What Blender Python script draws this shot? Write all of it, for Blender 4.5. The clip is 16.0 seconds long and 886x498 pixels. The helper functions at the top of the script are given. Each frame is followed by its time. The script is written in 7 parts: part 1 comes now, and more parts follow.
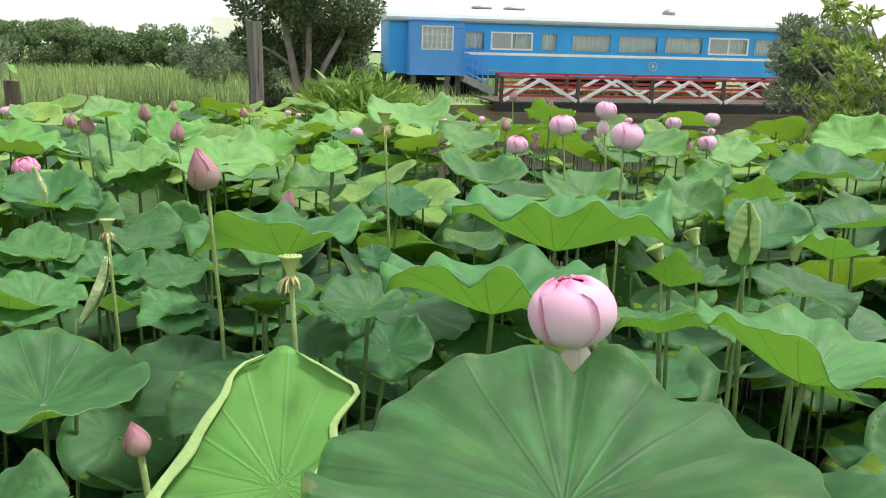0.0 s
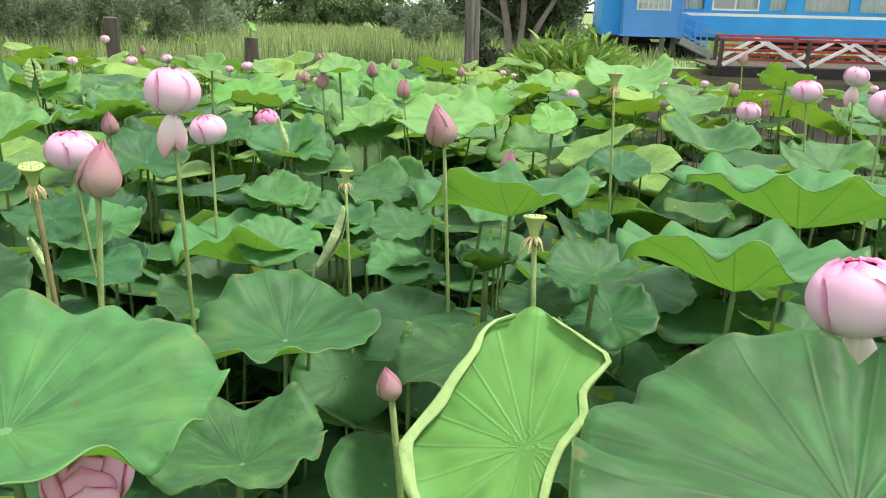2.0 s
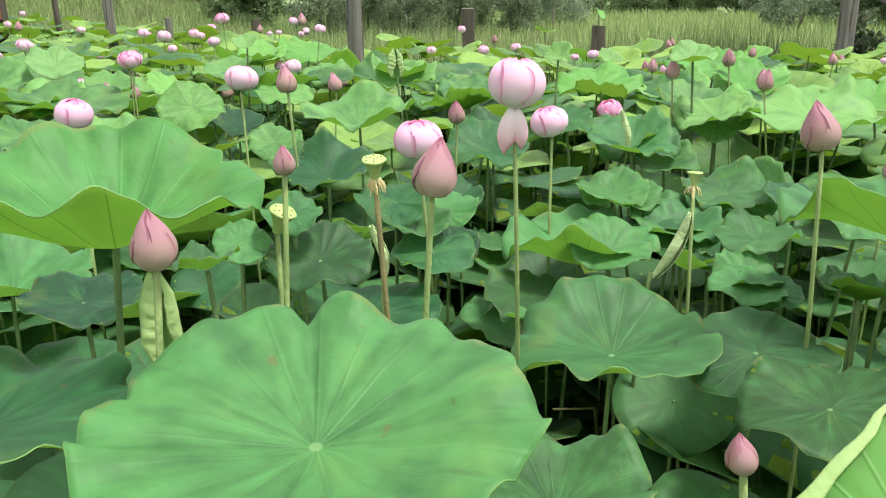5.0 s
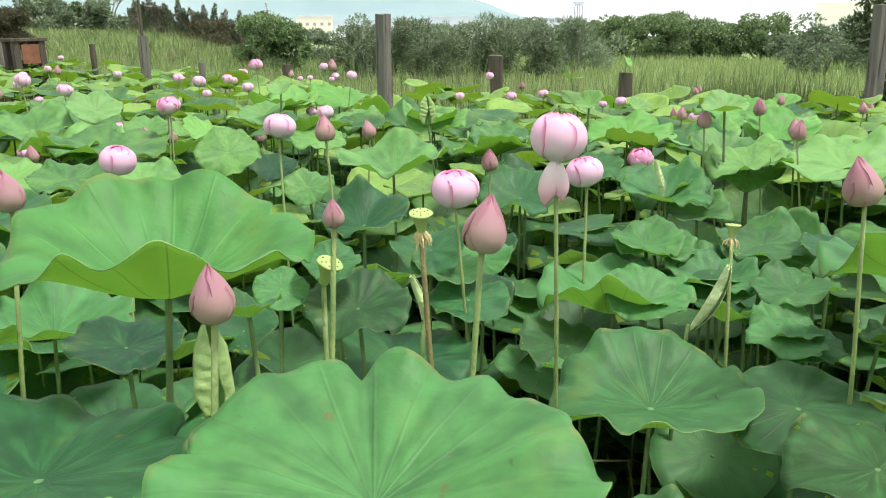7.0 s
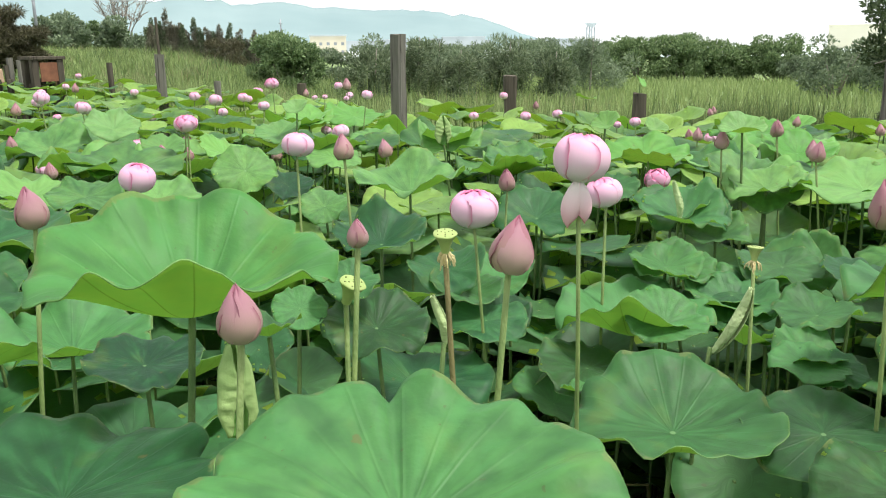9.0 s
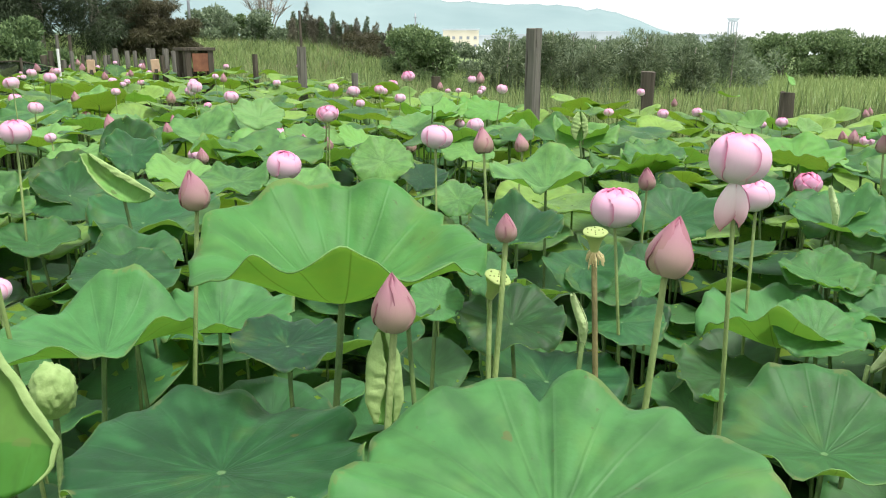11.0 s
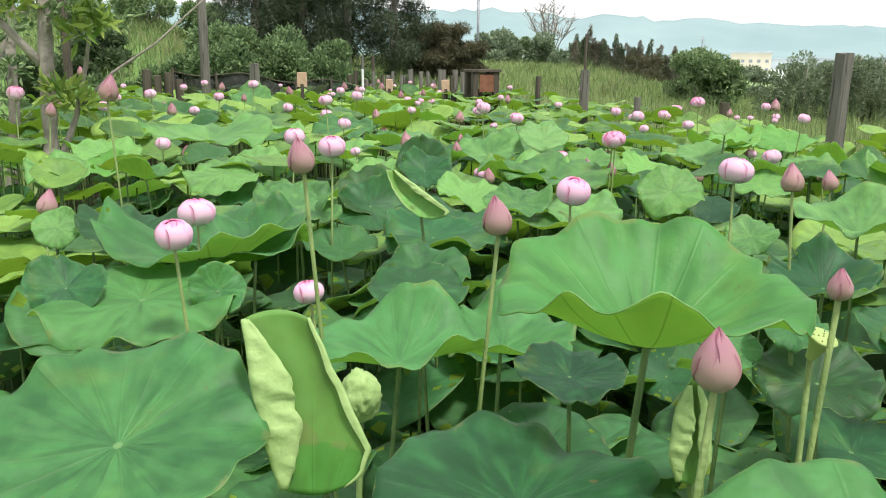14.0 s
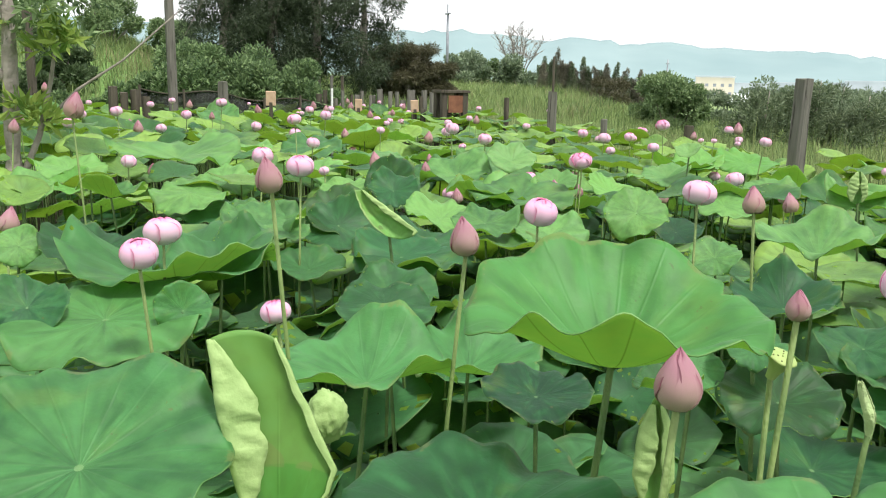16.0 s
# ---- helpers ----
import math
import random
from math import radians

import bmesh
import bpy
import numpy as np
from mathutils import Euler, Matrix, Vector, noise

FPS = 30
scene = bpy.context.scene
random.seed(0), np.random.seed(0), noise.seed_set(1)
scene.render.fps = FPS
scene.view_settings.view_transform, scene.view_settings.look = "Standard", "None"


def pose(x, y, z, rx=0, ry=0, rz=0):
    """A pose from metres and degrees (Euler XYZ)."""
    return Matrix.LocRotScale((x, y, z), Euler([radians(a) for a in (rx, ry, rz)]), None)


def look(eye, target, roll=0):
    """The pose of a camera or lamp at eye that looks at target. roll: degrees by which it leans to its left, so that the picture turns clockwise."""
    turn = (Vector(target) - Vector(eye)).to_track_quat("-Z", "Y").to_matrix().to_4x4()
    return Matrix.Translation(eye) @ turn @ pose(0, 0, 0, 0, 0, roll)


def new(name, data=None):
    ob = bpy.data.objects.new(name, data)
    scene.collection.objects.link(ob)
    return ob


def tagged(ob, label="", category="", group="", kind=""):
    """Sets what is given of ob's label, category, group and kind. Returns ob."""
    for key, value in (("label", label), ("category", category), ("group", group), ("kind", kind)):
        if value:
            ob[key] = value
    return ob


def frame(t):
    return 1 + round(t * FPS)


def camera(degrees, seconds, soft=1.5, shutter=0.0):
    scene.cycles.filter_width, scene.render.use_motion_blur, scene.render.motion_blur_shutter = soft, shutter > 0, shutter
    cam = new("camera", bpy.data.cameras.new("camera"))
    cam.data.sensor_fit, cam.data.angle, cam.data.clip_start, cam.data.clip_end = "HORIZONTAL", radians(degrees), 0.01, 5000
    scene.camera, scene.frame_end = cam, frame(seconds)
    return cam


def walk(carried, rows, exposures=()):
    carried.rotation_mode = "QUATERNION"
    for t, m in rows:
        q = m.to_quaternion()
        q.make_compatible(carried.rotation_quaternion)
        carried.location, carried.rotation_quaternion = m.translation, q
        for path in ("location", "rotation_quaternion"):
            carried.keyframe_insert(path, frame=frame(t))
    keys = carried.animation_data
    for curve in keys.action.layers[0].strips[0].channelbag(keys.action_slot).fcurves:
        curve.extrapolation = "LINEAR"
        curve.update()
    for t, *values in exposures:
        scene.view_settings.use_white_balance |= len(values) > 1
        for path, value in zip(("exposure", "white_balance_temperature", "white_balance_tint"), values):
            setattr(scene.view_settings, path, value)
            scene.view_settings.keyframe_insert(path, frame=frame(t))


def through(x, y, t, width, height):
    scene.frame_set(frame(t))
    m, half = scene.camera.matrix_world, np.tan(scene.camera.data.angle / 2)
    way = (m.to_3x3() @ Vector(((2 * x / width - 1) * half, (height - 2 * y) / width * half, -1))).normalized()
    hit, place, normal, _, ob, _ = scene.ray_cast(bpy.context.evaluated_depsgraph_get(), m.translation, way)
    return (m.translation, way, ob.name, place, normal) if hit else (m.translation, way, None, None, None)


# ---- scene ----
cam = camera(57.2, 16.0, 1.1)
PATH = [
    (0, (-0.282, 0.355, 1.61), (-0.246, 2.292, 1.112), 1.5),
    (0.5, (-0.299, 0.363, 1.604), (-0.436, 2.288, 1.078), 1.0),
    (1, (-0.319, 0.365, 1.604), (-0.6, 2.266, 1.053), 1.0),
    (1.5, (-0.33, 0.37, 1.598), (-0.713, 2.247, 1.023), 0.9),
    (2, (-0.355, 0.37, 1.601), (-0.788, 2.229, 1.004), 1.4),
    (2.5, (-0.392, 0.386, 1.599), (-0.89, 2.225, 0.992), 1.5),
    (3, (-0.451, 0.393, 1.592), (-1.004, 2.215, 0.978), 1.2),
    (3.5, (-0.474, 0.428, 1.593), (-1.119, 2.215, 0.967), 0.1),
    (4, (-0.452, 0.467, 1.593), (-1.296, 2.164, 0.953), -0.5),
    (4.5, (-0.447, 0.487, 1.589), (-1.443, 2.099, 0.949), -0.5),
    (5, (-0.431, 0.5, 1.592), (-1.575, 2.015, 0.965), -1.0),
    (7.5, (-0.458, 0.47, 1.615), (-1.665, 1.983, 1.112), -0.6),
    (8, (-0.461, 0.469, 1.616), (-1.667, 1.991, 1.136), -0.7),
    (10.5, (-0.497, 0.464, 1.607), (-1.869, 1.83, 1.108), -0.1),
    (11, (-0.506, 0.452, 1.611), (-1.954, 1.74, 1.117), -0.1),
    (11.5, (-0.524, 0.446, 1.612), (-2.044, 1.65, 1.123), -0.3),
    (12, (-0.545, 0.433, 1.612), (-2.14, 1.539, 1.131), -0.3),
    (12.5, (-0.553, 0.425, 1.617), (-2.212, 1.436, 1.142), 0.2),
    (13, (-0.557, 0.427, 1.621), (-2.271, 1.346, 1.154), 0.4),
    (13.5, (-0.566, 0.418, 1.623), (-2.326, 1.251, 1.167), 0.6),
    (14, (-0.563, 0.416, 1.625), (-2.361, 1.17, 1.179), 0.4),
    (14.5, (-0.557, 0.417, 1.629), (-2.351, 1.188, 1.194), 0.5),
    (15, (-0.565, 0.403, 1.631), (-2.372, 1.147, 1.207), 0.9),
    (15.5, (-0.558, 0.406, 1.629), (-2.38, 1.121, 1.217), 1.0),
    (16, (-0.556, 0.415, 1.628), (-2.332, 1.243, 1.23), 1.1),
]
EXPOSURES = [(0.0, 0.15), (1.5, 0.3), (2.5, 0.38), (3.5, 0.43), (5.0, 0.4), (8.0, 0.22), (12.0, 0.15), (16.0, 0.17)]
walk(cam, [(t, look(eye, target, roll)) for t, eye, target, roll in PATH], EXPOSURES)

# ---- light ----
SUN_EL, SUN_ROT = radians(67), radians(72)
world = bpy.data.worlds.new("overcast_sky")
scene.world = world
world.use_nodes = True
wn, wl = world.node_tree.nodes, world.node_tree.links
sky = wn.new("ShaderNodeTexSky")
sky.sky_type, sky.sun_disc, sky.sun_elevation, sky.sun_rotation = "NISHITA", False, SUN_EL, SUN_ROT
sky.air_density, sky.dust_density, sky.ozone_density = 1.0, 2.0, 1.0
haze = wn.new("ShaderNodeHueSaturation")
haze.inputs["Saturation"].default_value = 0.3
wl.new(sky.outputs[0], haze.inputs["Color"])
cloud = wn.new("ShaderNodeMix")
cloud.data_type = "RGBA"
cloud.inputs[0].default_value = 0.75
cloud.inputs[7].default_value = (8.7, 8.85, 9.0, 1)
wl.new(haze.outputs[0], cloud.inputs[6])
wl.new(cloud.outputs[2], wn["Background"].inputs["Color"])
wn["Background"].inputs["Strength"].default_value = 0.15
sun_data = bpy.data.lights.new("sun", "SUN")
sun_data.energy, sun_data.angle, sun_data.color = 4.4, radians(10), (1.0, 0.96, 0.9)
sun = new("sun", sun_data)
sun_way = Vector((math.cos(SUN_EL) * math.sin(SUN_ROT), math.cos(SUN_EL) * math.cos(SUN_ROT), math.sin(SUN_EL)))
sun.matrix_world = look(Vector((0, 0, 30)) + sun_way * 10, Vector((0, 0, 30)))

# ---- materials ----
WATER, GROUND = -0.5, -0.4


class Nodes:
    """A material's node tree with short calls."""

    def __init__(self, name):
        self.mat = bpy.data.materials.new(name)
        self.mat.use_nodes = True
        self.tree = self.mat.node_tree
        self.bsdf = self.tree.nodes["Principled BSDF"]
        self.out = self.tree.nodes["Material Output"]

    def add(self, kind, **inputs):
        n = self.tree.nodes.new(kind)
        for key, value in inputs.items():
            self.put(n.inputs[key.replace("_", " ")], value)
        return n

    def put(self, socket, value):
        if isinstance(value, bpy.types.NodeSocket):
            self.tree.links.new(value, socket)
        else:
            socket.default_value = value

    def math(self, op, a, b=0.0, c=0.0):
        n = self.tree.nodes.new("ShaderNodeMath")
        n.operation = op
        for k, v in enumerate((a, b, c)):
            self.put(n.inputs[k], v)
        return n.outputs[0]

    def coord(self, which="Object"):
        return self.add("ShaderNodeTexCoord").outputs[which]

    def noise(self, scale, detail=3.0, vector=None, which="Fac"):
        n = self.add("ShaderNodeTexNoise", Scale=scale, Detail=detail)
        self.tree.links.new(vector or self.coord(), n.inputs["Vector"])
        return n.outputs[which]

    def ramp(self, fac, *stops):
        n = self.add("ShaderNodeValToRGB")
        e = n.color_ramp.elements
        while len(e) < len(stops):
            e.new(0.5)
        for el, (at, col) in zip(e, stops):
            el.position, el.color = at, (*col, 1) if len(col) == 3 else col
        self.put(n.inputs[0], fac)
        return n.outputs[0]

    def mix(self, fac, a, b, blend="MIX"):
        n = self.tree.nodes.new("ShaderNodeMix")
        n.data_type, n.blend_type = "RGBA", blend
        self.put(n.inputs[0], fac)
        for k, v in ((6, a), (7, b)):
            self.put(n.inputs[k], (*v, 1) if isinstance(v, tuple) and len(v) == 3 else v)
        return n.outputs[2]

    def bump(self, height, strength=0.3, distance=0.01):
        n = self.add("ShaderNodeBump", Strength=strength, Distance=distance, Height=height)
        self.tree.links.new(n.outputs[0], self.bsdf.inputs["Normal"])
        return n.outputs[0]

    def done(self, color, rough=0.6, metal=0.0, spec=0.5, translucent=0.0, through_color=None):
        self.put(self.bsdf.inputs["Base Color"], (*color, 1) if isinstance(color, tuple) else color)
        self.put(self.bsdf.inputs["Roughness"], rough)
        self.put(self.bsdf.inputs["Metallic"], metal)
        self.put(self.bsdf.inputs["Specular IOR Level"], spec)
        if translucent:
            t = self.add("ShaderNodeBsdfTranslucent")
            c = through_color or color
            self.put(t.inputs["Color"], (*c, 1) if isinstance(c, tuple) else c)
            m = self.add("ShaderNodeMixShader", Fac=translucent)
            self.tree.links.new(self.bsdf.outputs[0], m.inputs[1])
            self.tree.links.new(t.outputs[0], m.inputs[2])
            self.tree.links.new(m.outputs[0], self.out.inputs["Surface"])
        return self.mat


def random_of(n):
    return n.add("ShaderNodeObjectInfo").outputs["Random"]


def veins(n, count, sharp):
    """Radial veins of a leaf from its polar map: 1 on a vein, 0 between them."""
    uv = n.add("ShaderNodeSeparateXYZ")
    n.tree.links.new(n.coord("UV"), uv.inputs[0])
    u, v = uv.outputs[0], uv.outputs[1]
    saw = n.math("ABSOLUTE", n.math("SUBTRACT", n.math("FRACT", n.math("MULTIPLY", u, count)), 0.5))
    wide = n.math("MULTIPLY", saw, n.math("ADD", v, 0.06))
    return n.math("MULTIPLY", n.math("SUBTRACT", 1.0, n.math("SMOOTH_MIN", n.math("MULTIPLY", wide, sharp), 1.0, 0.2)), n.math("SUBTRACT", 1.0, n.math("MULTIPLY", v, 0.5))), u, v


def leaf_top(name, low, high, glow, through=0.3, loose=False, ribs=0.14):
    n = Nodes(name)
    vein, u, v = veins(n, 19.0, 22.0)
    fine = n.noise(26.0, 5.0)
    broad = n.noise(2.6, 4.0)
    cloudy = n.noise(7.0, 3.0)
    rnd = n.add("ShaderNodeNewGeometry").outputs["Random Per Island"] if loose else random_of(n)
    tone = n.math("ADD", n.math("MULTIPLY", fine, 0.25), n.math("ADD", n.math("SUBTRACT", n.math("MULTIPLY", n.math("ADD", broad, cloudy), 0.7), 0.28), n.math("SUBTRACT", n.math("MULTIPLY", rnd, 0.85), 0.38)))
    col = n.ramp(tone, (0.25, low), (0.95, high))
    sunny = n.math("MULTIPLY", n.math("FRACT", n.math("MULTIPLY", rnd, 7.3)), 0.28)
    col = n.mix(sunny, col, n.mix(0.5, col, (0.17, 0.28, 0.04)))
    # soft rays of lighter and darker green from the hub outwards
    turn = n.math("MULTIPLY", u, 6.28318)
    ray = n.add("ShaderNodeCombineXYZ", X=n.math("MULTIPLY", n.math("COSINE", turn), 3.2), Y=n.math("MULTIPLY", n.math("SINE", turn), 3.2), Z=n.math("ADD", n.math("MULTIPLY", v, 1.8), n.math("MULTIPLY", rnd, 20.0)))
    rays = n.noise(1.6, 3.0, ray.outputs[0])
    col = n.mix(n.ramp(rays, (0.3, (0.6, 0.6, 0.6)), (0.52, (0, 0, 0))), col, n.mix(0.6, col, (0.004, 0.03, 0.016)))
    col = n.mix(n.ramp(rays, (0.5, (0, 0, 0)), (0.72, (0.45, 0.45, 0.45))), col, n.mix(0.35, col, (0.1, 0.4, 0.13)))
    # veins come and go along the blade
    faint = n.math("MULTIPLY", n.math("MULTIPLY", vein, n.noise(3.7, 2.0)), ribs)
    col = n.mix(faint, col, (0.2, 0.36, 0.14))
    hub = n.math("LESS_THAN", n.math("ADD", v, n.math("MULTIPLY", fine, 0.012)), 0.036)
    col = n.mix(n.math("MULTIPLY", hub, 0.55), col, (0.2, 0.35, 0.14))
    speck = n.math("GREATER_THAN", n.noise(5.0, 6.0), 0.725)
    col = n.mix(n.math("MULTIPLY", speck, 0.6), col, (0.12, 0.09, 0.035))
    dot = n.math("GREATER_THAN", n.noise(19.0, 2.0), 0.74)
    col = n.mix(n.math("MULTIPLY", dot, 0.6), col, (0.07, 0.06, 0.03))
    yellow = n.ramp(n.noise(2.1, 3.0), (0.6, (0, 0, 0)), (0.72, (1, 1, 1)))
    col = n.mix(n.math("MULTIPLY", yellow, 0.16), col, (0.2, 0.26, 0.04))
    rim = n.math("GREATER_THAN", n.math("ADD", v, n.math("MULTIPLY", n.noise(4.0, 3.0), 0.05)), 1.018)
    col = n.mix(n.math("MULTIPLY", rim, 0.2), col, (0.28, 0.33, 0.1))
    worn = n.math("MULTIPLY", n.math("GREATER_THAN", v, n.math("ADD", 0.9, n.math("MULTIPLY", fine, 0.12))), n.math("GREATER_THAN", n.noise(4.3, 3.0), 0.57))
    col = n.mix(n.math("MULTIPLY", worn, 0.4), col, (0.19, 0.19, 0.07))
    pleat = n.math("MULTIPLY", n.math("COSINE", n.math("MULTIPLY", u, 6.28318 * 19)), n.math("MULTIPLY", v, n.math("SUBTRACT", n.math("MULTIPLY", cloudy, 2.0), 0.5)))
    n.bump(n.math("ADD", n.math("MULTIPLY", pleat, 0.6), n.math("ADD", n.math("MULTIPLY", vein, 0.5), n.math("ADD", n.math("MULTIPLY", cloudy, 1.0), n.math("MULTIPLY", fine, 0.35)))), 0.32, 0.006)
    n.put(n.bsdf.inputs["Sheen Weight"], 0.045)
    n.put(n.bsdf.inputs["Sheen Roughness"], 0.4)
    n.put(n.bsdf.inputs["Sheen Tint"], (0.62, 0.95, 0.85, 1))
    return n.done(col, n.math("ADD", 0.42, n.math("MULTIPLY", cloudy, 0.25)), 0, 0.29, through, n.mix(0.9, col, glow))


def leaf_under(name, low, high):
    n = Nodes(name)
    vein, u, v = veins(n, 19.0, 40.0)
    fine = n.noise(10.0, 4.0)
    col = n.ramp(n.math("ADD", n.math("MULTIPLY", fine, 0.6), n.math("MULTIPLY", random_of(n), 0.4)), (0.25, low), (0.85, high))
    col = n.mix(n.math("MULTIPLY", vein, 0.5), col, (0.09, 0.14, 0.03))
    stain = n.math("GREATER_THAN", n.noise(3.4, 5.0), 0.69)
    col = n.mix(n.math("MULTIPLY", stain, 0.4), col, (0.22, 0.14, 0.05))
    n.bump(vein, 0.6, 0.008)
    return n.done(col, 0.6, 0, 0.25, 0.75, n.mix(n.math("SUBTRACT", 0.85, n.math("MULTIPLY", vein, 0.75)), col, n.mix(n.noise(6.0, 4.0), (0.48, 0.84, 0.28), (0.78, 0.9, 0.28))))


TOP = leaf_top("lotus_leaf_top", (0.009, 0.058, 0.025), (0.066, 0.212, 0.064), (0.45, 0.76, 0.28), 0.26)
# paler, yellower copy of TOP: backlight on the far canopy put into the colour
TOP_FAR_LIT = leaf_top("far_lotus_leaf_top", (0.02, 0.085, 0.032), (0.235, 0.385, 0.078), (0.62, 0.8, 0.22), 0.26, True)
# darker copy of TOP: a deep leaf tone with shade put into the colour
TOP_DEEP_SHADED = leaf_top("deep_green_lotus_leaf_top", (0.005, 0.036, 0.016), (0.018, 0.105, 0.036), (0.45, 0.68, 0.26), 0.24, False, 0.07)
# lit copy of TOP, its brightness painted in, for single leaves farther off
TOP_LIT = leaf_top("light_lotus_leaf_top", (0.02, 0.09, 0.033), (0.17, 0.36, 0.1), (0.5, 0.8, 0.28), 0.26)
# darker copy of TOP for low leaves: the canopy's shade is in the colour
TOP_LOW_SHADED = leaf_top("low_lotus_leaf_top", (0.006, 0.045, 0.019), (0.043, 0.145, 0.05), (0.45, 0.7, 0.28), 0.26, True)
TOP_FRESH = leaf_top("fresh_green_lotus_leaf_top", (0.05, 0.19, 0.045), (0.13, 0.33, 0.085), (0.5, 0.8, 0.28), 0.26)
TOP_YOUNG = leaf_top("young_lotus_leaf_top", (0.07, 0.23, 0.035), (0.155, 0.36, 0.085), (0.6, 0.8, 0.28), 0.22, False, 0.12)
TOP_PALE = leaf_top("pale_lotus_leaf_top", (0.09, 0.23, 0.065), (0.2, 0.36, 0.125), (0.6, 0.8, 0.28), 0.26)
UNDER = leaf_under("lotus_leaf_underside", (0.24, 0.34, 0.042), (0.36, 0.46, 0.08))


def stalk_material(name, a, b):
    n = Nodes(name)
    f = n.noise(30.0, 3.0)
    prick = n.noise(220.0, 1.0)
    n.bump(prick, 0.8, 0.003)
    return n.done(n.ramp(f, (0.3, a), (0.75, b)), 0.6, 0, 0.3)


STALK = stalk_material("lotus_stalk", (0.06, 0.12, 0.035), (0.15, 0.22, 0.07))
FLOWER_STEM = stalk_material("lotus_flower_stem", (0.14, 0.21, 0.07), (0.26, 0.34, 0.12))
DRY_STALK = stalk_material("dry_lotus_stalk", (0.1, 0.09, 0.035), (0.2, 0.18, 0.07))


def petal_material(name, base, body, tip):
    n = Nodes(name)
    uv = n.add("ShaderNodeSeparateXYZ")
    n.tree.links.new(n.coord("UV"), uv.inputs[0])
    u, v = uv.outputs[0], uv.outputs[1]
    streak = n.add("ShaderNodeTexNoise", Scale=6.0, Detail=4.0)
    m = n.add("ShaderNodeMapping")
    m.inputs["Scale"].default_value = (9.0, 0.6, 1.0)
    n.tree.links.new(n.coord("UV"), m.inputs[0])
    n.tree.links.new(m.outputs[0], streak.inputs["Vector"])
    s = n.math("MULTIPLY", n.math("SUBTRACT", streak.outputs["Fac"], 0.5), 0.2)
    edge = n.math("MULTIPLY", n.math("POWER", n.math("ABSOLUTE", n.math("SUBTRACT", n.math("MULTIPLY", u, 2.0), 1.0)), 3.0), 0.16)
    col = n.ramp(n.math("ADD", n.math("MULTIPLY", v, n.math("ADD", edge, 0.9)), s), (0.05, base), (0.66, body), (0.76, body), (1.0, tip))
    col = n.mix(n.math("MULTIPLY", random_of(n), 0.3), col, n.mix(0.5, col, (0.86, 0.62, 0.74)))
    line = n.math("MULTIPLY", n.math("POWER", n.math("ABSOLUTE", n.math("SUBTRACT", n.math("MULTIPLY", u, 2.0), 1.0)), 9.0), 0.6)
    col = n.mix(line, col, tip)
    n.bump(streak.outputs["Fac"], 0.1, 0.003)
    return n.done(col, 0.5, 0, 0.3, 0.3, col)


PETAL = petal_material("lotus_petal", (0.87, 0.77, 0.8), (0.83, 0.4, 0.62), (0.74, 0.1, 0.28))
PETAL_PALE = petal_material("pale_lotus_petal", (0.86, 0.8, 0.8), (0.84, 0.5, 0.68), (0.76, 0.12, 0.32))
PETAL_LOOSE = petal_material("hanging_lotus_petal", (0.9, 0.84, 0.83), (0.85, 0.55, 0.62), (0.8, 0.22, 0.34))
BUD_PETAL = petal_material("bud_petal", (0.38, 0.31, 0.2), (0.41, 0.185, 0.225), (0.36, 0.09, 0.16))


def simple(name, a, b, scale=8.0, rough=0.7, bump=0.3, metal=0.0, spec=0.4, translucent=0.0, dist=0.01):
    n = Nodes(name)
    f = n.math("ADD", n.math("MULTIPLY", n.noise(scale, 5.0), 0.6), n.math("MULTIPLY", n.noise(scale * 0.17, 2.0), 0.4))
    if bump:
        n.bump(n.noise(scale * 2.5, 4.0), bump, dist)
    return n.done(n.ramp(f, (0.3, a), (0.7, b)), rough, metal, spec, translucent)


def per_leaf(name, a, b, translucent=0.3, rough=0.55, spec=0.3):
    """Foliage of many loose leaves: each takes its own tone."""
    n = Nodes(name)
    g = n.add("ShaderNodeNewGeometry")
    t = n.math("ADD", n.math("MULTIPLY", g.outputs["Random Per Island"], 0.7), n.math("MULTIPLY", n.noise(0.8, 2.0), 0.3))
    return n.done(n.ramp(t, (0.15, a), (0.85, b)), rough, 0, spec, translucent)


UNDER_PALE = simple("young_leaf_underside", (0.2, 0.32, 0.1), (0.32, 0.44, 0.17), 30, 0.7, 0.25)
POD = simple("lotus_pod", (0.24, 0.34, 0.1), (0.36, 0.44, 0.16), 20)
SEED = simple("lotus_seed", (0.12, 0.15, 0.05), (0.2, 0.2, 0.08), 30)
STAMEN = simple("dry_stamens", (0.4, 0.33, 0.14), (0.58, 0.5, 0.26), 60)
MUD = simple("meadow_soil", (0.11, 0.17, 0.055), (0.19, 0.27, 0.09), 1.5, 0.9)
GRASS = per_leaf("meadow_grass", (0.2, 0.285, 0.105), (0.36, 0.44, 0.18), 0.35)
SLOPE_GRASS = per_leaf("slope_grass", (0.1, 0.16, 0.055), (0.29, 0.36, 0.14), 0.35)
REED = per_leaf("reeds", (0.07, 0.135, 0.045), (0.22, 0.265, 0.1), 0.3)


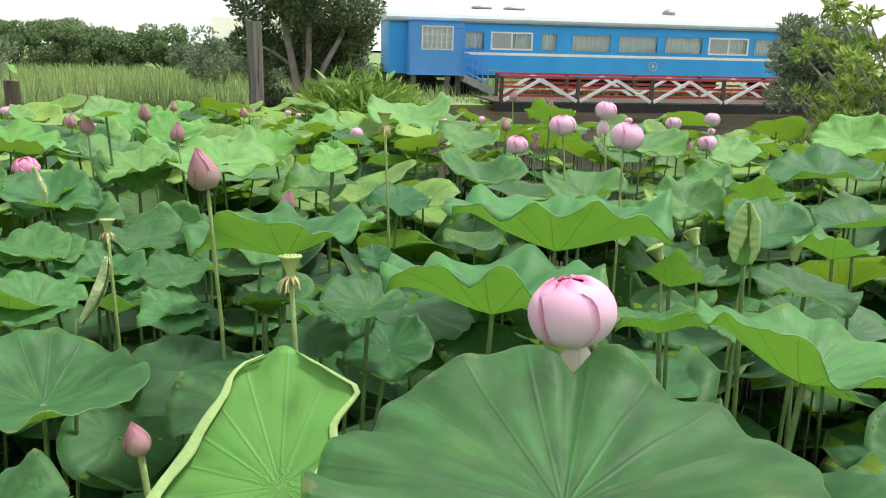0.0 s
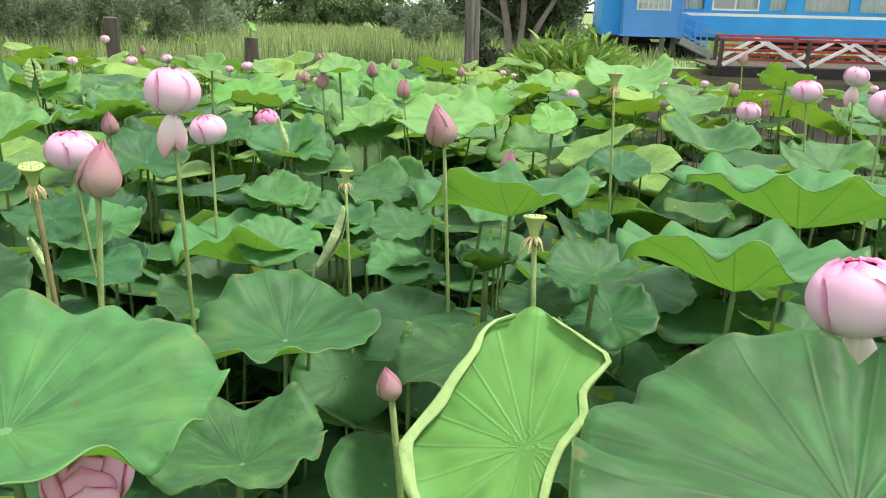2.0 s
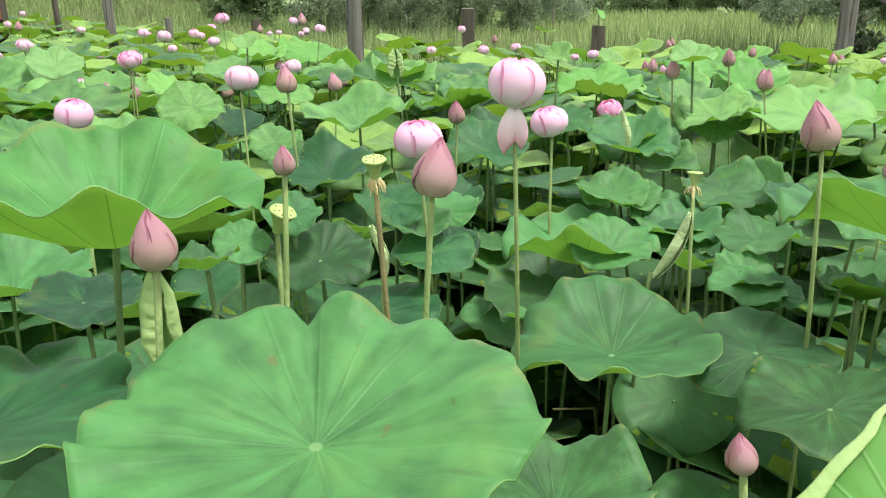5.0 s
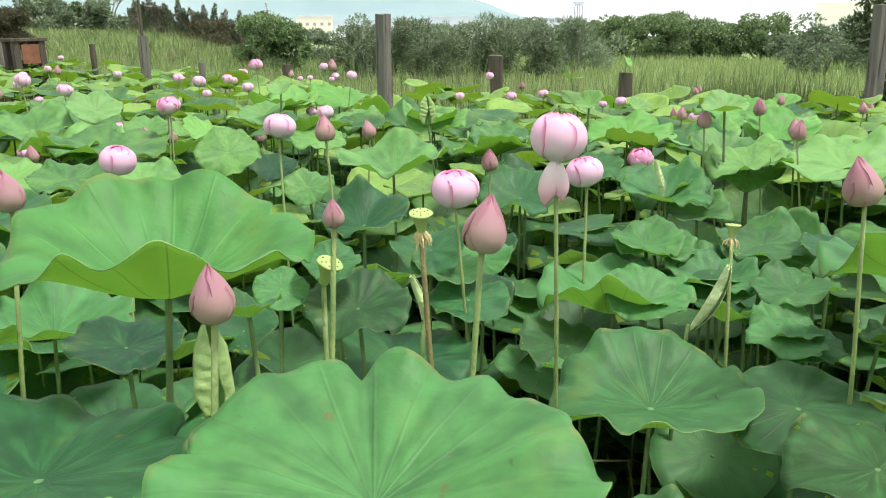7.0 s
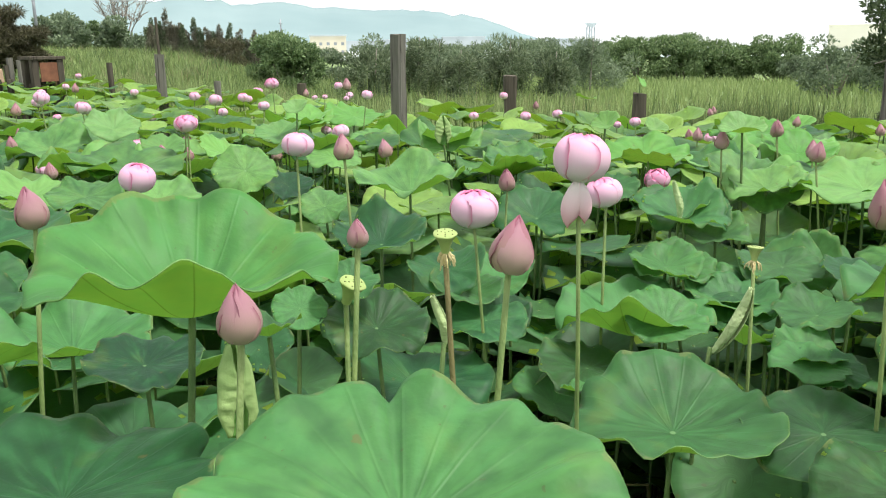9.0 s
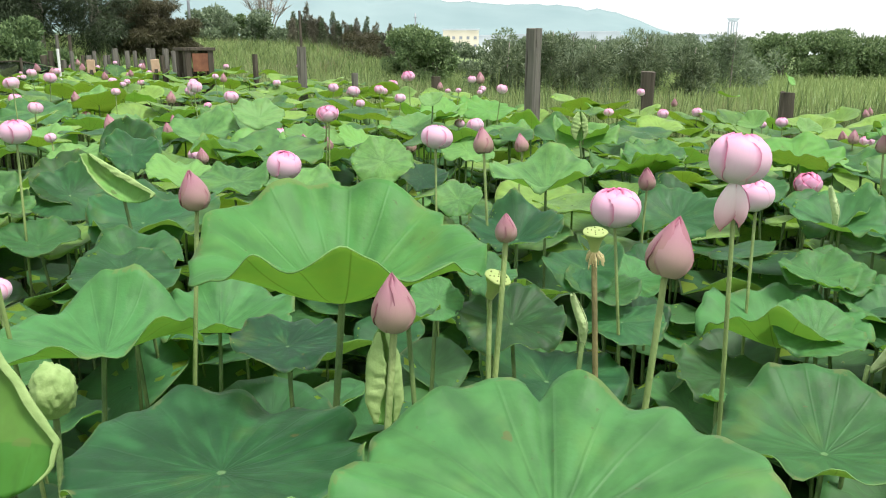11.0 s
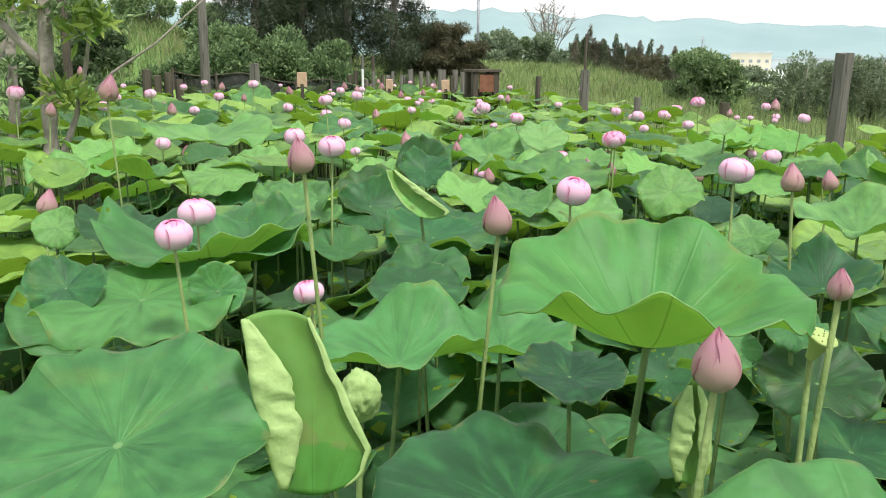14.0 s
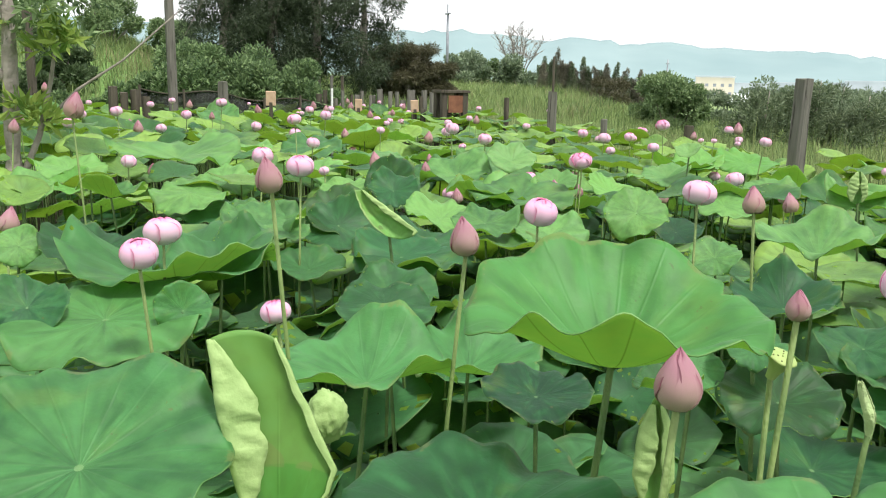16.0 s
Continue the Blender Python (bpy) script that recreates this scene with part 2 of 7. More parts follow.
def weathered(name, a, b):
    """Old timber: grain that runs up the post, with darker cracks."""
    n = Nodes(name)
    m = n.add("ShaderNodeMapping")
    m.inputs["Scale"].default_value = (26.0, 26.0, 1.6)
    n.tree.links.new(n.coord(), m.inputs[0])
    grain = n.noise(1.0, 5.0, m.outputs[0])
    patch = n.noise(2.2, 3.0)
    col = n.ramp(n.math("ADD", n.math("MULTIPLY", grain, 0.7), n.math("MULTIPLY", patch, 0.3)), (0.32, a), (0.68, b))
    crack = n.math("LESS_THAN", grain, 0.36)
    col = n.mix(n.math("MULTIPLY", crack, 0.7), col, (0.03, 0.027, 0.022))
    n.bump(grain, 0.9, 0.02)
    return n.done(col, 0.9, 0, 0.2)


WOOD = weathered("weathered_post", (0.085, 0.081, 0.07), (0.215, 0.205, 0.178))
DARK_WOOD = weathered("dark_wood", (0.05, 0.044, 0.034), (0.12, 0.104, 0.08))
PALE_WOOD = simple("fresh_plank", (0.45, 0.3, 0.2), (0.6, 0.42, 0.3), 12, 0.8)
RUST = simple("rusty_board", (0.12, 0.05, 0.03), (0.27, 0.12, 0.065), 12, 0.9)
BARK = simple("grey_bark", (0.17, 0.15, 0.125), (0.38, 0.345, 0.3), 6, 0.9, 0.9, dist=0.03)
BLUE = simple("train_blue", (0.025, 0.27, 0.66), (0.04, 0.35, 0.78), 1.2, 0.45, 0.1)
BLUE_BOX = simple("porch_blue", (0.07, 0.25, 0.62), (0.1, 0.31, 0.7), 1.2, 0.6, 0.15)
WHITE = simple("white_paint", (0.66, 0.67, 0.66), (0.8, 0.81, 0.8), 4, 0.5, 0.1)
ROOF = simple("train_roof", (0.36, 0.43, 0.43), (0.47, 0.53, 0.53), 1.0, 0.55, 0.1)
RED = simple("red_paint", (0.3, 0.03, 0.03), (0.48, 0.07, 0.06), 4, 0.6)
BLACK = simple("underframe", (0.012, 0.012, 0.012), (0.035, 0.032, 0.03), 5, 0.7)
STEEL = simple("grey_metal", (0.2, 0.22, 0.24), (0.34, 0.36, 0.38), 8, 0.5, 0.1, 0.6)
SCREEN = simple("insect_screen", (0.3, 0.32, 0.33), (0.38, 0.4, 0.41), 30, 0.8)
CURTAIN = simple("curtain", (0.55, 0.66, 0.64), (0.8, 0.86, 0.84), 3, 0.8)
EDGE = simple("leaf_rim", (0.07, 0.19, 0.045), (0.16, 0.3, 0.085), 20, 0.6, 0)
SCROLL = simple("rolled_leaf", (0.3, 0.42, 0.16), (0.52, 0.62, 0.34), 25, 0.7, 0.9)
CREAM = simple("cream_wall", (0.52, 0.47, 0.35), (0.6, 0.55, 0.43), 0.4, 0.8, 0)
FAR_CREAM = simple("far_factory_wall", (0.6, 0.58, 0.45), (0.66, 0.64, 0.51), 0.2, 0.9, 0)
DULL_WHITE = simple("town_wall", (0.34, 0.38, 0.4), (0.46, 0.5, 0.52), 0.2, 0.8, 0)


def net_material():
    """Black shade cloth, half open between its threads."""
    n = Nodes("black_net")
    m = n.done((0.02, 0.021, 0.021), 0.9)
    hole = n.add("ShaderNodeBsdfTransparent")
    mix = n.add("ShaderNodeMixShader", Fac=n.math("ADD", 0.25, n.math("MULTIPLY", n.noise(4.0, 4.0), 0.4)))
    n.tree.links.new(n.bsdf.outputs[0], mix.inputs[1])
    n.tree.links.new(hole.outputs[0], mix.inputs[2])
    n.tree.links.new(mix.outputs[0], n.out.inputs["Surface"])
    return m


NET = net_material()


def glass_material():
    n = Nodes("window_glass")
    n.put(n.bsdf.inputs["Transmission Weight"], 1.0)
    return n.done((0.93, 0.96, 0.96), 0.04, 0, 0.6)


GLASS = glass_material()


def water_material():
    """Murky water: brown body with a dulled mirror on top."""
    n = Nodes("pond_water")
    bump = n.bump(n.noise(3.0, 3.0), 0.08, 0.02)
    n.done(n.ramp(n.noise(0.8, 3.0), (0.3, (0.02, 0.02, 0.012)), (0.7, (0.05, 0.045, 0.03))), 0.5, 0, 0.0)
    gloss = n.add("ShaderNodeBsdfGlossy", Roughness=0.12, Normal=bump)
    weight = n.math("MULTIPLY", n.add("ShaderNodeFresnel", IOR=1.33).outputs[0], 0.12)
    mix = n.add("ShaderNodeMixShader", Fac=weight)
    n.tree.links.new(n.bsdf.outputs[0], mix.inputs[1])
    n.tree.links.new(gloss.outputs[0], mix.inputs[2])
    n.tree.links.new(mix.outputs[0], n.out.inputs["Surface"])
    return n.mat


WATER_MAT = water_material()

# ---- mesh helpers ----


def mesh_object(name, verts, faces, mats, parent=None, uv=None, face_mats=None, smooth=False):
    me = bpy.data.meshes.new(name)
    me.from_pydata(verts, [], faces)
    for m in mats if isinstance(mats, (list, tuple)) else [mats]:
        me.materials.append(m)
    if face_mats is not None:
        me.polygons.foreach_set("material_index", face_mats)
    if smooth:
        me.polygons.foreach_set("use_smooth", [True] * len(me.polygons))
    if uv is not None:
        layer = me.uv_layers.new(name="polar")
        idx = np.zeros(len(me.loops), int)
        me.loops.foreach_get("vertex_index", idx)
        layer.data.foreach_set("uv", np.asarray(uv, float)[idx].ravel())
    me.update()
    ob = new(name, me)
    if parent:
        ob.parent = parent
    return ob


def part(name, bm, material, parent=None, label="", smooth=False):
    """Links a bmesh as one mesh object under a thing or a part."""
    me = bpy.data.meshes.new(name)
    bm.to_mesh(me)
    bm.free()
    me.materials.append(material)
    if smooth:
        me.polygons.foreach_set("use_smooth", [True] * len(me.polygons))
    ob = new(name, me)
    if parent:
        ob.parent = parent
    return tagged(ob, label)


def box(bm, x0, x1, y0, y1, z0, z1, bevel=0.0):
    r = bmesh.ops.create_cube(bm, size=1.0, matrix=Matrix.Translation(((x0 + x1) / 2, (y0 + y1) / 2, (z0 + z1) / 2)) @ Matrix.Diagonal((x1 - x0, y1 - y0, z1 - z0, 1)))
    if bevel:
        edges = {e for v in r["verts"] for e in v.link_edges}
        bmesh.ops.bevel(bm, geom=list(edges), offset=bevel, segments=1, affect="EDGES")
    return bm


def beam(bm, a, b, w, h):
    """A bar of section w x h from a to b."""
    a, b = Vector(a), Vector(b)
    m = Matrix.Translation((a + b) / 2) @ (b - a).to_track_quat("Z", "Y").to_matrix().to_4x4() @ Matrix.Diagonal((w, h, (b - a).length, 1))
    bmesh.ops.create_cube(bm, size=1.0, matrix=m)
    return bm


def tube(points, radii, sides=8):
    """Vertices and faces of a tapered tube along points, with closed ends."""
    verts, faces, rings = [], [], len(points)
    for k, p in enumerate(points):
        p = Vector(p)
        d = Vector(points[min(k + 1, rings - 1)]) - Vector(points[max(k - 1, 0)])
        rot = d.to_track_quat("Z", "Y")
        for s in range(sides):
            a = 2 * math.pi * s / sides
            verts.append(p + rot @ Vector((math.cos(a) * radii[k], math.sin(a) * radii[k], 0)))
    for k in range(rings - 1):
        for s in range(sides):
            t = (s + 1) % sides
            faces.append((k * sides + s, k * sides + t, (k + 1) * sides + t, (k + 1) * sides + s))
    faces.append(tuple(reversed(range(sides))))
    faces.append(tuple((rings - 1) * sides + s for s in range(sides)))
    return verts, faces


def join_into(store, piece, shift=None):
    verts, faces = store
    n = len(verts)
    verts.extend(piece[0] if shift is None else [shift @ Vector(v) for v in piece[0]])
    faces.extend(tuple(i + n for i in f) for f in piece[1])


def empty(name, at=(0, 0, 0)):
    ob = new(name)
    ob.location = at
    ob.empty_display_size = 0.1
    return ob

# ---- setting ----
def flat_sheet(name, outline, z, mat, label, category):
    ob = mesh_object(name, [(x, y, z) for x, y in outline], [tuple(range(len(outline)))], mat)
    return tagged(ob, label, category, kind="structure")


POND = [(-17.5, -0.6), (-2.2, -0.55), (-1.2, -0.15), (0.2, -0.2), (5.5, -0.6), (30, 6), (30, 32.0), (-1.6, 26.5), (-2.2, 9.4), (-5, 9.0), (-17.5, 8.4)]


def in_outline(x, y, outline):
    inside = False
    for (ax, ay), (bx, by) in zip(outline, outline[1:] + outline[:1]):
        if (ay > y) != (by > y) and x < (bx - ax) * (y - ay) / (by - ay) + ax:
            inside = not inside
    return inside


# the ground with the pond's hollow cut out of it, reaching the horizon
bm = bmesh.new()
ring = [bm.verts.new((x, y, GROUND)) for x, y in POND]
hollow = [bm.edges.new((ring[k], ring[(k + 1) % len(ring)])) for k in range(len(ring))]
rim = [bm.verts.new((x, y, GROUND)) for x, y in ((-3000, -3000), (3000, -3000), (3000, 3000), (-3000, 3000))]
outer = [bm.edges.new((rim[k], rim[(k + 1) % 4])) for k in range(4)]
bmesh.ops.triangle_fill(bm, use_beauty=True, edges=hollow + outer)
bmesh.ops.delete(bm, geom=[f for f in bm.faces if in_outline(*f.calc_center_median()[:2], POND)], context="FACES_ONLY")
bank = [bm.verts.new((x, y, -0.9)) for x, y in POND]
for k in range(len(ring)):
    j = (k + 1) % len(ring)
    bm.faces.new((ring[k], ring[j], bank[j], bank[k]))
bmesh.ops.recalc_face_normals(bm, faces=bm.faces)
tagged(part("ground", bm, MUD), "low green meadow soil round the lotus pond", "ground", kind="structure")
flat_sheet("pond_bed", POND, -0.9, BLACK, "dark mud bed of the lotus pond", "ground")
flat_sheet("water", POND, WATER, WATER_MAT, "dark still pond water under lotus leaves", "water")

# raised bank underfoot, out of view, added to block low light under the leaves
bm = bmesh.new()
cross = [(0.22, WATER - 0.3), (0.12, -0.25), (-0.1, 0.0), (-0.6, 0.08), (-3.0, 0.1), (-7.0, 0.0), (-9.0, GROUND - 0.05)]
lines = []
for i in range(25):
    x = -1.25 + 5.5 * i / 24
    end = min(1.0, i / 3, (24 - i) / 3)
    lines.append([bm.verts.new((x, y - 0.12 * abs(x), GROUND - 0.05 + (z - GROUND + 0.05) * end if z > GROUND else z)) for y, z in cross])
for a, b in zip(lines[:-1], lines[1:]):
    for k in range(len(cross) - 1):
        bm.faces.new((a[k], b[k], b[k + 1], a[k + 1]))
tagged(part("bank", bm, MUD, smooth=True), "unseen earth bank at the pond's near edge, blocking low light", "bank", kind="structure")


def rise(x, y):
    """Height of the grassy slope that climbs away behind the pond."""
    deg = math.degrees(math.atan2(-x, y))
    d = math.hypot(x, y)
    side = min(1.0, max(0.0, (deg - 45) / 15)) * min(1.0, max(0.0, (125 - deg) / 15))
    up = float(np.interp(d, (19, 25, 32, 39, 47, 60, 75), (0, 0.42, 1.0, 1.45, 1.75, 1.85, 0.0)))
    hump = min(1.0, max(0.0, (deg - 77) / 9))
    return side * side * (3 - 2 * side) * up * (0.95 + 0.5 * max(0.0, (deg - 60) / 30) + 0.9 * hump * hump)

# ---- lotus ----
def blade_mesh(name, seed, cup, wave, lobes, fold=0.0, rings=9, segs=72, mats=None, rough=1.0, lip=0.0, lip_width=0.55, back=0.0, pleat=0.055, rim_kind=None, skew=0.0, frill=1.0, crease=1.0):
    """A round lotus blade of radius 1 about its hub: two skins joined at a wavy, finely ruffled rim with one notch."""
    rnd = random.Random(seed)
    pf = rnd.uniform(0, 6.28)
    wob = [(k, rnd.uniform(-0.022, 0.022), rnd.uniform(0, 6.28)) for k in (2, 3, 5, 7, 11)]
    wob += [(k, rnd.uniform(-0.009, 0.009) * rough, rnd.uniform(0, 6.28)) for k in (14, 17, 21)]
    swell = [(k, rnd.uniform(0.35, 1.0) / (1 + abs(k - lobes)), rnd.uniform(0, 6.28)) for k in (2, 3, 4, 5, 6)]
    ripple = [(k, rnd.uniform(0.007, 0.02) * rough * frill, rnd.uniform(0, 6.28)) for k in (7, 9, 12, 15)]
    verts, uv, faces, kinds = [], [], [], []
    count = 1 + rings * segs
    sag = [rnd.uniform(-1, 1) for _ in range(4)]

    def place(rho, th):
        rim = 1 + sum(a * math.sin(k * th + p) for k, a, p in wob)
        d = (th - math.pi / 2 + math.pi) % (2 * math.pi) - math.pi
        rim -= 0.1 * math.exp(-(d / 0.06) ** 2)
        cx, cy = math.cos(th), math.sin(th)
        rim += (0.02 * noise.noise((cx * 5, cy * 5, seed * 1.7)) + 0.008 * noise.noise((cx * 12, cy * 12, seed * 2.3))) * rough
        r = rho * (1 + (rim - 1) * rho**3)
        # a shallow funnel that flares out flat at the rim
        z = cup * (rho**1.35 - 0.32 * rho**5)
        z += wave * rho**2.8 * sum(a * math.sin(k * th + p) for k, a, p in swell)
        z += rho**6 * sum(a * math.sin(k * th + p) for k, a, p in ripple)
        # the two lobes meet in a crease below the notch
        z -= crease * (0.045 * math.exp(-(d / 0.34) ** 2) + 0.022 * math.exp(-(d / 0.06) ** 2)) * rho**1.5
        z += 0.07 * (0.3 + 0.7 * rough) * rho**1.5 * noise.noise((cx * rho * 2.2, cy * rho * 2.6, seed * 1.3))
        z += pleat * 0.8 * rho**1.6 * noise.noise((cx * 4, cy * 6, rho * 0.8 + seed))
        away = abs(((th - skew) % (2 * math.pi)) - math.pi)
        z += back * rho**2.2 * math.exp(-((away / 1.25) ** 2))
        z += lip * rho**2.4 * math.exp(-abs((((th - skew + math.pi) % (2 * math.pi)) - math.pi) / lip_width) ** 3)
        z += fold * (rho * abs(math.cos(th - pf))) ** 1.6
        z += 0.04 * rho**2 * (sag[0] * math.cos(th) + sag[1] * math.cos(2 * th + 1))
        z -= 0.014 * math.exp(-(rho / 0.08) ** 2)
        shrink = 1 / math.sqrt(1 + (abs(cup) * 0.9 * rho) ** 2)
        return Vector((r * math.cos(th) * shrink, r * math.sin(th) * shrink, z))

    top = [place(0, 0)]
    uv.append((0, 0))
    for k in range(1, rings + 1):
        rho = (k / rings) ** 0.85
        for s in range(segs):
            top.append(place(rho, 2 * math.pi * s / segs))
            uv.append((s / segs, rho))
    under = [top[0] - Vector((0, 0, 0.009))]
    for k in range(rings):
        for s in range(segs):
            at = 1 + k * segs + s
            inner = top[at - segs] if k else top[0]
            outer = top[at + segs] if k < rings - 1 else top[at]
            n = (outer - inner).cross(top[1 + k * segs + (s + 1) % segs] - top[1 + k * segs + s - 1 + (segs if s == 0 else 0)])
            under.append(top[at] - n.normalized() * 0.009)
    verts = top + under
    uv = uv + uv
    for side in (0, 1):
        o = side * count
        for s in range(segs):
            t = (s + 1) % segs
            f = [(o, o + 1 + s, o + 1 + t)]
            for k in range(rings - 1):
                a = o + 1 + k * segs
                f.append((a + s, a + segs + s, a + segs + t, a + t))
            for q in f:
                faces.append(q if side == 0 else tuple(reversed(q)))
                kinds.append(side)
    e = 1 + (rings - 1) * segs
    for s in range(segs):
        t = (s + 1) % segs
        faces.append((e + s, count + e + s, count + e + t, e + t))
        kinds.append(rim_kind or (0 if mats else 3))
    me = bpy.data.meshes.new(name)
    me.from_pydata(verts, [], faces)
    for m in mats or (TOP, UNDER, UNDER_PALE, EDGE):
        me.materials.append(m)
    me.polygons.foreach_set("material_index", kinds)
    me.polygons.foreach_set("use_smooth", [True] * len(faces))
    layer = me.uv_layers.new(name="polar")
    idx = np.zeros(len(me.loops), int)
    me.loops.foreach_get("vertex_index", idx)
    u = np.asarray(uv)[idx]
    # the seam's last sector runs up to 1 instead of back to 0
    starts = np.zeros(len(me.polygons), int)
    totals = np.zeros(len(me.polygons), int)
    me.polygons.foreach_get("loop_start", starts)
    me.polygons.foreach_get("loop_total", totals)
    for a, n in zip(starts, totals):
        c = u[a : a + n]
        hub = c[:, 1] < 1e-6
        rim_u = c[~hub, 0]
        if rim_u.max() - rim_u.min() > 0.5:
            rim_u[rim_u < 0.25] += 1.0
        c[~hub, 0] = rim_u
        c[hub, 0] = rim_u.mean()
    layer.data.foreach_set("uv", u.ravel())
    me.update()
    return me


def unit_stalk(name, seed, radius, mat, sides=7, rings=7, bow=0.05):
    rnd = random.Random(seed)
    a, b = rnd.uniform(-bow, bow), rnd.uniform(-bow, bow)
    pts = [(a * math.sin(math.pi * k / (rings - 1)), b * math.sin(math.pi * k / (rings - 1)), k / (rings - 1)) for k in range(rings)]
    v, f = tube(pts, [radius * (1.15 - 0.3 * k / (rings - 1)) for k in range(rings)], sides)
    me = bpy.data.meshes.new(name)
    me.from_pydata(v, [], f)
    me.materials.append(mat)
    me.polygons.foreach_set("use_smooth", [True] * len(f))
    return me


STALKS = [unit_stalk("stalk", s, 0.0058, STALK) for s in range(6)]
FLOWER_STALKS = [unit_stalk("stem", s + 20, 0.0048, FLOWER_STEM) for s in range(6)]
DRY_STALKS = [unit_stalk("stem", s + 40, 0.005, DRY_STALK) for s in range(2)]
FLAT = [blade_mesh("blade", s, (0.16, -0.1, 0.24)[s % 3], 0.11 + 0.025 * (s % 4), 2 + s % 2, (0.0, 0.16)[s % 2], rings=7, segs=56, frill=1.1) for s in range(1, 13)]
WAVY = [blade_mesh("blade", s + 30, (0.2, -0.12)[s % 2], 0.15 + 0.03 * (s % 3), 2 + s % 2, rings=7, segs=56, frill=1.1) for s in range(1, 13)]
BOWL = [blade_mesh("blade", s + 60, 0.38 + 0.06 * (s % 3), 0.13 + 0.03 * (s % 3), 2 + s % 2, 0.08, rings=7, segs=56, frill=1.1) for s in range(1, 13)]
YOUNG = [blade_mesh("blade", s + 90, 0.18, 0.08, 3, 0.2, mats=(TOP_YOUNG, UNDER)) for s in range(4)]
FAN = [blade_mesh("blade", 263, 0.46, 0.035, 3, rings=16, segs=144, lip=0.15, lip_width=0.8, back=0.29, frill=1.7, skew=-0.6, crease=1.6),
       blade_mesh("blade", 261, 0.14, 0.06, 3, rings=14, segs=128, lip=0.14, lip_width=0.62, back=0.08, frill=1.6)]
NEAR = [blade_mesh("blade", s + 200, 0.15 + 0.04 * (s % 3 == 2), 0.1, 3 + s % 2, rings=18, segs=144, rough=0.95, pleat=0.075, frill=1.5, crease=2.3) for s in range(4)]
LIFTED = blade_mesh("blade", 200, 0.3, 0.075, 3, rings=20, segs=160, rough=0.95, pleat=0.075, frill=1.5, crease=2.3, lip=0.26, lip_width=0.45, skew=radians(-88))
PALE = [blade_mesh("blade", s + 320, 0.35, 0.1, 3, 0.25, mats=(TOP_PALE, UNDER)) for s in range(3)]
LEAVES, taken = 0, []


def add_stem(thing, mesh, base, top, name="stalk"):
    ob = new(name, mesh)
    ob.parent = thing
    d = Vector(top) - Vector(base)
    ob.location = Vector(base) - thing.location
    ob.rotation_mode = "QUATERNION"
    ob.rotation_quaternion = d.to_track_quat("Z", "Y")
    ob.scale = (1, 1, d.length)
    return ob


def lotus_leaf(mesh, x, y, z, radius, az, toward, side, label, lean=0.08, spin=None):
    """One leaf on its stalk. az: the compass way it tips towards by `toward` degrees; side tips it across."""
    global LEAVES
    rnd = random.Random(int(x * 1000) * 7 + int(y * 1000))
    base = Vector((x + rnd.uniform(-lean, lean), y + rnd.uniform(-lean, lean), WATER - 0.1))
    thing = empty("lotus_leaf", base)
    blade = new("blade", mesh)
    blade.parent = thing
    turn = Matrix.Rotation(radians(az), 4, "Z") @ Matrix.Rotation(radians(toward), 4, "Y") @ Matrix.Rotation(radians(side), 4, "X")
    turn = turn @ Matrix.Rotation(rnd.uniform(0, 6.28) if spin is None else radians(spin), 4, "Z")
    blade.matrix_basis = Matrix.Translation(Vector((x, y, z)) - base) @ turn @ Matrix.Scale(radius, 4)
    # beyond 2.9 m the top takes the lit copy, backlight in its colour
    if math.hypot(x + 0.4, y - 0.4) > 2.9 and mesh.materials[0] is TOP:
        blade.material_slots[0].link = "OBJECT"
        blade.material_slots[0].material = TOP_LIT
    add_stem(thing, STALKS[rnd.randrange(6)], base, (x, y, z - 0.004))
    tagged(thing, label, "lotus leaf", "lotus leaves in the pond")
    taken.append((x, y, radius))
    LEAVES += 1
    return thing


def flat_leaf(x, y, z, r, az, toward, side, var):
    return lotus_leaf(FLAT[var % 12], x, y, z, r, az, toward, side, "broad green lotus leaf spread flat on its stalk")


def near_leaf(x, y, z, r, az, toward, side, var):
    thing = lotus_leaf(NEAR[var % 4], x, y, z, r, az, toward, side, "large green lotus leaf spread flat with fine radiating veins", spin=(90, 150, 20, 200)[var % 4])
    if var > 3:
        thing.children[0].material_slots[0].link = "OBJECT"
        thing.children[0].material_slots[0].material = TOP_LIT
    return thing


def fan_leaf(x, y, z, r, az, toward, side, var):
    thing = lotus_leaf(FAN[var % 2], x, y, z, r, az, toward, side, "large green lotus leaf with a high back and raised front", spin=35)
    thing.children[0].material_slots[0].link = "OBJECT"
    thing.children[0].material_slots[0].material = TOP_FRESH
    return thing


def deep_shaded_leaf(x, y, z, r, az, toward, side, var):
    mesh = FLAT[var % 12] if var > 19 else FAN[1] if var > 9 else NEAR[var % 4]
    thing = lotus_leaf(mesh, x, y, z, r, az, toward, side, "large deep green lotus leaf, shade in its colour, with faint radiating veins", spin=6 if var > 9 else (90, 150, 20, 200)[var % 4])
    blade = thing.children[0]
    # the darker top carries shade in its colour
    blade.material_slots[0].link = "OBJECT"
    blade.material_slots[0].material = TOP_DEEP_SHADED
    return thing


def wavy_leaf(x, y, z, r, az, toward, side, var):
    return lotus_leaf(WAVY[var % 12], x, y, z, r, az, toward, side, "green lotus leaf with a wavy rim on its stalk")


def bowl_leaf(x, y, z, r, az, toward, side, var):
    return lotus_leaf(BOWL[var % 12], x, y, z, r * 1.08, az, toward, side, "green lotus leaf cupped upward, yellow-green underneath")


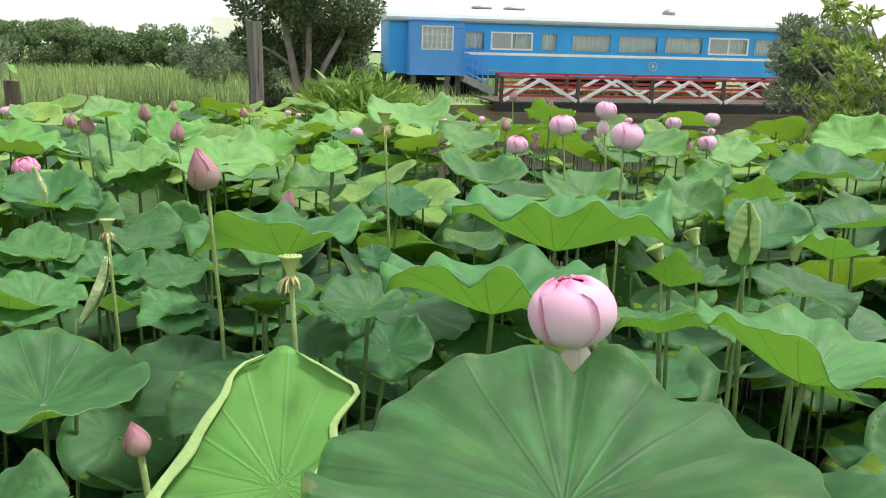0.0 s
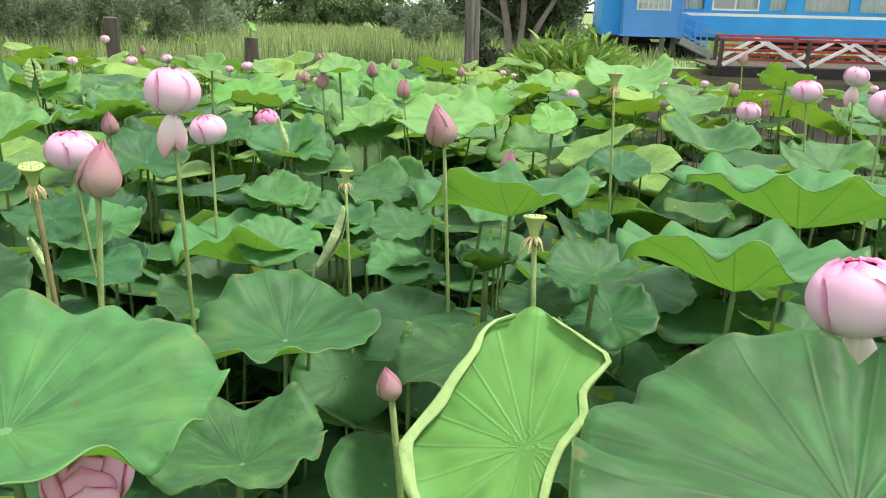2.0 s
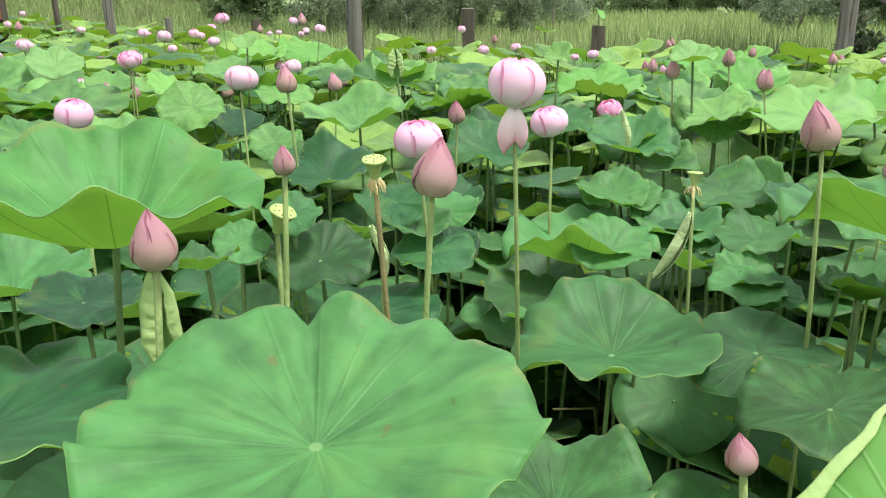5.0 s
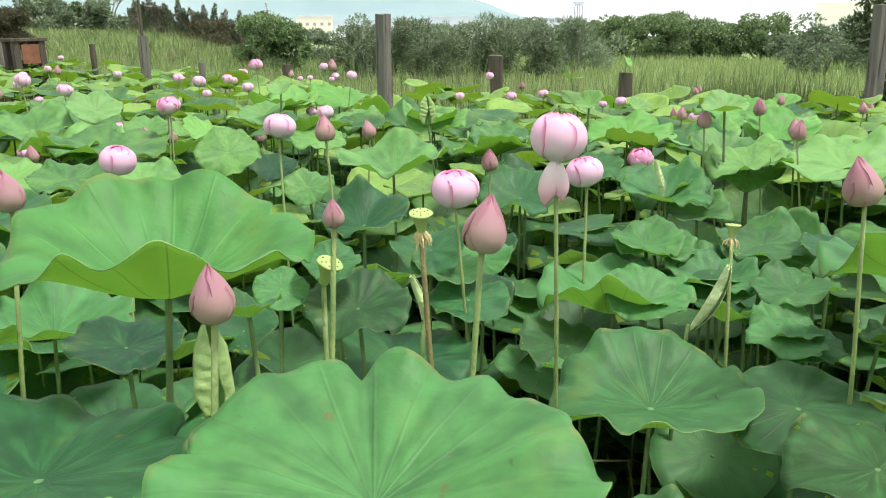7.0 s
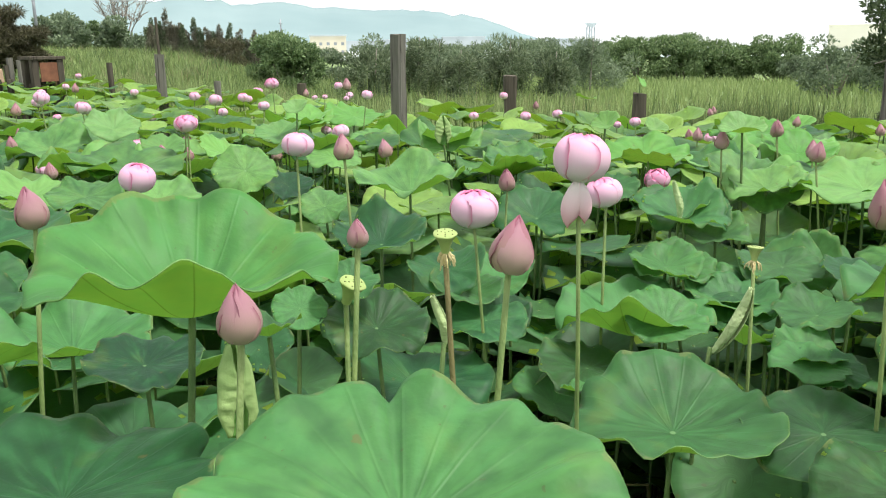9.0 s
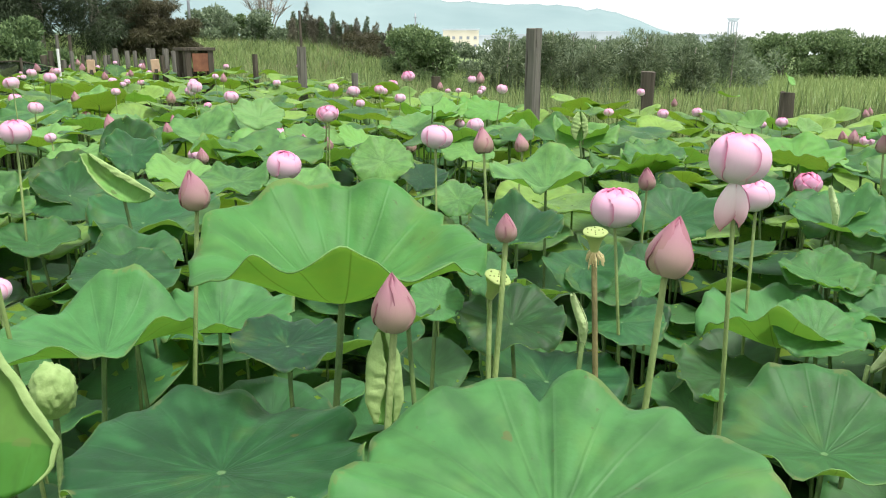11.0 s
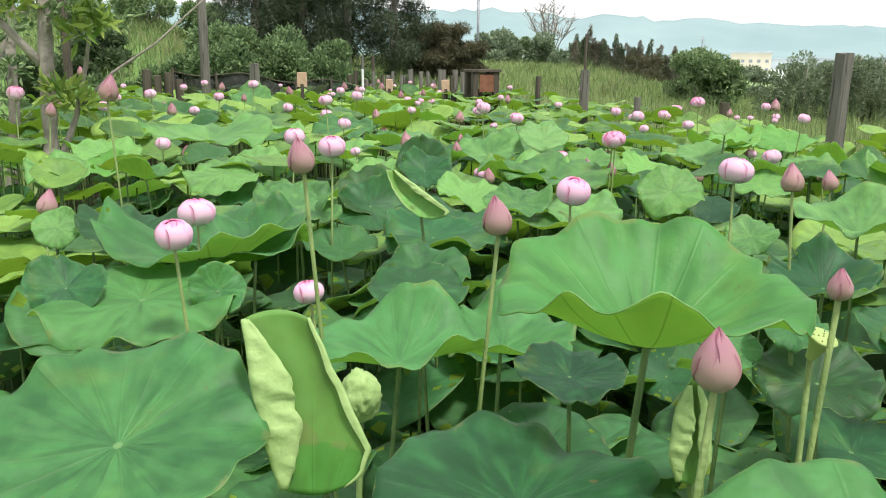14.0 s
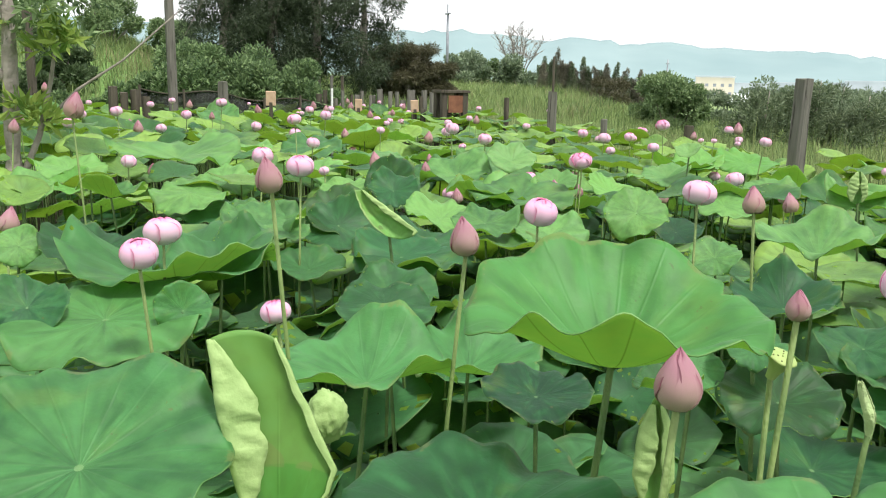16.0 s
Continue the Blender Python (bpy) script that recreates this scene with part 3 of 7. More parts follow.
def young_leaf(x, y, z, r, az, toward, side, var):
    return lotus_leaf(YOUNG[var % 4], x, y, z, r, az, toward, side, "light green young lotus leaf tipped on its stalk")


def pale_leaf(x, y, z, r, az, toward, side, var):
    return lotus_leaf(PALE[var % 3], x, y, z, r, az, toward, side, "pale whitish green young lotus leaf half unfolded")


def petal_mesh(name, mat, slim, opening, span, belly=0.42, tip=1.0, blunt=0.0, close=0.8, broad=False):
    """One petal as a curved, double-skinned shell on a bud of height 1 and half width slim."""
    us, vs = 7, 9
    verts, faces, uv = [], [], []
    for skin in (0, 1):
        for j in range(vs):
            v = j / (vs - 1)
            prof = math.sin(math.pi * min(1.0, 0.06 + 0.94 * v) ** (math.log(0.5) / math.log(belly))) ** 0.8
            prof = prof * (1 - blunt) + blunt * math.sin(math.pi * (0.07 + close * v)) ** 0.55
            rad = slim * max(prof, 0.02) + opening * v**2.2
            half = span * (math.sin(math.pi * (0.12 + 0.88 * v) ** 0.75) ** 0.75 if v < 0.999 else 0.02)
            if broad:
                half = span * math.sin(math.pi * (0.13 + 0.79 * v)) ** 0.45
            for i in range(us):
                u = 2 * i / (us - 1) - 1
                a = u * half
                r = rad * (1 - 0.06 * skin) + (0.1 * rad if broad else 0.02 * slim) * math.cos(u * 1.5)
                verts.append((r * math.cos(a), r * math.sin(a), v * tip - 0.02 * u * u * v - (0.2 * u * u * v**5 if broad else 0)))
                uv.append((0.5 + 0.5 * u, v))
    n = us * vs
    for skin in (0, 1):
        for j in range(vs - 1):
            for i in range(us - 1):
                q = (skin * n + j * us + i, skin * n + j * us + i + 1, skin * n + (j + 1) * us + i + 1, skin * n + (j + 1) * us + i)
                faces.append(q if skin == 0 else tuple(reversed(q)))
    for j in range(vs - 1):
        for i in (0, us - 1):
            q = (j * us + i, (j + 1) * us + i, n + (j + 1) * us + i, n + j * us + i)
            faces.append(q)
    me = bpy.data.meshes.new(name)
    me.from_pydata(verts, [], faces)
    me.materials.append(mat)
    me.polygons.foreach_set("use_smooth", [True] * len(faces))
    layer = me.uv_layers.new(name="length")
    idx = np.zeros(len(me.loops), int)
    me.loops.foreach_get("vertex_index", idx)
    layer.data.foreach_set("uv", np.asarray(uv)[idx].ravel())
    return me




def cup_petal(name, mat, wide, span, low, high, lap=0.02, point=0.0, tall=1.0, us=9, vs=12):
    """One cupped petal of a head of height 1, lapping over its neighbour on one side. low, high: where it begins and ends round the head."""
    verts, faces, uv = [], [], []
    for skin in (0, 1):
        for j in range(vs):
            v = j / (vs - 1)
            turn = low + (high - low) * v
            rad = wide * max(0.02, math.cos(turn)) ** 0.8
            z = 0.5 + 0.5 * math.sin(turn)
            if point:
                # drawn up into a tip
                k = max(0.0, (v - 0.45) / 0.55)
                rad = wide * (math.sin(math.pi * min(1.0, 0.09 + 0.91 * v) ** 0.66) ** 0.78 * (1 - 0.12 * k)) + 0.006
                z = v
            taper = 1.0 if v < 0.62 else max(0.03, 1 - ((v - 0.62) / 0.38) ** 2.2)
            half = span * min(1.0, 0.45 + 1.6 * v) * taper
            for i in range(us):
                u = 2 * i / (us - 1) - 1
                a = u * half
                r = rad * (1 + lap * u - 0.05 * skin) + 0.012 * wide * math.cos(3 * u)
                r += 0.03 * wide * max(0.0, v - 0.8) / 0.2 * (1 - abs(u))
                verts.append((r * math.cos(a), r * math.sin(a), z * tall - 0.05 * u * u * v**4))
                uv.append((0.5 + 0.5 * u, v))
    n = us * vs
    for skin in (0, 1):
        for j in range(vs - 1):
            for i in range(us - 1):
                q = (skin * n + j * us + i, skin * n + j * us + i + 1, skin * n + (j + 1) * us + i + 1, skin * n + (j + 1) * us + i)
                faces.append(q if skin == 0 else tuple(reversed(q)))
    for j in range(vs - 1):
        for i in (0, us - 1):
            faces.append((j * us + i, (j + 1) * us + i, n + (j + 1) * us + i, n + j * us + i))
    me = bpy.data.meshes.new(name)
    me.from_pydata(verts, [], faces)
    me.materials.append(mat)
    me.polygons.foreach_set("use_smooth", [True] * len(faces))
    layer = me.uv_layers.new(name="length")
    idx = np.zeros(len(me.loops), int)
    me.loops.foreach_get("vertex_index", idx)
    layer.data.foreach_set("uv", np.asarray(uv)[idx].ravel())
    return me


def petal_sets(us, vs):
    """Petals for buds, round flowers and opening flowers, finer or coarser."""
    bud = [cup_petal("petal", BUD_PETAL, 0.385, 1.15, 0, 1, 0.045, 1.0, 0.97, us, vs), cup_petal("petal", BUD_PETAL, 0.36, 1.2, 0, 1, 0.03, 1.0, 1.0, us, vs)]
    globe = [cup_petal("petal", PETAL_PALE, 0.625, 0.9, -1.3, 1.2, 0.025, us=us, vs=vs), cup_petal("petal", PETAL_PALE, 0.56, 0.95, -1.3, 1.3, us=us, vs=vs), cup_petal("petal", PETAL, 0.5, 0.95, -1.25, 1.4, us=us, vs=vs)]
    opened = [cup_petal("petal", PETAL_PALE, 0.66, 0.66, -1.3, 0.55, 0.02, us=us, vs=vs), cup_petal("petal", PETAL, 0.57, 0.8, -1.3, 1.0, 0.03, us=us, vs=vs)]
    return bud, globe, opened


NEAR_PETALS, FAR_PETALS = petal_sets(9, 12), petal_sets(5, 7)


def petals_at(x, y):
    return NEAR_PETALS if math.hypot(x + 0.4, y - 0.45) < 3.6 else FAR_PETALS


LOOSE_PETAL = petal_mesh("hanging_petal", PETAL_LOOSE, 0.25, 0.03, 1.4, 0.6, 1.0, 0.5)


def core_mesh(name, mat, slim, blunt, top, belly=0.45):
    """The closed inner petals of a flower head, as one rounded spindle of height 1."""
    prof = []
    for j in range(11):
        v = j / 10
        p = math.sin(math.pi * min(1.0, 0.06 + 0.94 * v) ** (math.log(0.5) / math.log(belly))) ** 0.8
        p = p * (1 - blunt) + blunt * math.sin(math.pi * (0.07 + 0.86 * v)) ** 0.55
        prof.append((slim * max(p, 0.01) * (1 if j < 10 else 0.3), v * top))
    n = 16
    verts = [(r * math.cos(6.2832 * s / n), r * math.sin(6.2832 * s / n), z) for r, z in prof for s in range(n)]
    faces = [(k * n + s, k * n + (s + 1) % n, (k + 1) * n + (s + 1) % n, (k + 1) * n + s) for k in range(10) for s in range(n)]
    faces.append(tuple(10 * n + s for s in range(n)))
    me = bpy.data.meshes.new(name)
    me.from_pydata(verts, [], faces)
    me.materials.append(mat)
    me.polygons.foreach_set("use_smooth", [True] * len(faces))
    layer = me.uv_layers.new(name="length")
    idx = np.zeros(len(me.loops), int)
    me.loops.foreach_get("vertex_index", idx)
    uv = np.array([((k % n) / n, k // n / 10) for k in range(len(verts))])
    layer.data.foreach_set("uv", uv[idx].ravel())
    return me


BUD_CORE = core_mesh("inner_petal", BUD_PETAL, 0.29, 0.0, 0.97, 0.36)
GLOBE_CORE = core_mesh("inner_petal", PETAL_PALE, 0.45, 0.85, 1.0)


def bloom(kind, x, y, z, label, layers, height, lean=0.06, stems=None, category="lotus flower"):
    """A flower head of petals on its stem; z is the head's middle. layers: mesh, petals, first angle, scale."""
    rnd = random.Random(int(x * 977) + int(y * 5003))
    foot = Vector((x, y, z - height * 0.5))
    base = Vector((x + rnd.uniform(-lean, lean), y + rnd.uniform(-lean, lean), WATER - 0.1))
    thing = empty(kind, base)
    tilt = Matrix.Rotation(radians(rnd.uniform(-13, 13)), 4, "X") @ Matrix.Rotation(radians(rnd.uniform(-13, 13)), 4, "Y")
    turn = rnd.uniform(0, 6.28)
    if category == "lotus flower":
        tilt = tilt @ Matrix.Diagonal((rnd.uniform(0.94, 1.08), rnd.uniform(0.94, 1.08), rnd.uniform(0.92, 1.06), 1))
    for mesh, count, first, size in layers:
        for k in range(count):
            p = new(mesh.name.split(".")[0], mesh)
            p.parent = thing
            a = turn + first + 2 * math.pi * k / count + rnd.uniform(-0.08, 0.08)
            s = height * size * rnd.uniform(0.99, 1.015)
            p.matrix_basis = Matrix.Translation(foot - base) @ tilt @ Matrix.Rotation(a, 4, "Z") @ Matrix.Rotation(radians(rnd.uniform(-1, 1)), 4, "Y") @ Matrix.Scale(s, 4)
    add_stem(thing, (stems or FLOWER_STALKS)[rnd.randrange(len(stems or FLOWER_STALKS))], base, foot + Vector((0, 0, 0.006)), "stem")
    return tagged(thing, label, category, "lotus flowers in the pond")


def bud_flower(x, y, z, w):
    bud, globe, opened = petals_at(x, y)
    return bloom("lotus_bud", x, y, z, "closed pointed dusky pink lotus bud on its stem", [(bud[0], 3, 0, 1.0), (bud[1], 3, 1.0, 1.02), (BUD_CORE, 1, 0, 1.0)], w * 1.34, category="lotus bud")


def globe_flower(x, y, z, w):
    bud, globe, opened = petals_at(x, y)
    inner = [] if globe is FAR_PETALS[1] else [(globe[2], 4, 0.3, 1.0)]
    return bloom("lotus_flower", x, y, z, "half-closed round pale pink lotus flower on its stem", [(globe[0], 5, 0, 0.98), (globe[1], 5, 0.63, 1.0), *inner, (GLOBE_CORE, 1, 0, 0.95)], w * 0.8)


def open_flower(x, y, z, w):
    bud, globe, opened = petals_at(x, y)
    return bloom("lotus_flower", x, y, z, "opening pink lotus flower with loose petals on its stem", [(opened[0], 4, 0, 0.95), (opened[1], 5, 0.6, 1.0), (globe[2], 4, 0.2, 0.99), (GLOBE_CORE, 1, 0, 0.9)], w * 0.8)


def droop_flower(x, y, z, w):
    thing = globe_flower(x, y, z, w)
    tagged(thing, "round pink lotus flower with a petal hanging down its stem")
    face = math.atan2(0.45 - y, -0.4 - x) + math.pi
    for a, s in ((face - 0.7, 0.9), (face + 0.7, 0.8)):
        p = new("hanging_petal", LOOSE_PETAL)
        p.parent = thing
        low = Vector((x, y, z - w * 0.36)) - thing.location
        p.matrix_basis = Matrix.Translation(low) @ Matrix.Rotation(radians(17 if a < face else -15), 4, Vector((math.cos(face), math.sin(face), 0))) @ Matrix.Rotation(a, 4, "Z") @ Matrix.Rotation(radians(164), 4, "Y") @ Matrix.Scale(w * s, 4)
    return thing


def rolled_leaf(x, y, z, h, az, lean=12, sides=(-1, 1)):
    """A young leaf still rolled up from both sides into two pale scrolls."""
    base = Vector((x, y, WATER - 0.1))
    thing = empty("rolled_lotus_leaf", base)
    for side in sides:
        verts, faces = [], []
        rings, segs = 16, 20
        for j in range(rings):
            v = j / (rings - 1)
            r = h * 0.085 * (math.sin(math.pi * (0.06 + 0.9 * v)) ** 0.6) + 0.002
            for s in range(segs):
                th = s / (segs - 1) * 5.6
                rr = r * (1 - 0.06 * th)
                verts.append((side * (rr * math.cos(th) + r * 0.95), rr * math.sin(th) + 0.003 * math.sin(9 * v + side) + 0.0022 * noise.noise((th * 2.0, v * 14.0, side)), h * v + 0.004 * math.sin(th * 5)))
        for j in range(rings - 1):
            for s in range(segs - 1):
                faces.append((j * segs + s, j * segs + s + 1, (j + 1) * segs + s + 1, (j + 1) * segs + s))
        uv = [(0.03 * (k % segs), k / len(verts)) for k in range(len(verts))]
        ob = mesh_object("scroll", verts, faces, [SCROLL], thing, uv=uv, smooth=True)
        sol = ob.modifiers.new("thickness", "SOLIDIFY")
        sol.thickness = 0.0015
        ob.matrix_basis = Matrix.Translation((0, 0, z - h / 2 - base.z)) @ Matrix.Rotation(radians(az), 4, "Z") @ Matrix.Rotation(radians(lean), 4, "Y")
    add_stem(thing, STALKS[0], base, (x, y, z - h / 2 + 0.01))
    return tagged(thing, "pale green young lotus leaf rolled into two scrolls", "lotus leaf", "lotus leaves in the pond")


seed_bm = bmesh.new()
bmesh.ops.create_icosphere(seed_bm, subdivisions=1, radius=1.0)
SEED_MESH = bpy.data.meshes.new("seed")
seed_bm.to_mesh(SEED_MESH)
seed_bm.free()
SEED_MESH.materials.append(SEED)


def seed_pod(x, y, z, w, az=0, tip=8, dry=False, fringe=True):
    """A cone-shaped seed head with a flat top, its seeds and a fringe of dry stamens."""
    base = Vector((x + 0.02, y, WATER - 0.1))
    thing = empty("lotus_seed_pod", base)
    at = Matrix.Translation(Vector((x, y, z)) - base) @ Matrix.Rotation(radians(az), 4, "Z") @ Matrix.Rotation(radians(tip), 4, "Y")
    prof = [(0.16, -0.85), (0.2, -0.6), (0.3, -0.3), (0.44, -0.05), (0.5, 0.02), (0.47, 0.06), (0.0, 0.07)]
    verts, faces, n = [], [], 20
    for r, h in prof:
        for s in range(n):
            a = 2 * math.pi * s / n
            rr = r * (1 + 0.03 * math.sin(5 * a))
            verts.append((rr * w * math.cos(a), rr * w * math.sin(a), h * w))
    for k in range(len(prof) - 1):
        for s in range(n):
            t = (s + 1) % n
            faces.append((k * n + s, k * n + t, (k + 1) * n + t, (k + 1) * n + s))
    head = mesh_object("seed_head", verts, faces, [POD], thing, smooth=True)
    head.matrix_basis = at
    for k in range(10):
        r, a = (0.0, 0) if k == 0 else (0.17, k * 2.1) if k < 4 else (0.34, k * 1.05)
        seed = new("seed", SEED_MESH)
        seed.parent = head
        seed.matrix_basis = Matrix.Translation((r * w * math.cos(a), r * w * math.sin(a), 0.075 * w)) @ Matrix.Scale(0.032 * w, 4)
    if fringe:
        rnd = random.Random(int(x * 100))
        store = ([], [])
        for k in range(26):
            a = rnd.uniform(0, 6.28)
            l = w * rnd.uniform(0.35, 0.75)
            out = rnd.uniform(0.1, 0.5)
            p = [Vector((0.14 * w * math.cos(a), 0.14 * w * math.sin(a), -0.8 * w))]
            p.append(p[0] + Vector((math.cos(a) * out * l, math.sin(a) * out * l, -l * 0.35)))
            p.append(p[1] + Vector((math.cos(a) * out * l * 0.4, math.sin(a) * out * l * 0.4, -l * rnd.uniform(0.3, 0.7))))
            join_into(store, tube(p, [0.0012, 0.0016, 0.001], 4))
        tagged(mesh_object("stamen_fringe", store[0], store[1], STAMEN, thing), kind="stuff").matrix_basis = at
    down = at @ Vector((0, 0, -0.82 * w)) + base
    add_stem(thing, (DRY_STALKS if dry else FLOWER_STALKS)[0], base, down, "stem")
    return tagged(thing, "green cone-shaped lotus seed pod with dry stamens", "seed pod", "lotus seed pods")


KEY_STYLES = {
    "f": (0.15, 0.12, 0.0, None, "broad green lotus leaf spread on its stalk"),
    "d": (0.16, 0.11, 0.0, "deep", "deep green lotus leaf with shade in its colour, spread on its stalk"),
    "l": (0.42, 0.13, 0.15, None, "green lotus leaf with one side turned up, yellow-green underneath"),
    "r": (0.44, 0.06, 0.17, None, "broad green lotus leaf with a ruffled rim, yellow-green underneath"),
    "u": (0.46, 0.13, 0.14, None, "lotus leaf tipped away, showing its yellow-green underside"),
    "y": (0.14, 0.1, 0.0, "young", "light yellow-green young lotus leaf on its stalk"),
    "yu": (0.18, 0.1, 0.0, "young", "light yellow-green young lotus leaf tipped away"),
    "p": (0.3, 0.1, 0.0, "pale", "pale whitish green young lotus leaf half unfolded"),
}


def key_leaf(x, y, z, r, az, toward, seed, style):
    """One leaf with a blade of its own shape. toward: how far it tips to the way az."""
    cup, wave, lip, dress, label = KEY_STYLES[style]
    dice = random.Random(seed * 31 + 5)
    if lip:
        # the hub of a funnel hangs below its rim
        z -= 0.2 * r
    mats = {"deep": (TOP_DEEP_SHADED, UNDER, UNDER_PALE, EDGE), "young": (TOP_YOUNG, UNDER, UNDER_PALE, EDGE), "pale": (TOP_PALE, UNDER, UNDER_PALE, EDGE)}.get(dress)
    if style in "fd":
        cup *= dice.choice((1.5, 1.0, 0.3, -0.7))
    fine = (11, 96) if r > 0.17 and math.hypot(x + 0.4, y - 0.45) < 2.6 else (8, 64)
    me = blade_mesh("blade", seed + 500, cup * dice.uniform(0.8, 1.2), wave * dice.uniform(1.0, 1.7), 5 if style == "r" else dice.choice((2, 3, 3, 4)), dice.choice((0.0, 0.0, 0.18, 0.3)) * (style in "fdy"), fine[0], fine[1], mats,
                    lip=lip * dice.uniform(0.8, 1.15), lip_width=dice.uniform(0.65, 1.0) * (0.6 if style == "r" else 1.0), back=0.03 if style == "r" else 0.12 if lip else 0.0, rim_kind=3, skew=dice.uniform(-0.5, 0.5), frill=1.9)
    return lotus_leaf(me, x, y, z, r, az, toward, dice.uniform(-7, 7), label, spin=dice.uniform(-25, 25) if lip else dice.uniform(30, 150) * dice.choice((-1, 1)))


lotus_leaf(LIFTED, -0.90, 0.93, 1.205, 0.197, -43, 8, 0, "large green lotus leaf with a raised ruffle over a pink flower", spin=90)
deep_shaded_leaf(-0.16, 0.98, 1.22, 0.219, -101, 12, 0, 0)
key_leaf(-0.79, 1.17, 1.065, 0.115, -67, -2, 951, "r")
fan_leaf(-1.40, 1.06, 1.265, 0.215, -37, 0, 0, 0)
deep_shaded_leaf(-1.26, 0.80, 1.16, 0.163, -24, -3, 0, 10)
near_leaf(-1.5, 0.405, 1.195, 0.172, 1, 19, 8, 3)
pale_leaf(-1.59, 3.67, 1.28, 0.095, -71, 18, 0, 0)
pale_leaf(-2.26, 3.81, 1.26, 0.075, -62, 25, 20, 1)
pale_leaf(-2.23, 4.27, 1.21, 0.062, -66, 25, -20, 2)
pale_leaf(-4.27, 3.72, 1.26, 0.082, -41, 25, 10, 0)
key_leaf(-1.05, 1.87, 0.88, 0.2, -63, 4, 901, "d")
key_leaf(-0.81, 2.0, 0.9, 0.155, -76, 10, 902, "d")
key_leaf(-0.64, 1.83, 0.91, 0.145, -80, 10, 903, "d")
key_leaf(0.28, 1.47, 1.17, 0.187, -117, -5, 0, "r")
key_leaf(-0.16, 1.80, 1.165, 0.232, -95, -8, 21, "r")
key_leaf(-0.41, 2.04, 1.04, 0.105, -86, 9, 2, "f")
key_leaf(-0.64, 2.32, 1.13, 0.242, -80, -9, 3, "r")
key_leaf(0.06, 2.47, 1.14, 0.332, -99, -6, 4, "r")
key_leaf(0.18, 1.87, 1.08, 0.101, -107, -10, 5, "u")
key_leaf(0.33, 2.32, 1.05, 0.143, -107, -10, 6, "u")
key_leaf(-1.25, 2.26, 0.95, 0.104, -63, 22, 7, "f")
key_leaf(-1.21, 2.60, 0.95, 0.141, -67, 10, 8, "f")
key_leaf(-1.39, 2.62, 0.98, 0.121, -64, 10, 9, "f")
key_leaf(-1.49, 2.91, 1.10, 0.152, -65, 12, 10, "l")
key_leaf(-1.67, 3.96, 1.08, 0.194, -69, 11, 11, "l")
key_leaf(-2.03, 3.78, 1.12, 0.118, -63, -24, 12, "yu")
key_leaf(-1.50, 3.74, 1.05, 0.148, -70, 15, 13, "f")
key_leaf(-2.07, 5.12, 1.12, 0.180, -69, 11, 14, "y")
key_leaf(-1.63, 4.56, 1.10, 0.171, -72, 18, 15, "y")
key_leaf(-1.16, 3.78, 1.08, 0.263, -76, 8, 16, "f")
key_leaf(-1.14, 2.82, 0.98, 0.136, -71, 15, 17, "f")
key_leaf(-1.08, 2.50, 0.88, 0.074, -70, -10, 18, "u")
key_leaf(-0.93, 2.33, 0.90, 0.090, -72, 5, 19, "f")
key_leaf(-0.69, 2.31, 0.95, 0.086, -78, -10, 20, "u")
key_leaf(-0.53, 2.03, 0.98, 0.083, -82, 13, 21, "d")
key_leaf(-0.67, 3.55, 1.14, 0.089, -83, 30, 22, "y")
key_leaf(-1.01, 4.12, 1.12, 0.118, -79, 25, 23, "y")
key_leaf(-0.92, 5.73, 1.05, 0.176, -83, 15, 24, "f")
key_leaf(-0.43, 5.93, 1.08, 0.279, -89, 13, 25, "f")
key_leaf(-0.37, 2.15, 0.90, 0.113, -87, 19, 26, "d")
key_leaf(-0.06, 3.80, 1.06, 0.206, -94, 8, 27, "l")
key_leaf(0.33, 3.49, 1.07, 0.182, -101, 8, 28, "l")
key_leaf(0.76, 4.35, 1.12, 0.209, -105, 9, 29, "f")
key_leaf(0.41, 5.12, 1.20, 0.151, -98, -24, 30, "yu")
key_leaf(0.75, 3.54, 1.02, 0.147, -108, 26, 31, "l")
key_leaf(0.46, 3.25, 1.00, 0.114, -104, 18, 32, "f")
key_leaf(0.95, 3.37, 1.08, 0.139, -112, -10, 33, "u")
key_leaf(0.83, 2.92, 1.03, 0.152, -113, 19, 34, "f")
key_leaf(0.87, 2.58, 1.06, 0.125, -117, -10, 35, "u")
key_leaf(0.62, 2.20, 1.05, 0.122, -116, 4, 36, "f")
key_leaf(1.04, 2.80, 1.08, 0.132, -118, 9, 37, "f")
key_leaf(1.68, 4.14, 1.20, 0.172, -117, 30, 38, "y")
key_leaf(1.42, 3.83, 1.08, 0.233, -116, 7, 39, "d")
key_leaf(1.29, 4.61, 1.06, 0.194, -110, 11, 40, "f")
key_leaf(-0.40, 3.44, 1.00, 0.120, -88, 16, 41, "d")
key_leaf(-0.47, 2.24, 0.95, 0.076, -84, 14, 42, "f")
key_leaf(0.94, 3.91, 1.04, 0.113, -109, 18, 43, "f")
key_leaf(-0.09, 5.04, 1.05, 0.195, -92, 11, 44, "f")
key_leaf(-0.76, 3.74, 1.00, 0.143, -82, 15, 45, "f")
key_leaf(-0.45, 2.80, 0.95, 0.053, -86, 27, 46, "f")
key_leaf(0.42, 2.09, 1.00, 0.064, -112, 19, 47, "f")
key_leaf(0.66, 2.31, 0.95, 0.094, -116, 11, 48, "d")
key_leaf(-1.64, 3.72, 1.00, 0.050, -69, 20, 49, "f")
key_leaf(-1.19, 2.58, 0.95, 0.118, -69, 8, 50, "l")
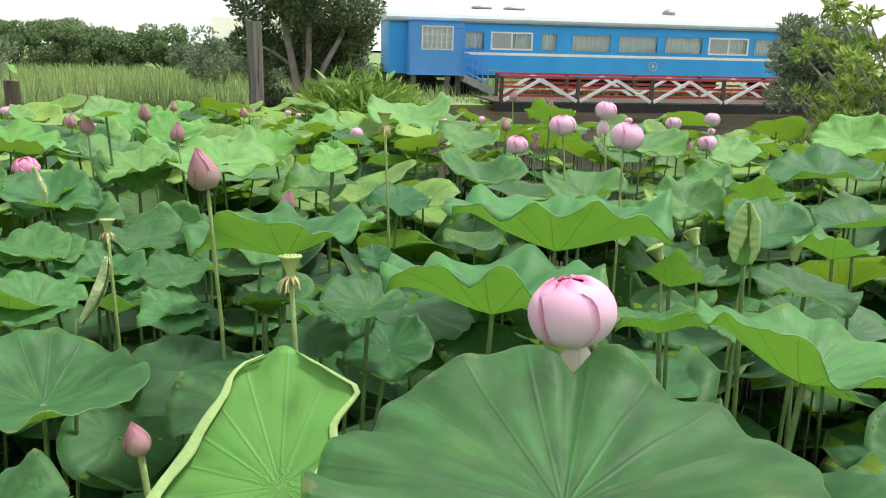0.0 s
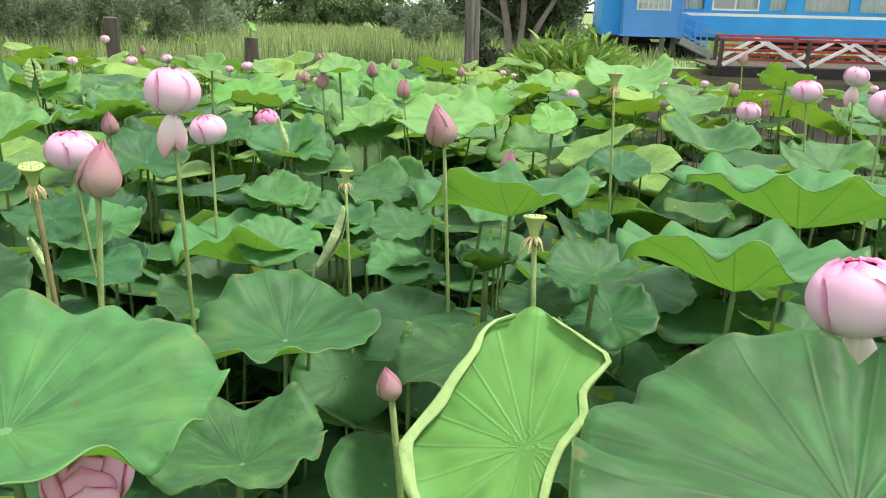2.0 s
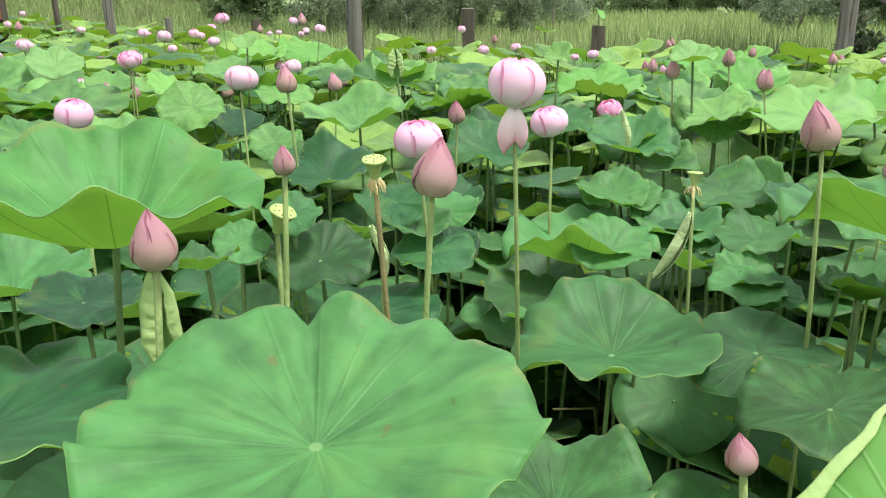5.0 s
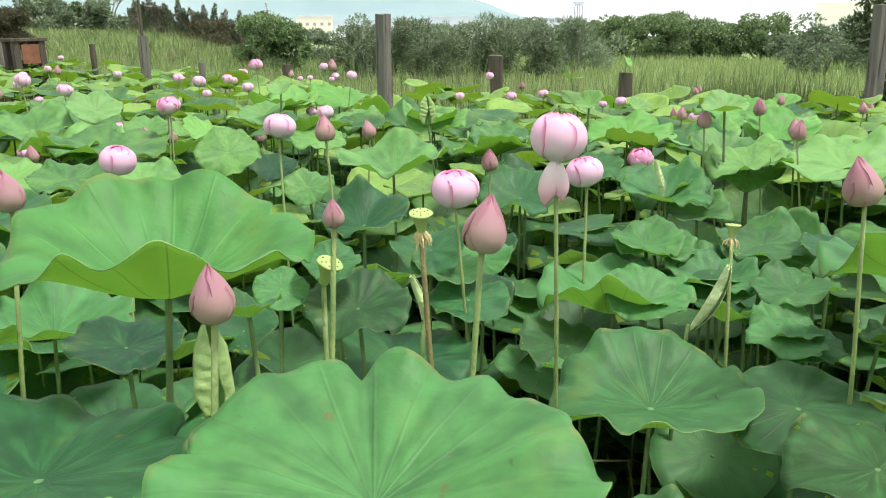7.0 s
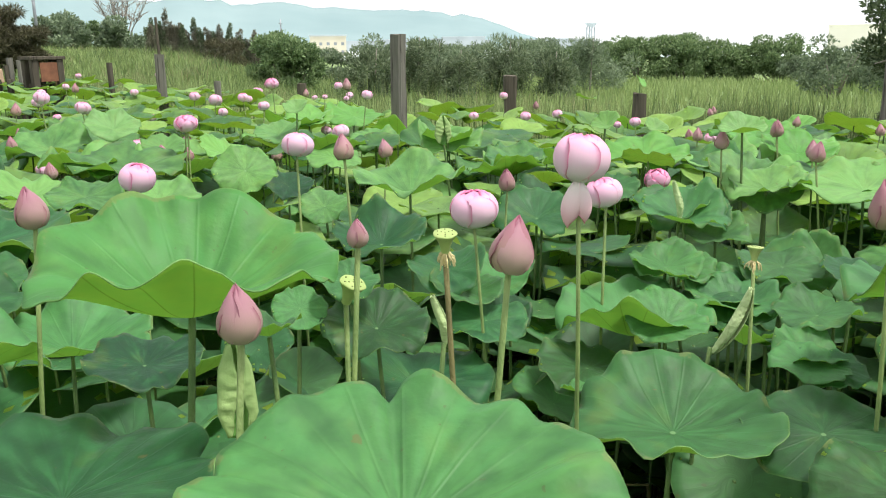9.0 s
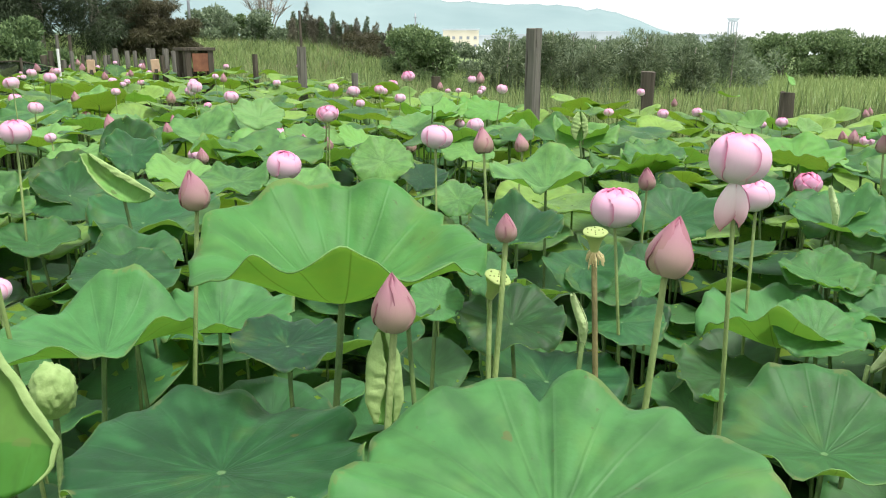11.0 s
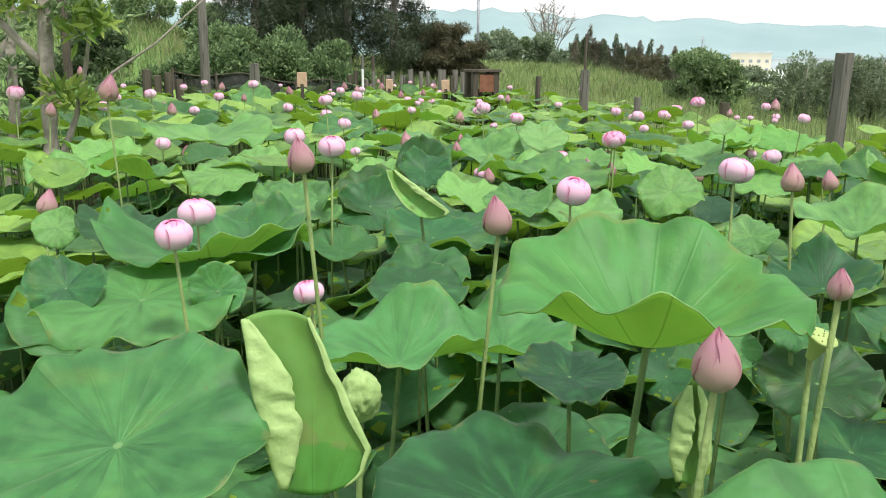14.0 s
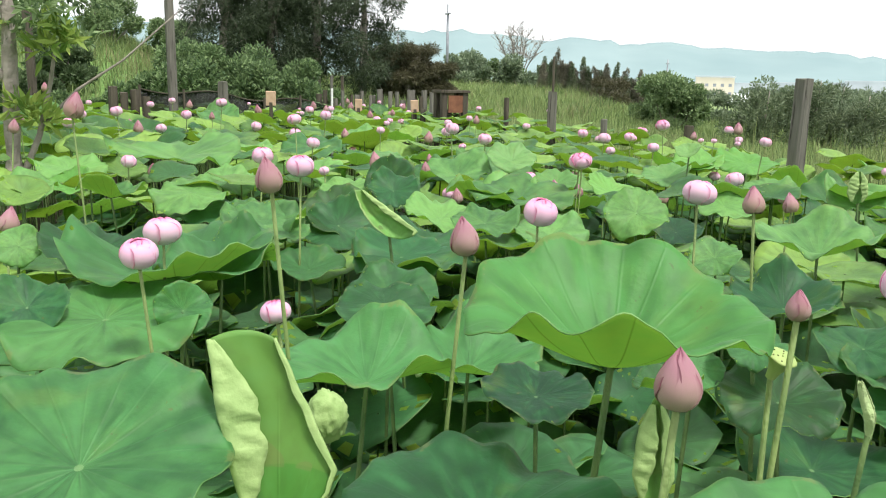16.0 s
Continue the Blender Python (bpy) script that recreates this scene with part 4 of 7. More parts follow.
key_leaf(-0.70, 2.33, 0.95, 0.084, -80, -10, 51, "u")
key_leaf(-0.89, 2.36, 0.90, 0.083, -75, 11, 52, "f")
key_leaf(-1.57, 3.13, 1.05, 0.156, -66, 10, 53, "l")
key_leaf(-1.14, 2.99, 0.95, 0.117, -73, 22, 54, "f")
key_leaf(-0.78, 2.73, 1.00, 0.112, -80, 13, 55, "f")
key_leaf(-1.37, 2.34, 0.92, 0.221, -64, -2, 56, "l")
key_leaf(-1.40, 2.59, 1.00, 0.104, -66, 13, 57, "f")
key_leaf(-1.24, 2.63, 0.95, 0.128, -70, 8, 58, "l")
key_leaf(-1.38, 2.12, 0.85, 0.127, -61, 1, 59, "d")
key_leaf(-1.70, 2.21, 0.90, 0.085, -54, 22, 60, "d")
key_leaf(-2.42, 2.65, 1.14, 0.216, -48, 9, 61, "l")
key_leaf(-1.58, 3.03, 1.08, 0.151, -66, 11, 62, "l")
key_leaf(-2.09, 2.15, 1.08, 0.151, -46, 17, 63, "l")
key_leaf(-0.98, 2.56, 0.95, 0.107, -76, 9, 64, "f")
key_leaf(-0.95, 2.40, 0.90, 0.087, -75, 8, 65, "f")
key_leaf(-1.34, 2.00, 0.85, 0.040, -60, -10, 66, "u")
key_leaf(-2.06, 2.94, 1.00, 0.155, -57, 21, 67, "f")
key_leaf(-1.87, 2.49, 0.95, 0.079, -55, 27, 68, "d")
key_leaf(-1.11, 2.43, 0.90, 0.090, -71, -10, 69, "u")
key_leaf(-1.14, 2.79, 1.00, 0.119, -74, 12, 70, "f")
key_leaf(-0.95, 2.78, 1.02, 0.090, -78, 11, 71, "f")
key_leaf(-2.55, 3.45, 1.08, 0.187, -55, -10, 72, "u")
key_leaf(-2.14, 3.97, 1.10, 0.214, -64, 13, 73, "y")
key_leaf(-2.13, 5.25, 1.12, 0.205, -71, 14, 74, "y")
key_leaf(-1.67, 4.72, 1.10, 0.179, -74, 14, 75, "y")
key_leaf(-1.93, 4.17, 1.06, 0.178, -68, 13, 76, "f")
key_leaf(-1.54, 3.85, 1.06, 0.158, -72, 14, 77, "f")
key_leaf(-1.23, 3.89, 1.06, 0.142, -77, 16, 78, "f")
key_leaf(-0.68, 3.70, 1.12, 0.094, -86, 34, 79, "y")
key_leaf(-3.38, 4.06, 1.06, 0.186, -51, 15, 80, "f")
key_leaf(-3.65, 3.42, 1.05, 0.154, -43, 17, 81, "f")
key_leaf(-2.05, 3.51, 1.04, 0.108, -62, 25, 82, "f")
key_leaf(-1.65, 1.38, 1.10, 0.069, -37, -10, 83, "u")
key_leaf(-1.69, 1.71, 1.00, 0.124, -45, 19, 84, "d")
key_leaf(-1.82, 1.60, 1.05, 0.063, -40, 35, 85, "f")
key_leaf(-1.95, 1.29, 0.98, 0.122, -29, 6, 86, "d")
key_leaf(-1.80, 2.18, 0.95, 0.103, -52, 10, 87, "f")
key_leaf(-1.75, 1.69, 1.10, 0.070, -44, 23, 88, "f")
key_leaf(-1.70, 2.14, 0.90, 0.114, -53, 13, 89, "f")
key_leaf(-5.95, 3.31, 1.10, 0.273, -27, 13, 90, "f")
key_leaf(-5.01, 2.57, 1.08, 0.225, -25, 16, 91, "f")
key_leaf(-4.01, 2.45, 1.08, 0.276, -29, 7, 92, "f")
key_leaf(-3.35, 2.86, 1.00, 0.116, -40, 21, 93, "d")
key_leaf(-3.48, 2.28, 1.00, 0.174, -31, 14, 94, "f")
key_leaf(-3.13, 2.46, 1.14, 0.129, -37, 40, 95, "f")
key_leaf(-2.86, 2.63, 1.00, 0.101, -42, 31, 96, "f")
key_leaf(-3.64, 4.15, 1.08, 0.185, -49, 14, 97, "l")
key_leaf(-2.54, 3.49, 1.08, 0.154, -56, -10, 98, "u")
key_leaf(-1.99, 5.10, 1.12, 0.254, -72, 9, 99, "y")
key_leaf(-1.64, 4.61, 1.10, 0.180, -74, 18, 100, "y")
key_leaf(-1.49, 3.70, 1.06, 0.168, -72, 10, 101, "f")
key_leaf(-1.31, 4.07, 1.05, 0.188, -77, 10, 102, "f")
key_leaf(-1.91, 4.30, 1.06, 0.177, -69, 15, 103, "f")
key_leaf(-2.10, 3.04, 1.02, 0.118, -58, 22, 104, "d")
key_leaf(-1.05, 3.01, 0.95, 0.128, -77, 14, 105, "f")
key_leaf(-1.46, 3.12, 0.98, 0.116, -69, 12, 106, "f")
key_leaf(-2.33, 1.32, 0.95, 0.205, -26, 3, 107, "l")
key_leaf(-2.01, 0.93, 1.08, 0.191, -19, -1, 108, "l")
key_leaf(-3.88, 1.46, 1.05, 0.163, -17, 31, 109, "d")
key_leaf(-3.21, 1.53, 1.02, 0.225, -22, 11, 110, "d")
key_leaf(-2.51, 1.16, 1.05, 0.135, -20, 20, 111, "f")
key_leaf(-3.66, 1.10, 1.08, 0.171, -12, 16, 112, "f")
key_leaf(-3.01, 0.82, 1.08, 0.201, -9, 10, 113, "l")
key_leaf(-4.71, 2.03, 1.10, 0.143, -21, 60, 114, "d")
key_leaf(-3.40, 1.20, 0.95, 0.139, -15, 13, 115, "d")
key_leaf(-2.64, 0.66, 1.05, 0.074, -6, 60, 116, "f")
key_leaf(-5.49, 3.08, 1.08, 0.269, -28, 15, 117, "f")
key_leaf(-3.91, 1.96, 1.02, 0.166, -24, 16, 118, "f")
key_leaf(-4.69, 0.96, 1.08, 0.194, -7, 16, 119, "f")
key_leaf(-11.85, 2.31, 1.12, 0.283, -9, 23, 120, "f")
key_leaf(-4.17, 2.44, 1.04, 0.187, -29, 15, 121, "f")
key_leaf(-4.16, 2.89, 1.02, 0.168, -34, -10, 122, "u")
key_leaf(-5.14, 4.44, 1.08, 0.230, -41, -10, 123, "u")
key_leaf(-3.36, 4.03, 1.12, 0.151, -52, -10, 124, "u")
key_leaf(-2.57, 3.56, 1.10, 0.145, -57, 14, 125, "f")
key_leaf(-3.86, 3.96, 1.08, 0.148, -47, 20, 126, "f")
key_leaf(-2.25, 3.21, 1.02, 0.137, -58, 22, 127, "d")
key_leaf(-1.87, 2.19, 1.00, 0.113, -53, 17, 128, "f")
key_leaf(-1.82, 2.35, 0.95, 0.101, -56, 28, 129, "f")
key_leaf(-2.74, 0.48, 1.02, 0.254, -2, 8, 130, "f")
key_leaf(-3.09, 0.70, 1.08, 0.331, -6, 3, 131, "l")
key_leaf(-3.60, 0.48, 1.02, 0.188, -1, 12, 132, "d")
key_leaf(-3.73, 1.11, 1.06, 0.168, -12, 18, 133, "f")
key_leaf(-3.77, 1.43, 1.04, 0.153, -17, 40, 134, "d")
key_leaf(-3.19, 1.48, 1.02, 0.177, -22, 21, 135, "d")
key_leaf(-2.69, 1.24, 1.02, 0.148, -21, 17, 136, "f")
key_leaf(-4.32, 1.89, 1.10, 0.134, -21, 33, 137, "d")
key_leaf(-4.73, 0.60, 1.10, 0.169, -3, -10, 138, "u")
key_leaf(-6.12, 1.08, 1.12, 0.426, -7, 5, 139, "f")
key_leaf(-3.63, 0.25, 1.06, 0.082, 3, 47, 140, "f")
key_leaf(-2.81, 0.30, 1.05, 0.101, 3, 37, 141, "f")
key_leaf(-4.85, 2.86, 1.18, 0.162, -30, 28, 142, "p")
key_leaf(-5.31, 1.23, 1.06, 0.179, -10, 17, 143, "f")
key_leaf(-5.61, 1.86, 1.06, 0.199, -16, 18, 144, "f")
key_leaf(-5.19, 2.55, 1.06, 0.195, -25, 18, 145, "f")
key_leaf(-4.20, 2.31, 1.08, 0.187, -28, -10, 146, "u")
key_leaf(-3.58, 2.02, 1.05, 0.145, -28, 15, 147, "f")
key_leaf(-4.42, 3.69, 1.10, 0.153, -40, 20, 148, "p")
key_leaf(-5.10, 4.55, 1.10, 0.183, -42, 21, 149, "y")
key_leaf(-5.01, 4.92, 1.10, 0.227, -45, 17, 150, "y")
key_leaf(-3.85, 3.60, 1.06, 0.227, -44, -10, 151, "u")
key_leaf(-4.11, 4.43, 1.06, 0.206, -49, -10, 152, "u")
key_leaf(-4.21, 2.78, 1.12, 0.120, -33, 23, 153, "p")
key_leaf(-7.38, 2.33, 1.08, 0.266, -16, 17, 154, "f")
key_leaf(-12.13, 0.09, 1.14, 0.392, 2, 16, 155, "f")
key_leaf(-11.34, 2.25, 1.14, 0.254, -10, 23, 156, "f")
key_leaf(-5.96, 0.42, 1.08, 0.222, -0, 12, 157, "f")
key_leaf(-5.10, 0.21, 1.06, 0.169, 3, 15, 158, "f")
key_leaf(-4.66, 1.02, 1.00, 0.168, -8, 16, 159, "d")
key_leaf(-4.82, 1.80, 1.05, 0.140, -18, 19, 160, "f")

# seed pods
seed_pod(-0.485, 1.514, 1.295, 0.036, 100, 6)
seed_pod(-1.04, 2.234, 1.18, 0.036, 90, 5)
seed_pod(-1.197, 1.354, 1.35, 0.036, -50, 12, True)
seed_pod(0.57, 2.908, 1.03, 0.058, 120, 35, False, False)
seed_pod(0.40, 2.72, 1.02, 0.06, 160, 30, False, False)
seed_pod(0.86, 2.80, 1.02, 0.062, 80, 20, False, False)
seed_pod(-0.43, 2.98, 1.38, 0.05, 90, 3)
seed_pod(-1.32, 1.285, 1.27, 0.042, 10, 24, False, False)
# leaves still rolled up
rolled_leaf(-1.5, 2.9, 1.13, 0.14, 60, -14, (1,))
rolled_leaf(-1.09, 2.14, 1.04, 0.17, 15, 24, (1,))
rolled_leaf(-1.42, 1.62, 1.1, 0.11, 70, -16, (1,))


def folded_leaf(x, y, z, w, h, az, label, left, right, flaps, back=10, face=None, bulge=0.1, hub=(0.05, -0.85)):
    """A young blade standing up, its two side rims folded inwards as crinkled pale strips.
    left, right: the outline's sides as (height, place across); flaps: widths of the two strips, as shares of w."""
    base = Vector((x, y, WATER - 0.1))
    thing = empty("folded_lotus_leaf", base)
    at = Matrix.Translation((0, 0, z - base.z)) @ Matrix.Rotation(radians(az), 4, "Z") @ Matrix.Rotation(radians(-back), 4, "X")
    nv, nu = 33, 15

    def sides(v):
        lx = float(np.interp(v, [p[0] for p in left], [p[1] for p in left])) * w
        rx = float(np.interp(v, [p[0] for p in right], [p[1] for p in right])) * w
        sway = 0.014 * w
        return lx + sway * noise.noise((v * 8, 3, x)), rx + sway * noise.noise((v * 8, 7, x))

    verts, faces, uv = [], [], []
    for j in range(nv):
        v = j / (nv - 1)
        lx, rx = sides(v)
        for i in range(nu):
            u = i / (nu - 1)
            ends = 0.05 * h * (1 - (2 * u - 1) ** 2) * (2 * v - 1) * abs(2 * v - 1)
            verts.append((lx + (rx - lx) * u, bulge * w * math.sin(math.pi * u) + 0.03 * w * noise.noise((u * 2.5, v * 3, x)), h * (v - 0.5) + ends))
            hx, hz = verts[-1][0] - hub[0] * w, verts[-1][2] - hub[1] * h
            uv.append((math.atan2(hx, hz + 1e-5) / 6.2832 + 0.5, math.hypot(hx, hz) / (0.62 * max(w, h))))
    for j in range(nv - 1):
        for i in range(nu - 1):
            a = j * nu + i
            faces.append((a, a + 1, a + nu + 1, a + nu))
    ob = mesh_object("blade", verts, faces, [face or TOP_YOUNG], thing, uv=uv, smooth=True)
    sol = ob.modifiers.new("thickness", "SOLIDIFY")
    sol.thickness, sol.offset = 0.0016, 0
    ob.matrix_basis = at
    for side, share in zip((0, 1), flaps):
        verts, faces = [], []
        nf = 9
        way = 1 if side == 0 else -1
        for j in range(nv):
            v = j / (nv - 1)
            ex = sides(v)[side]
            full = share * w * (math.sin(math.pi * (0.04 + 0.92 * v)) ** 0.9) * (1 + 0.1 * noise.noise((v * 7, side, x)) + 0.1 * noise.noise((v * 19, side, x)))
            r = 0.12 * full + 0.0012
            for i in range(nf):
                e = i / (nf - 1)
                if e < 0.3:
                    a = e / 0.3 * math.pi
                    px, py = -r * math.sin(a), -r * (1 - math.cos(a))
                else:
                    px, py = (e - 0.3) / 0.7 * full, -2 * r + 0.1 * full * ((e - 0.3) / 0.7) ** 2
                wrinkle = noise.noise((v * 16, e * 2.5, side + x)) + 0.5 * noise.noise((v * 36, e * 4, side + x)) + 0.55 * math.sin(44 * v + 5 * e)
                verts.append((ex + way * px, py - 0.0015 + 0.09 * full * wrinkle * min(1.0, e * 2), h * (v - 0.5) + 0.012 * h * noise.noise((v * 9, e * 3, side))))
        for j in range(nv - 1):
            for i in range(nf - 1):
                a = j * nf + i
                faces.append((a, a + 1, a + nf + 1, a + nf))
        flap = mesh_object("rolled_rim", verts, faces, [UNDER_PALE], thing, smooth=True)
        sol = flap.modifiers.new("thickness", "SOLIDIFY")
        sol.thickness, sol.offset = 0.0014, 0
        flap.matrix_basis = at
    lx, rx = sides(0.3)
    foot_at = at @ Vector(((lx + rx) / 2, bulge * w + 0.004, -0.2 * h)) + base
    low_at = at @ Vector(((lx + rx) / 2, bulge * w + 0.03, -0.5 * h)) + base
    add_stem(thing, STALKS[2], Vector((low_at.x, low_at.y + 0.02, base.z)), foot_at)
    taken.append((x, y, w * 0.5))
    return tagged(thing, label, "lotus leaf", "lotus leaves in the pond")


SLANT = ((0, -0.2), (0.08, -0.24), (1, -0.5)), ((0, 0.3), (0.08, 0.44), (0.22, 0.5), (1, 0.02))
SPEAR = ((0, -0.3), (0.25, -0.5), (0.75, -0.4), (1, -0.16)), ((0, 0.3), (0.25, 0.5), (0.75, 0.4), (1, 0.1))
folded_leaf(-1.475, 0.62, 1.222, 0.15, 0.206, 72, "light green young lotus leaf standing half folded", *SLANT, (0.3, 0.055), 14, None, 0.035)
folded_leaf(-1.252, 1.018, 1.21, 0.042, 0.118, 55, "young lotus leaf with both pale rims rolled", *SPEAR, (0.5, 0.3), 4, TOP_YOUNG, 0.16)
folded_leaf(0.36, 1.95, 1.245, 0.055, 0.12, -22, "young lotus leaf with both pale rims rolled", *SPEAR, (0.5, 0.32), 6, TOP_YOUNG, 0.16)
folded_leaf(-3.0, 3.55, 1.22, 0.075, 0.13, 40, "young lotus leaf with both pale rims rolled", *SPEAR, (0.5, 0.34), 6, TOP_YOUNG, 0.16)
folded_leaf(-2.87, 1.3, 1.235, 0.2, 0.14, 66, "light green young lotus leaf with one pale rolled rim", ((0, 0.0), (0.2, -0.2), (0.6, -0.4), (1, -0.5)), ((0, 0.42), (0.1, 0.48), (1, -0.36)), (0.02, 0.13), 20)


folded_leaf(-0.44, 1.14, 1.14, 0.255, 0.31, 4, "light green lotus leaf standing tilted with pale curled rims", ((0, -0.12), (0.15, -0.32), (0.32, -0.47), (0.46, -0.53), (0.64, -0.39), (0.83, -0.27), (0.9, -0.25), (0.96, -0.2), (1, -0.1)), ((0, 0.0), (0.2, 0.08), (0.4, 0.12), (0.52, 0.16), (0.63, 0.26), (0.73, 0.25), (0.86, 0.35), (0.94, 0.2), (1, 0.08)), (0.05, 0.032), 48, None, 0.03, (0.01, 0.005))


def crumpled_leaf(x, y, z, w):
    """A pale young blade crumpled into a lump on its stalk."""
    base = Vector((x, y, WATER - 0.1))
    thing = empty("crumpled_lotus_leaf", base)
    bm = bmesh.new()
    bmesh.ops.create_icosphere(bm, subdivisions=4, radius=1.0)
    for v in bm.verts:
        p = v.co.copy()
        k = 1 + 0.12 * noise.noise(p * 1.6) - 0.2 * abs(noise.noise(p * 3.5)) + 0.1 * noise.noise(p * 9)
        v.co = Vector((p.x * 0.5 * w * k, p.y * 0.4 * w * k, p.z * 0.55 * w * k))
    ob = part("blade", bm, UNDER_PALE, thing, smooth=True)
    ob.location = (0, 0, z - base.z)
    add_stem(thing, STALKS[1], base, (x, y, z - 0.4 * w))
    return tagged(thing, "pale green young lotus leaf crumpled into a lump", "lotus leaf", "lotus leaves in the pond")


young_leaf(-4.04, 7.8, 1.27, 0.07, 20, 50, 10, 1)
young_leaf(-4.4, 7.4, 1.12, 0.1, 60, 12, 0, 2)

crumpled_leaf(-1.68, 0.75, 1.13, 0.076)
droop_flower(-0.11, 1.22, 1.32, 0.107)
droop_flower(-1.19, 1.72, 1.42, 0.104)
droop_flower(0.51, 4.10, 1.32, 0.107)
open_flower(-0.838, 0.962, 1.15, 0.085)
open_flower(-1.94, 3.70, 1.06, 0.110)
open_flower(-3.93, 2.74, 1.27, 0.110)
open_flower(-3.92, 4.13, 1.02, 0.071)
open_flower(-5.61, 4.63, 1.35, 0.110)
open_flower(-9.37, 7.45, 1.06, 0.110)
globe_flower(-2.38, 0.84, 1.10, 0.071)
globe_flower(-2.47, 0.55, 1.24, 0.082)
globe_flower(-1.68, 2.06, 1.22, 0.119)
globe_flower(-1.50, 2.41, 1.23, 0.097)
globe_flower(-2.93, 0.65, 1.21, 0.104)
globe_flower(-2.67, 1.72, 1.25, 0.105)
globe_flower(0.66, 2.67, 1.02, 0.068)
globe_flower(-2.53, 2.22, 1.31, 0.105)
globe_flower(0.35, 3.01, 1.32, 0.105)
globe_flower(-3.46, 1.19, 1.33, 0.105)
globe_flower(0.24, 3.58, 1.30, 0.105)
globe_flower(0.13, 4.28, 1.13, 0.105)
globe_flower(-4.63, 1.31, 1.26, 0.105)
globe_flower(-4.00, 2.77, 1.26, 0.105)
globe_flower(1.15, 4.53, 1.13, 0.105)
globe_flower(-4.71, 2.38, 1.02, 0.085)
globe_flower(-3.89, 3.72, 1.15, 0.105)
globe_flower(-0.22, 5.35, 1.04, 0.105)
globe_flower(-0.75, 5.55, 1.02, 0.088)
globe_flower(1.25, 5.50, 1.14, 0.105)
globe_flower(0.41, 5.70, 1.02, 0.068)
globe_flower(-5.33, 3.28, 1.02, 0.094)
globe_flower(-5.94, 2.00, 1.02, 0.102)
globe_flower(-2.50, 5.71, 1.02, 0.087)
globe_flower(1.60, 5.82, 1.14, 0.105)
globe_flower(-5.36, 3.67, 1.02, 0.057)
globe_flower(-5.55, 3.38, 1.02, 0.098)
globe_flower(-6.47, -0.07, 1.42, 0.107)
globe_flower(-0.19, 6.46, 1.02, 0.068)
globe_flower(-5.01, 4.62, 1.02, 0.077)
globe_flower(1.74, 6.22, 1.02, 0.061)
globe_flower(-6.63, 2.00, 1.35, 0.105)
globe_flower(-6.06, 3.31, 1.23, 0.105)
globe_flower(-6.17, 3.08, 1.30, 0.105)
globe_flower(0.11, 6.71, 1.02, 0.062)
globe_flower(-1.30, 6.67, 1.02, 0.045)
globe_flower(-3.44, 6.20, 1.02, 0.063)
globe_flower(-0.96, 6.86, 1.02, 0.046)
globe_flower(-1.42, 6.89, 1.02, 0.056)
globe_flower(-3.43, 6.49, 1.02, 0.094)
globe_flower(1.31, 6.92, 1.02, 0.066)
globe_flower(-6.06, 4.41, 1.22, 0.105)
globe_flower(-4.48, 6.49, 1.02, 0.101)
globe_flower(-4.86, 6.25, 1.02, 0.091)
globe_flower(-4.33, 6.79, 1.02, 0.093)
globe_flower(-7.84, 2.31, 1.17, 0.105)
globe_flower(-8.08, 0.84, 1.35, 0.105)
globe_flower(-8.09, 0.45, 1.25, 0.105)
globe_flower(-7.78, 2.58, 1.33, 0.105)
globe_flower(-7.38, 3.61, 1.20, 0.105)
globe_flower(-7.21, 3.93, 1.13, 0.105)
globe_flower(-7.69, 2.81, 1.02, 0.074)
globe_flower(-7.18, 4.52, 1.02, 0.076)
globe_flower(3.66, 7.46, 1.02, 0.079)
globe_flower(-8.39, 2.88, 1.02, 0.080)
globe_flower(-8.47, 3.14, 1.09, 0.105)
globe_flower(-8.86, 1.51, 1.29, 0.105)
globe_flower(-8.81, 1.84, 1.41, 0.105)
globe_flower(-8.88, 1.28, 1.16, 0.105)
globe_flower(-8.75, 2.15, 1.18, 0.105)
globe_flower(-7.14, 5.50, 1.15, 0.105)
globe_flower(-7.41, 5.13, 1.17, 0.105)
globe_flower(-8.21, 5.90, 1.05, 0.105)
globe_flower(-10.47, 2.19, 1.02, 0.084)
globe_flower(-10.82, 0.78, 1.02, 0.100)
globe_flower(-8.72, 6.76, 1.02, 0.101)
globe_flower(-8.17, 7.36, 1.02, 0.072)
globe_flower(-11.11, 0.55, 1.02, 0.088)
globe_flower(-8.04, 7.83, 1.02, 0.074)
globe_flower(-9.37, 6.50, 1.02, 0.104)
globe_flower(-8.18, 7.97, 1.02, 0.105)
globe_flower(-10.30, 4.99, 1.13, 0.105)
globe_flower(-9.82, 5.90, 1.11, 0.105)
globe_flower(-12.04, 2.12, 1.02, 0.081)
globe_flower(-10.33, 8.15, 1.02, 0.105)
globe_flower(-13.04, 1.87, 1.32, 0.105)
globe_flower(-13.07, 1.57, 1.26, 0.105)
globe_flower(-15.63, 0.83, 1.21, 0.105)
globe_flower(-14.50, 6.16, 1.10, 0.105)
globe_flower(-13.96, 7.33, 1.20, 0.105)
globe_flower(-16.51, 5.54, 1.18, 0.105)
globe_flower(-16.37, 5.95, 1.16, 0.105)
globe_flower(-16.24, 6.32, 1.13, 0.105)
bud_flower(-1.165, 0.968, 1.342, 0.047)
bud_flower(-1.02, 1.26, 1.38, 0.052)
bud_flower(-0.61, 1.21, 1.16, 0.030)
bud_flower(-1.28, 1.26, 1.36, 0.030)
bud_flower(-1.86, 1.07, 1.36, 0.052)
bud_flower(-2.06, 0.76, 1.46, 0.049)
bud_flower(-0.75, 2.05, 1.34, 0.064)
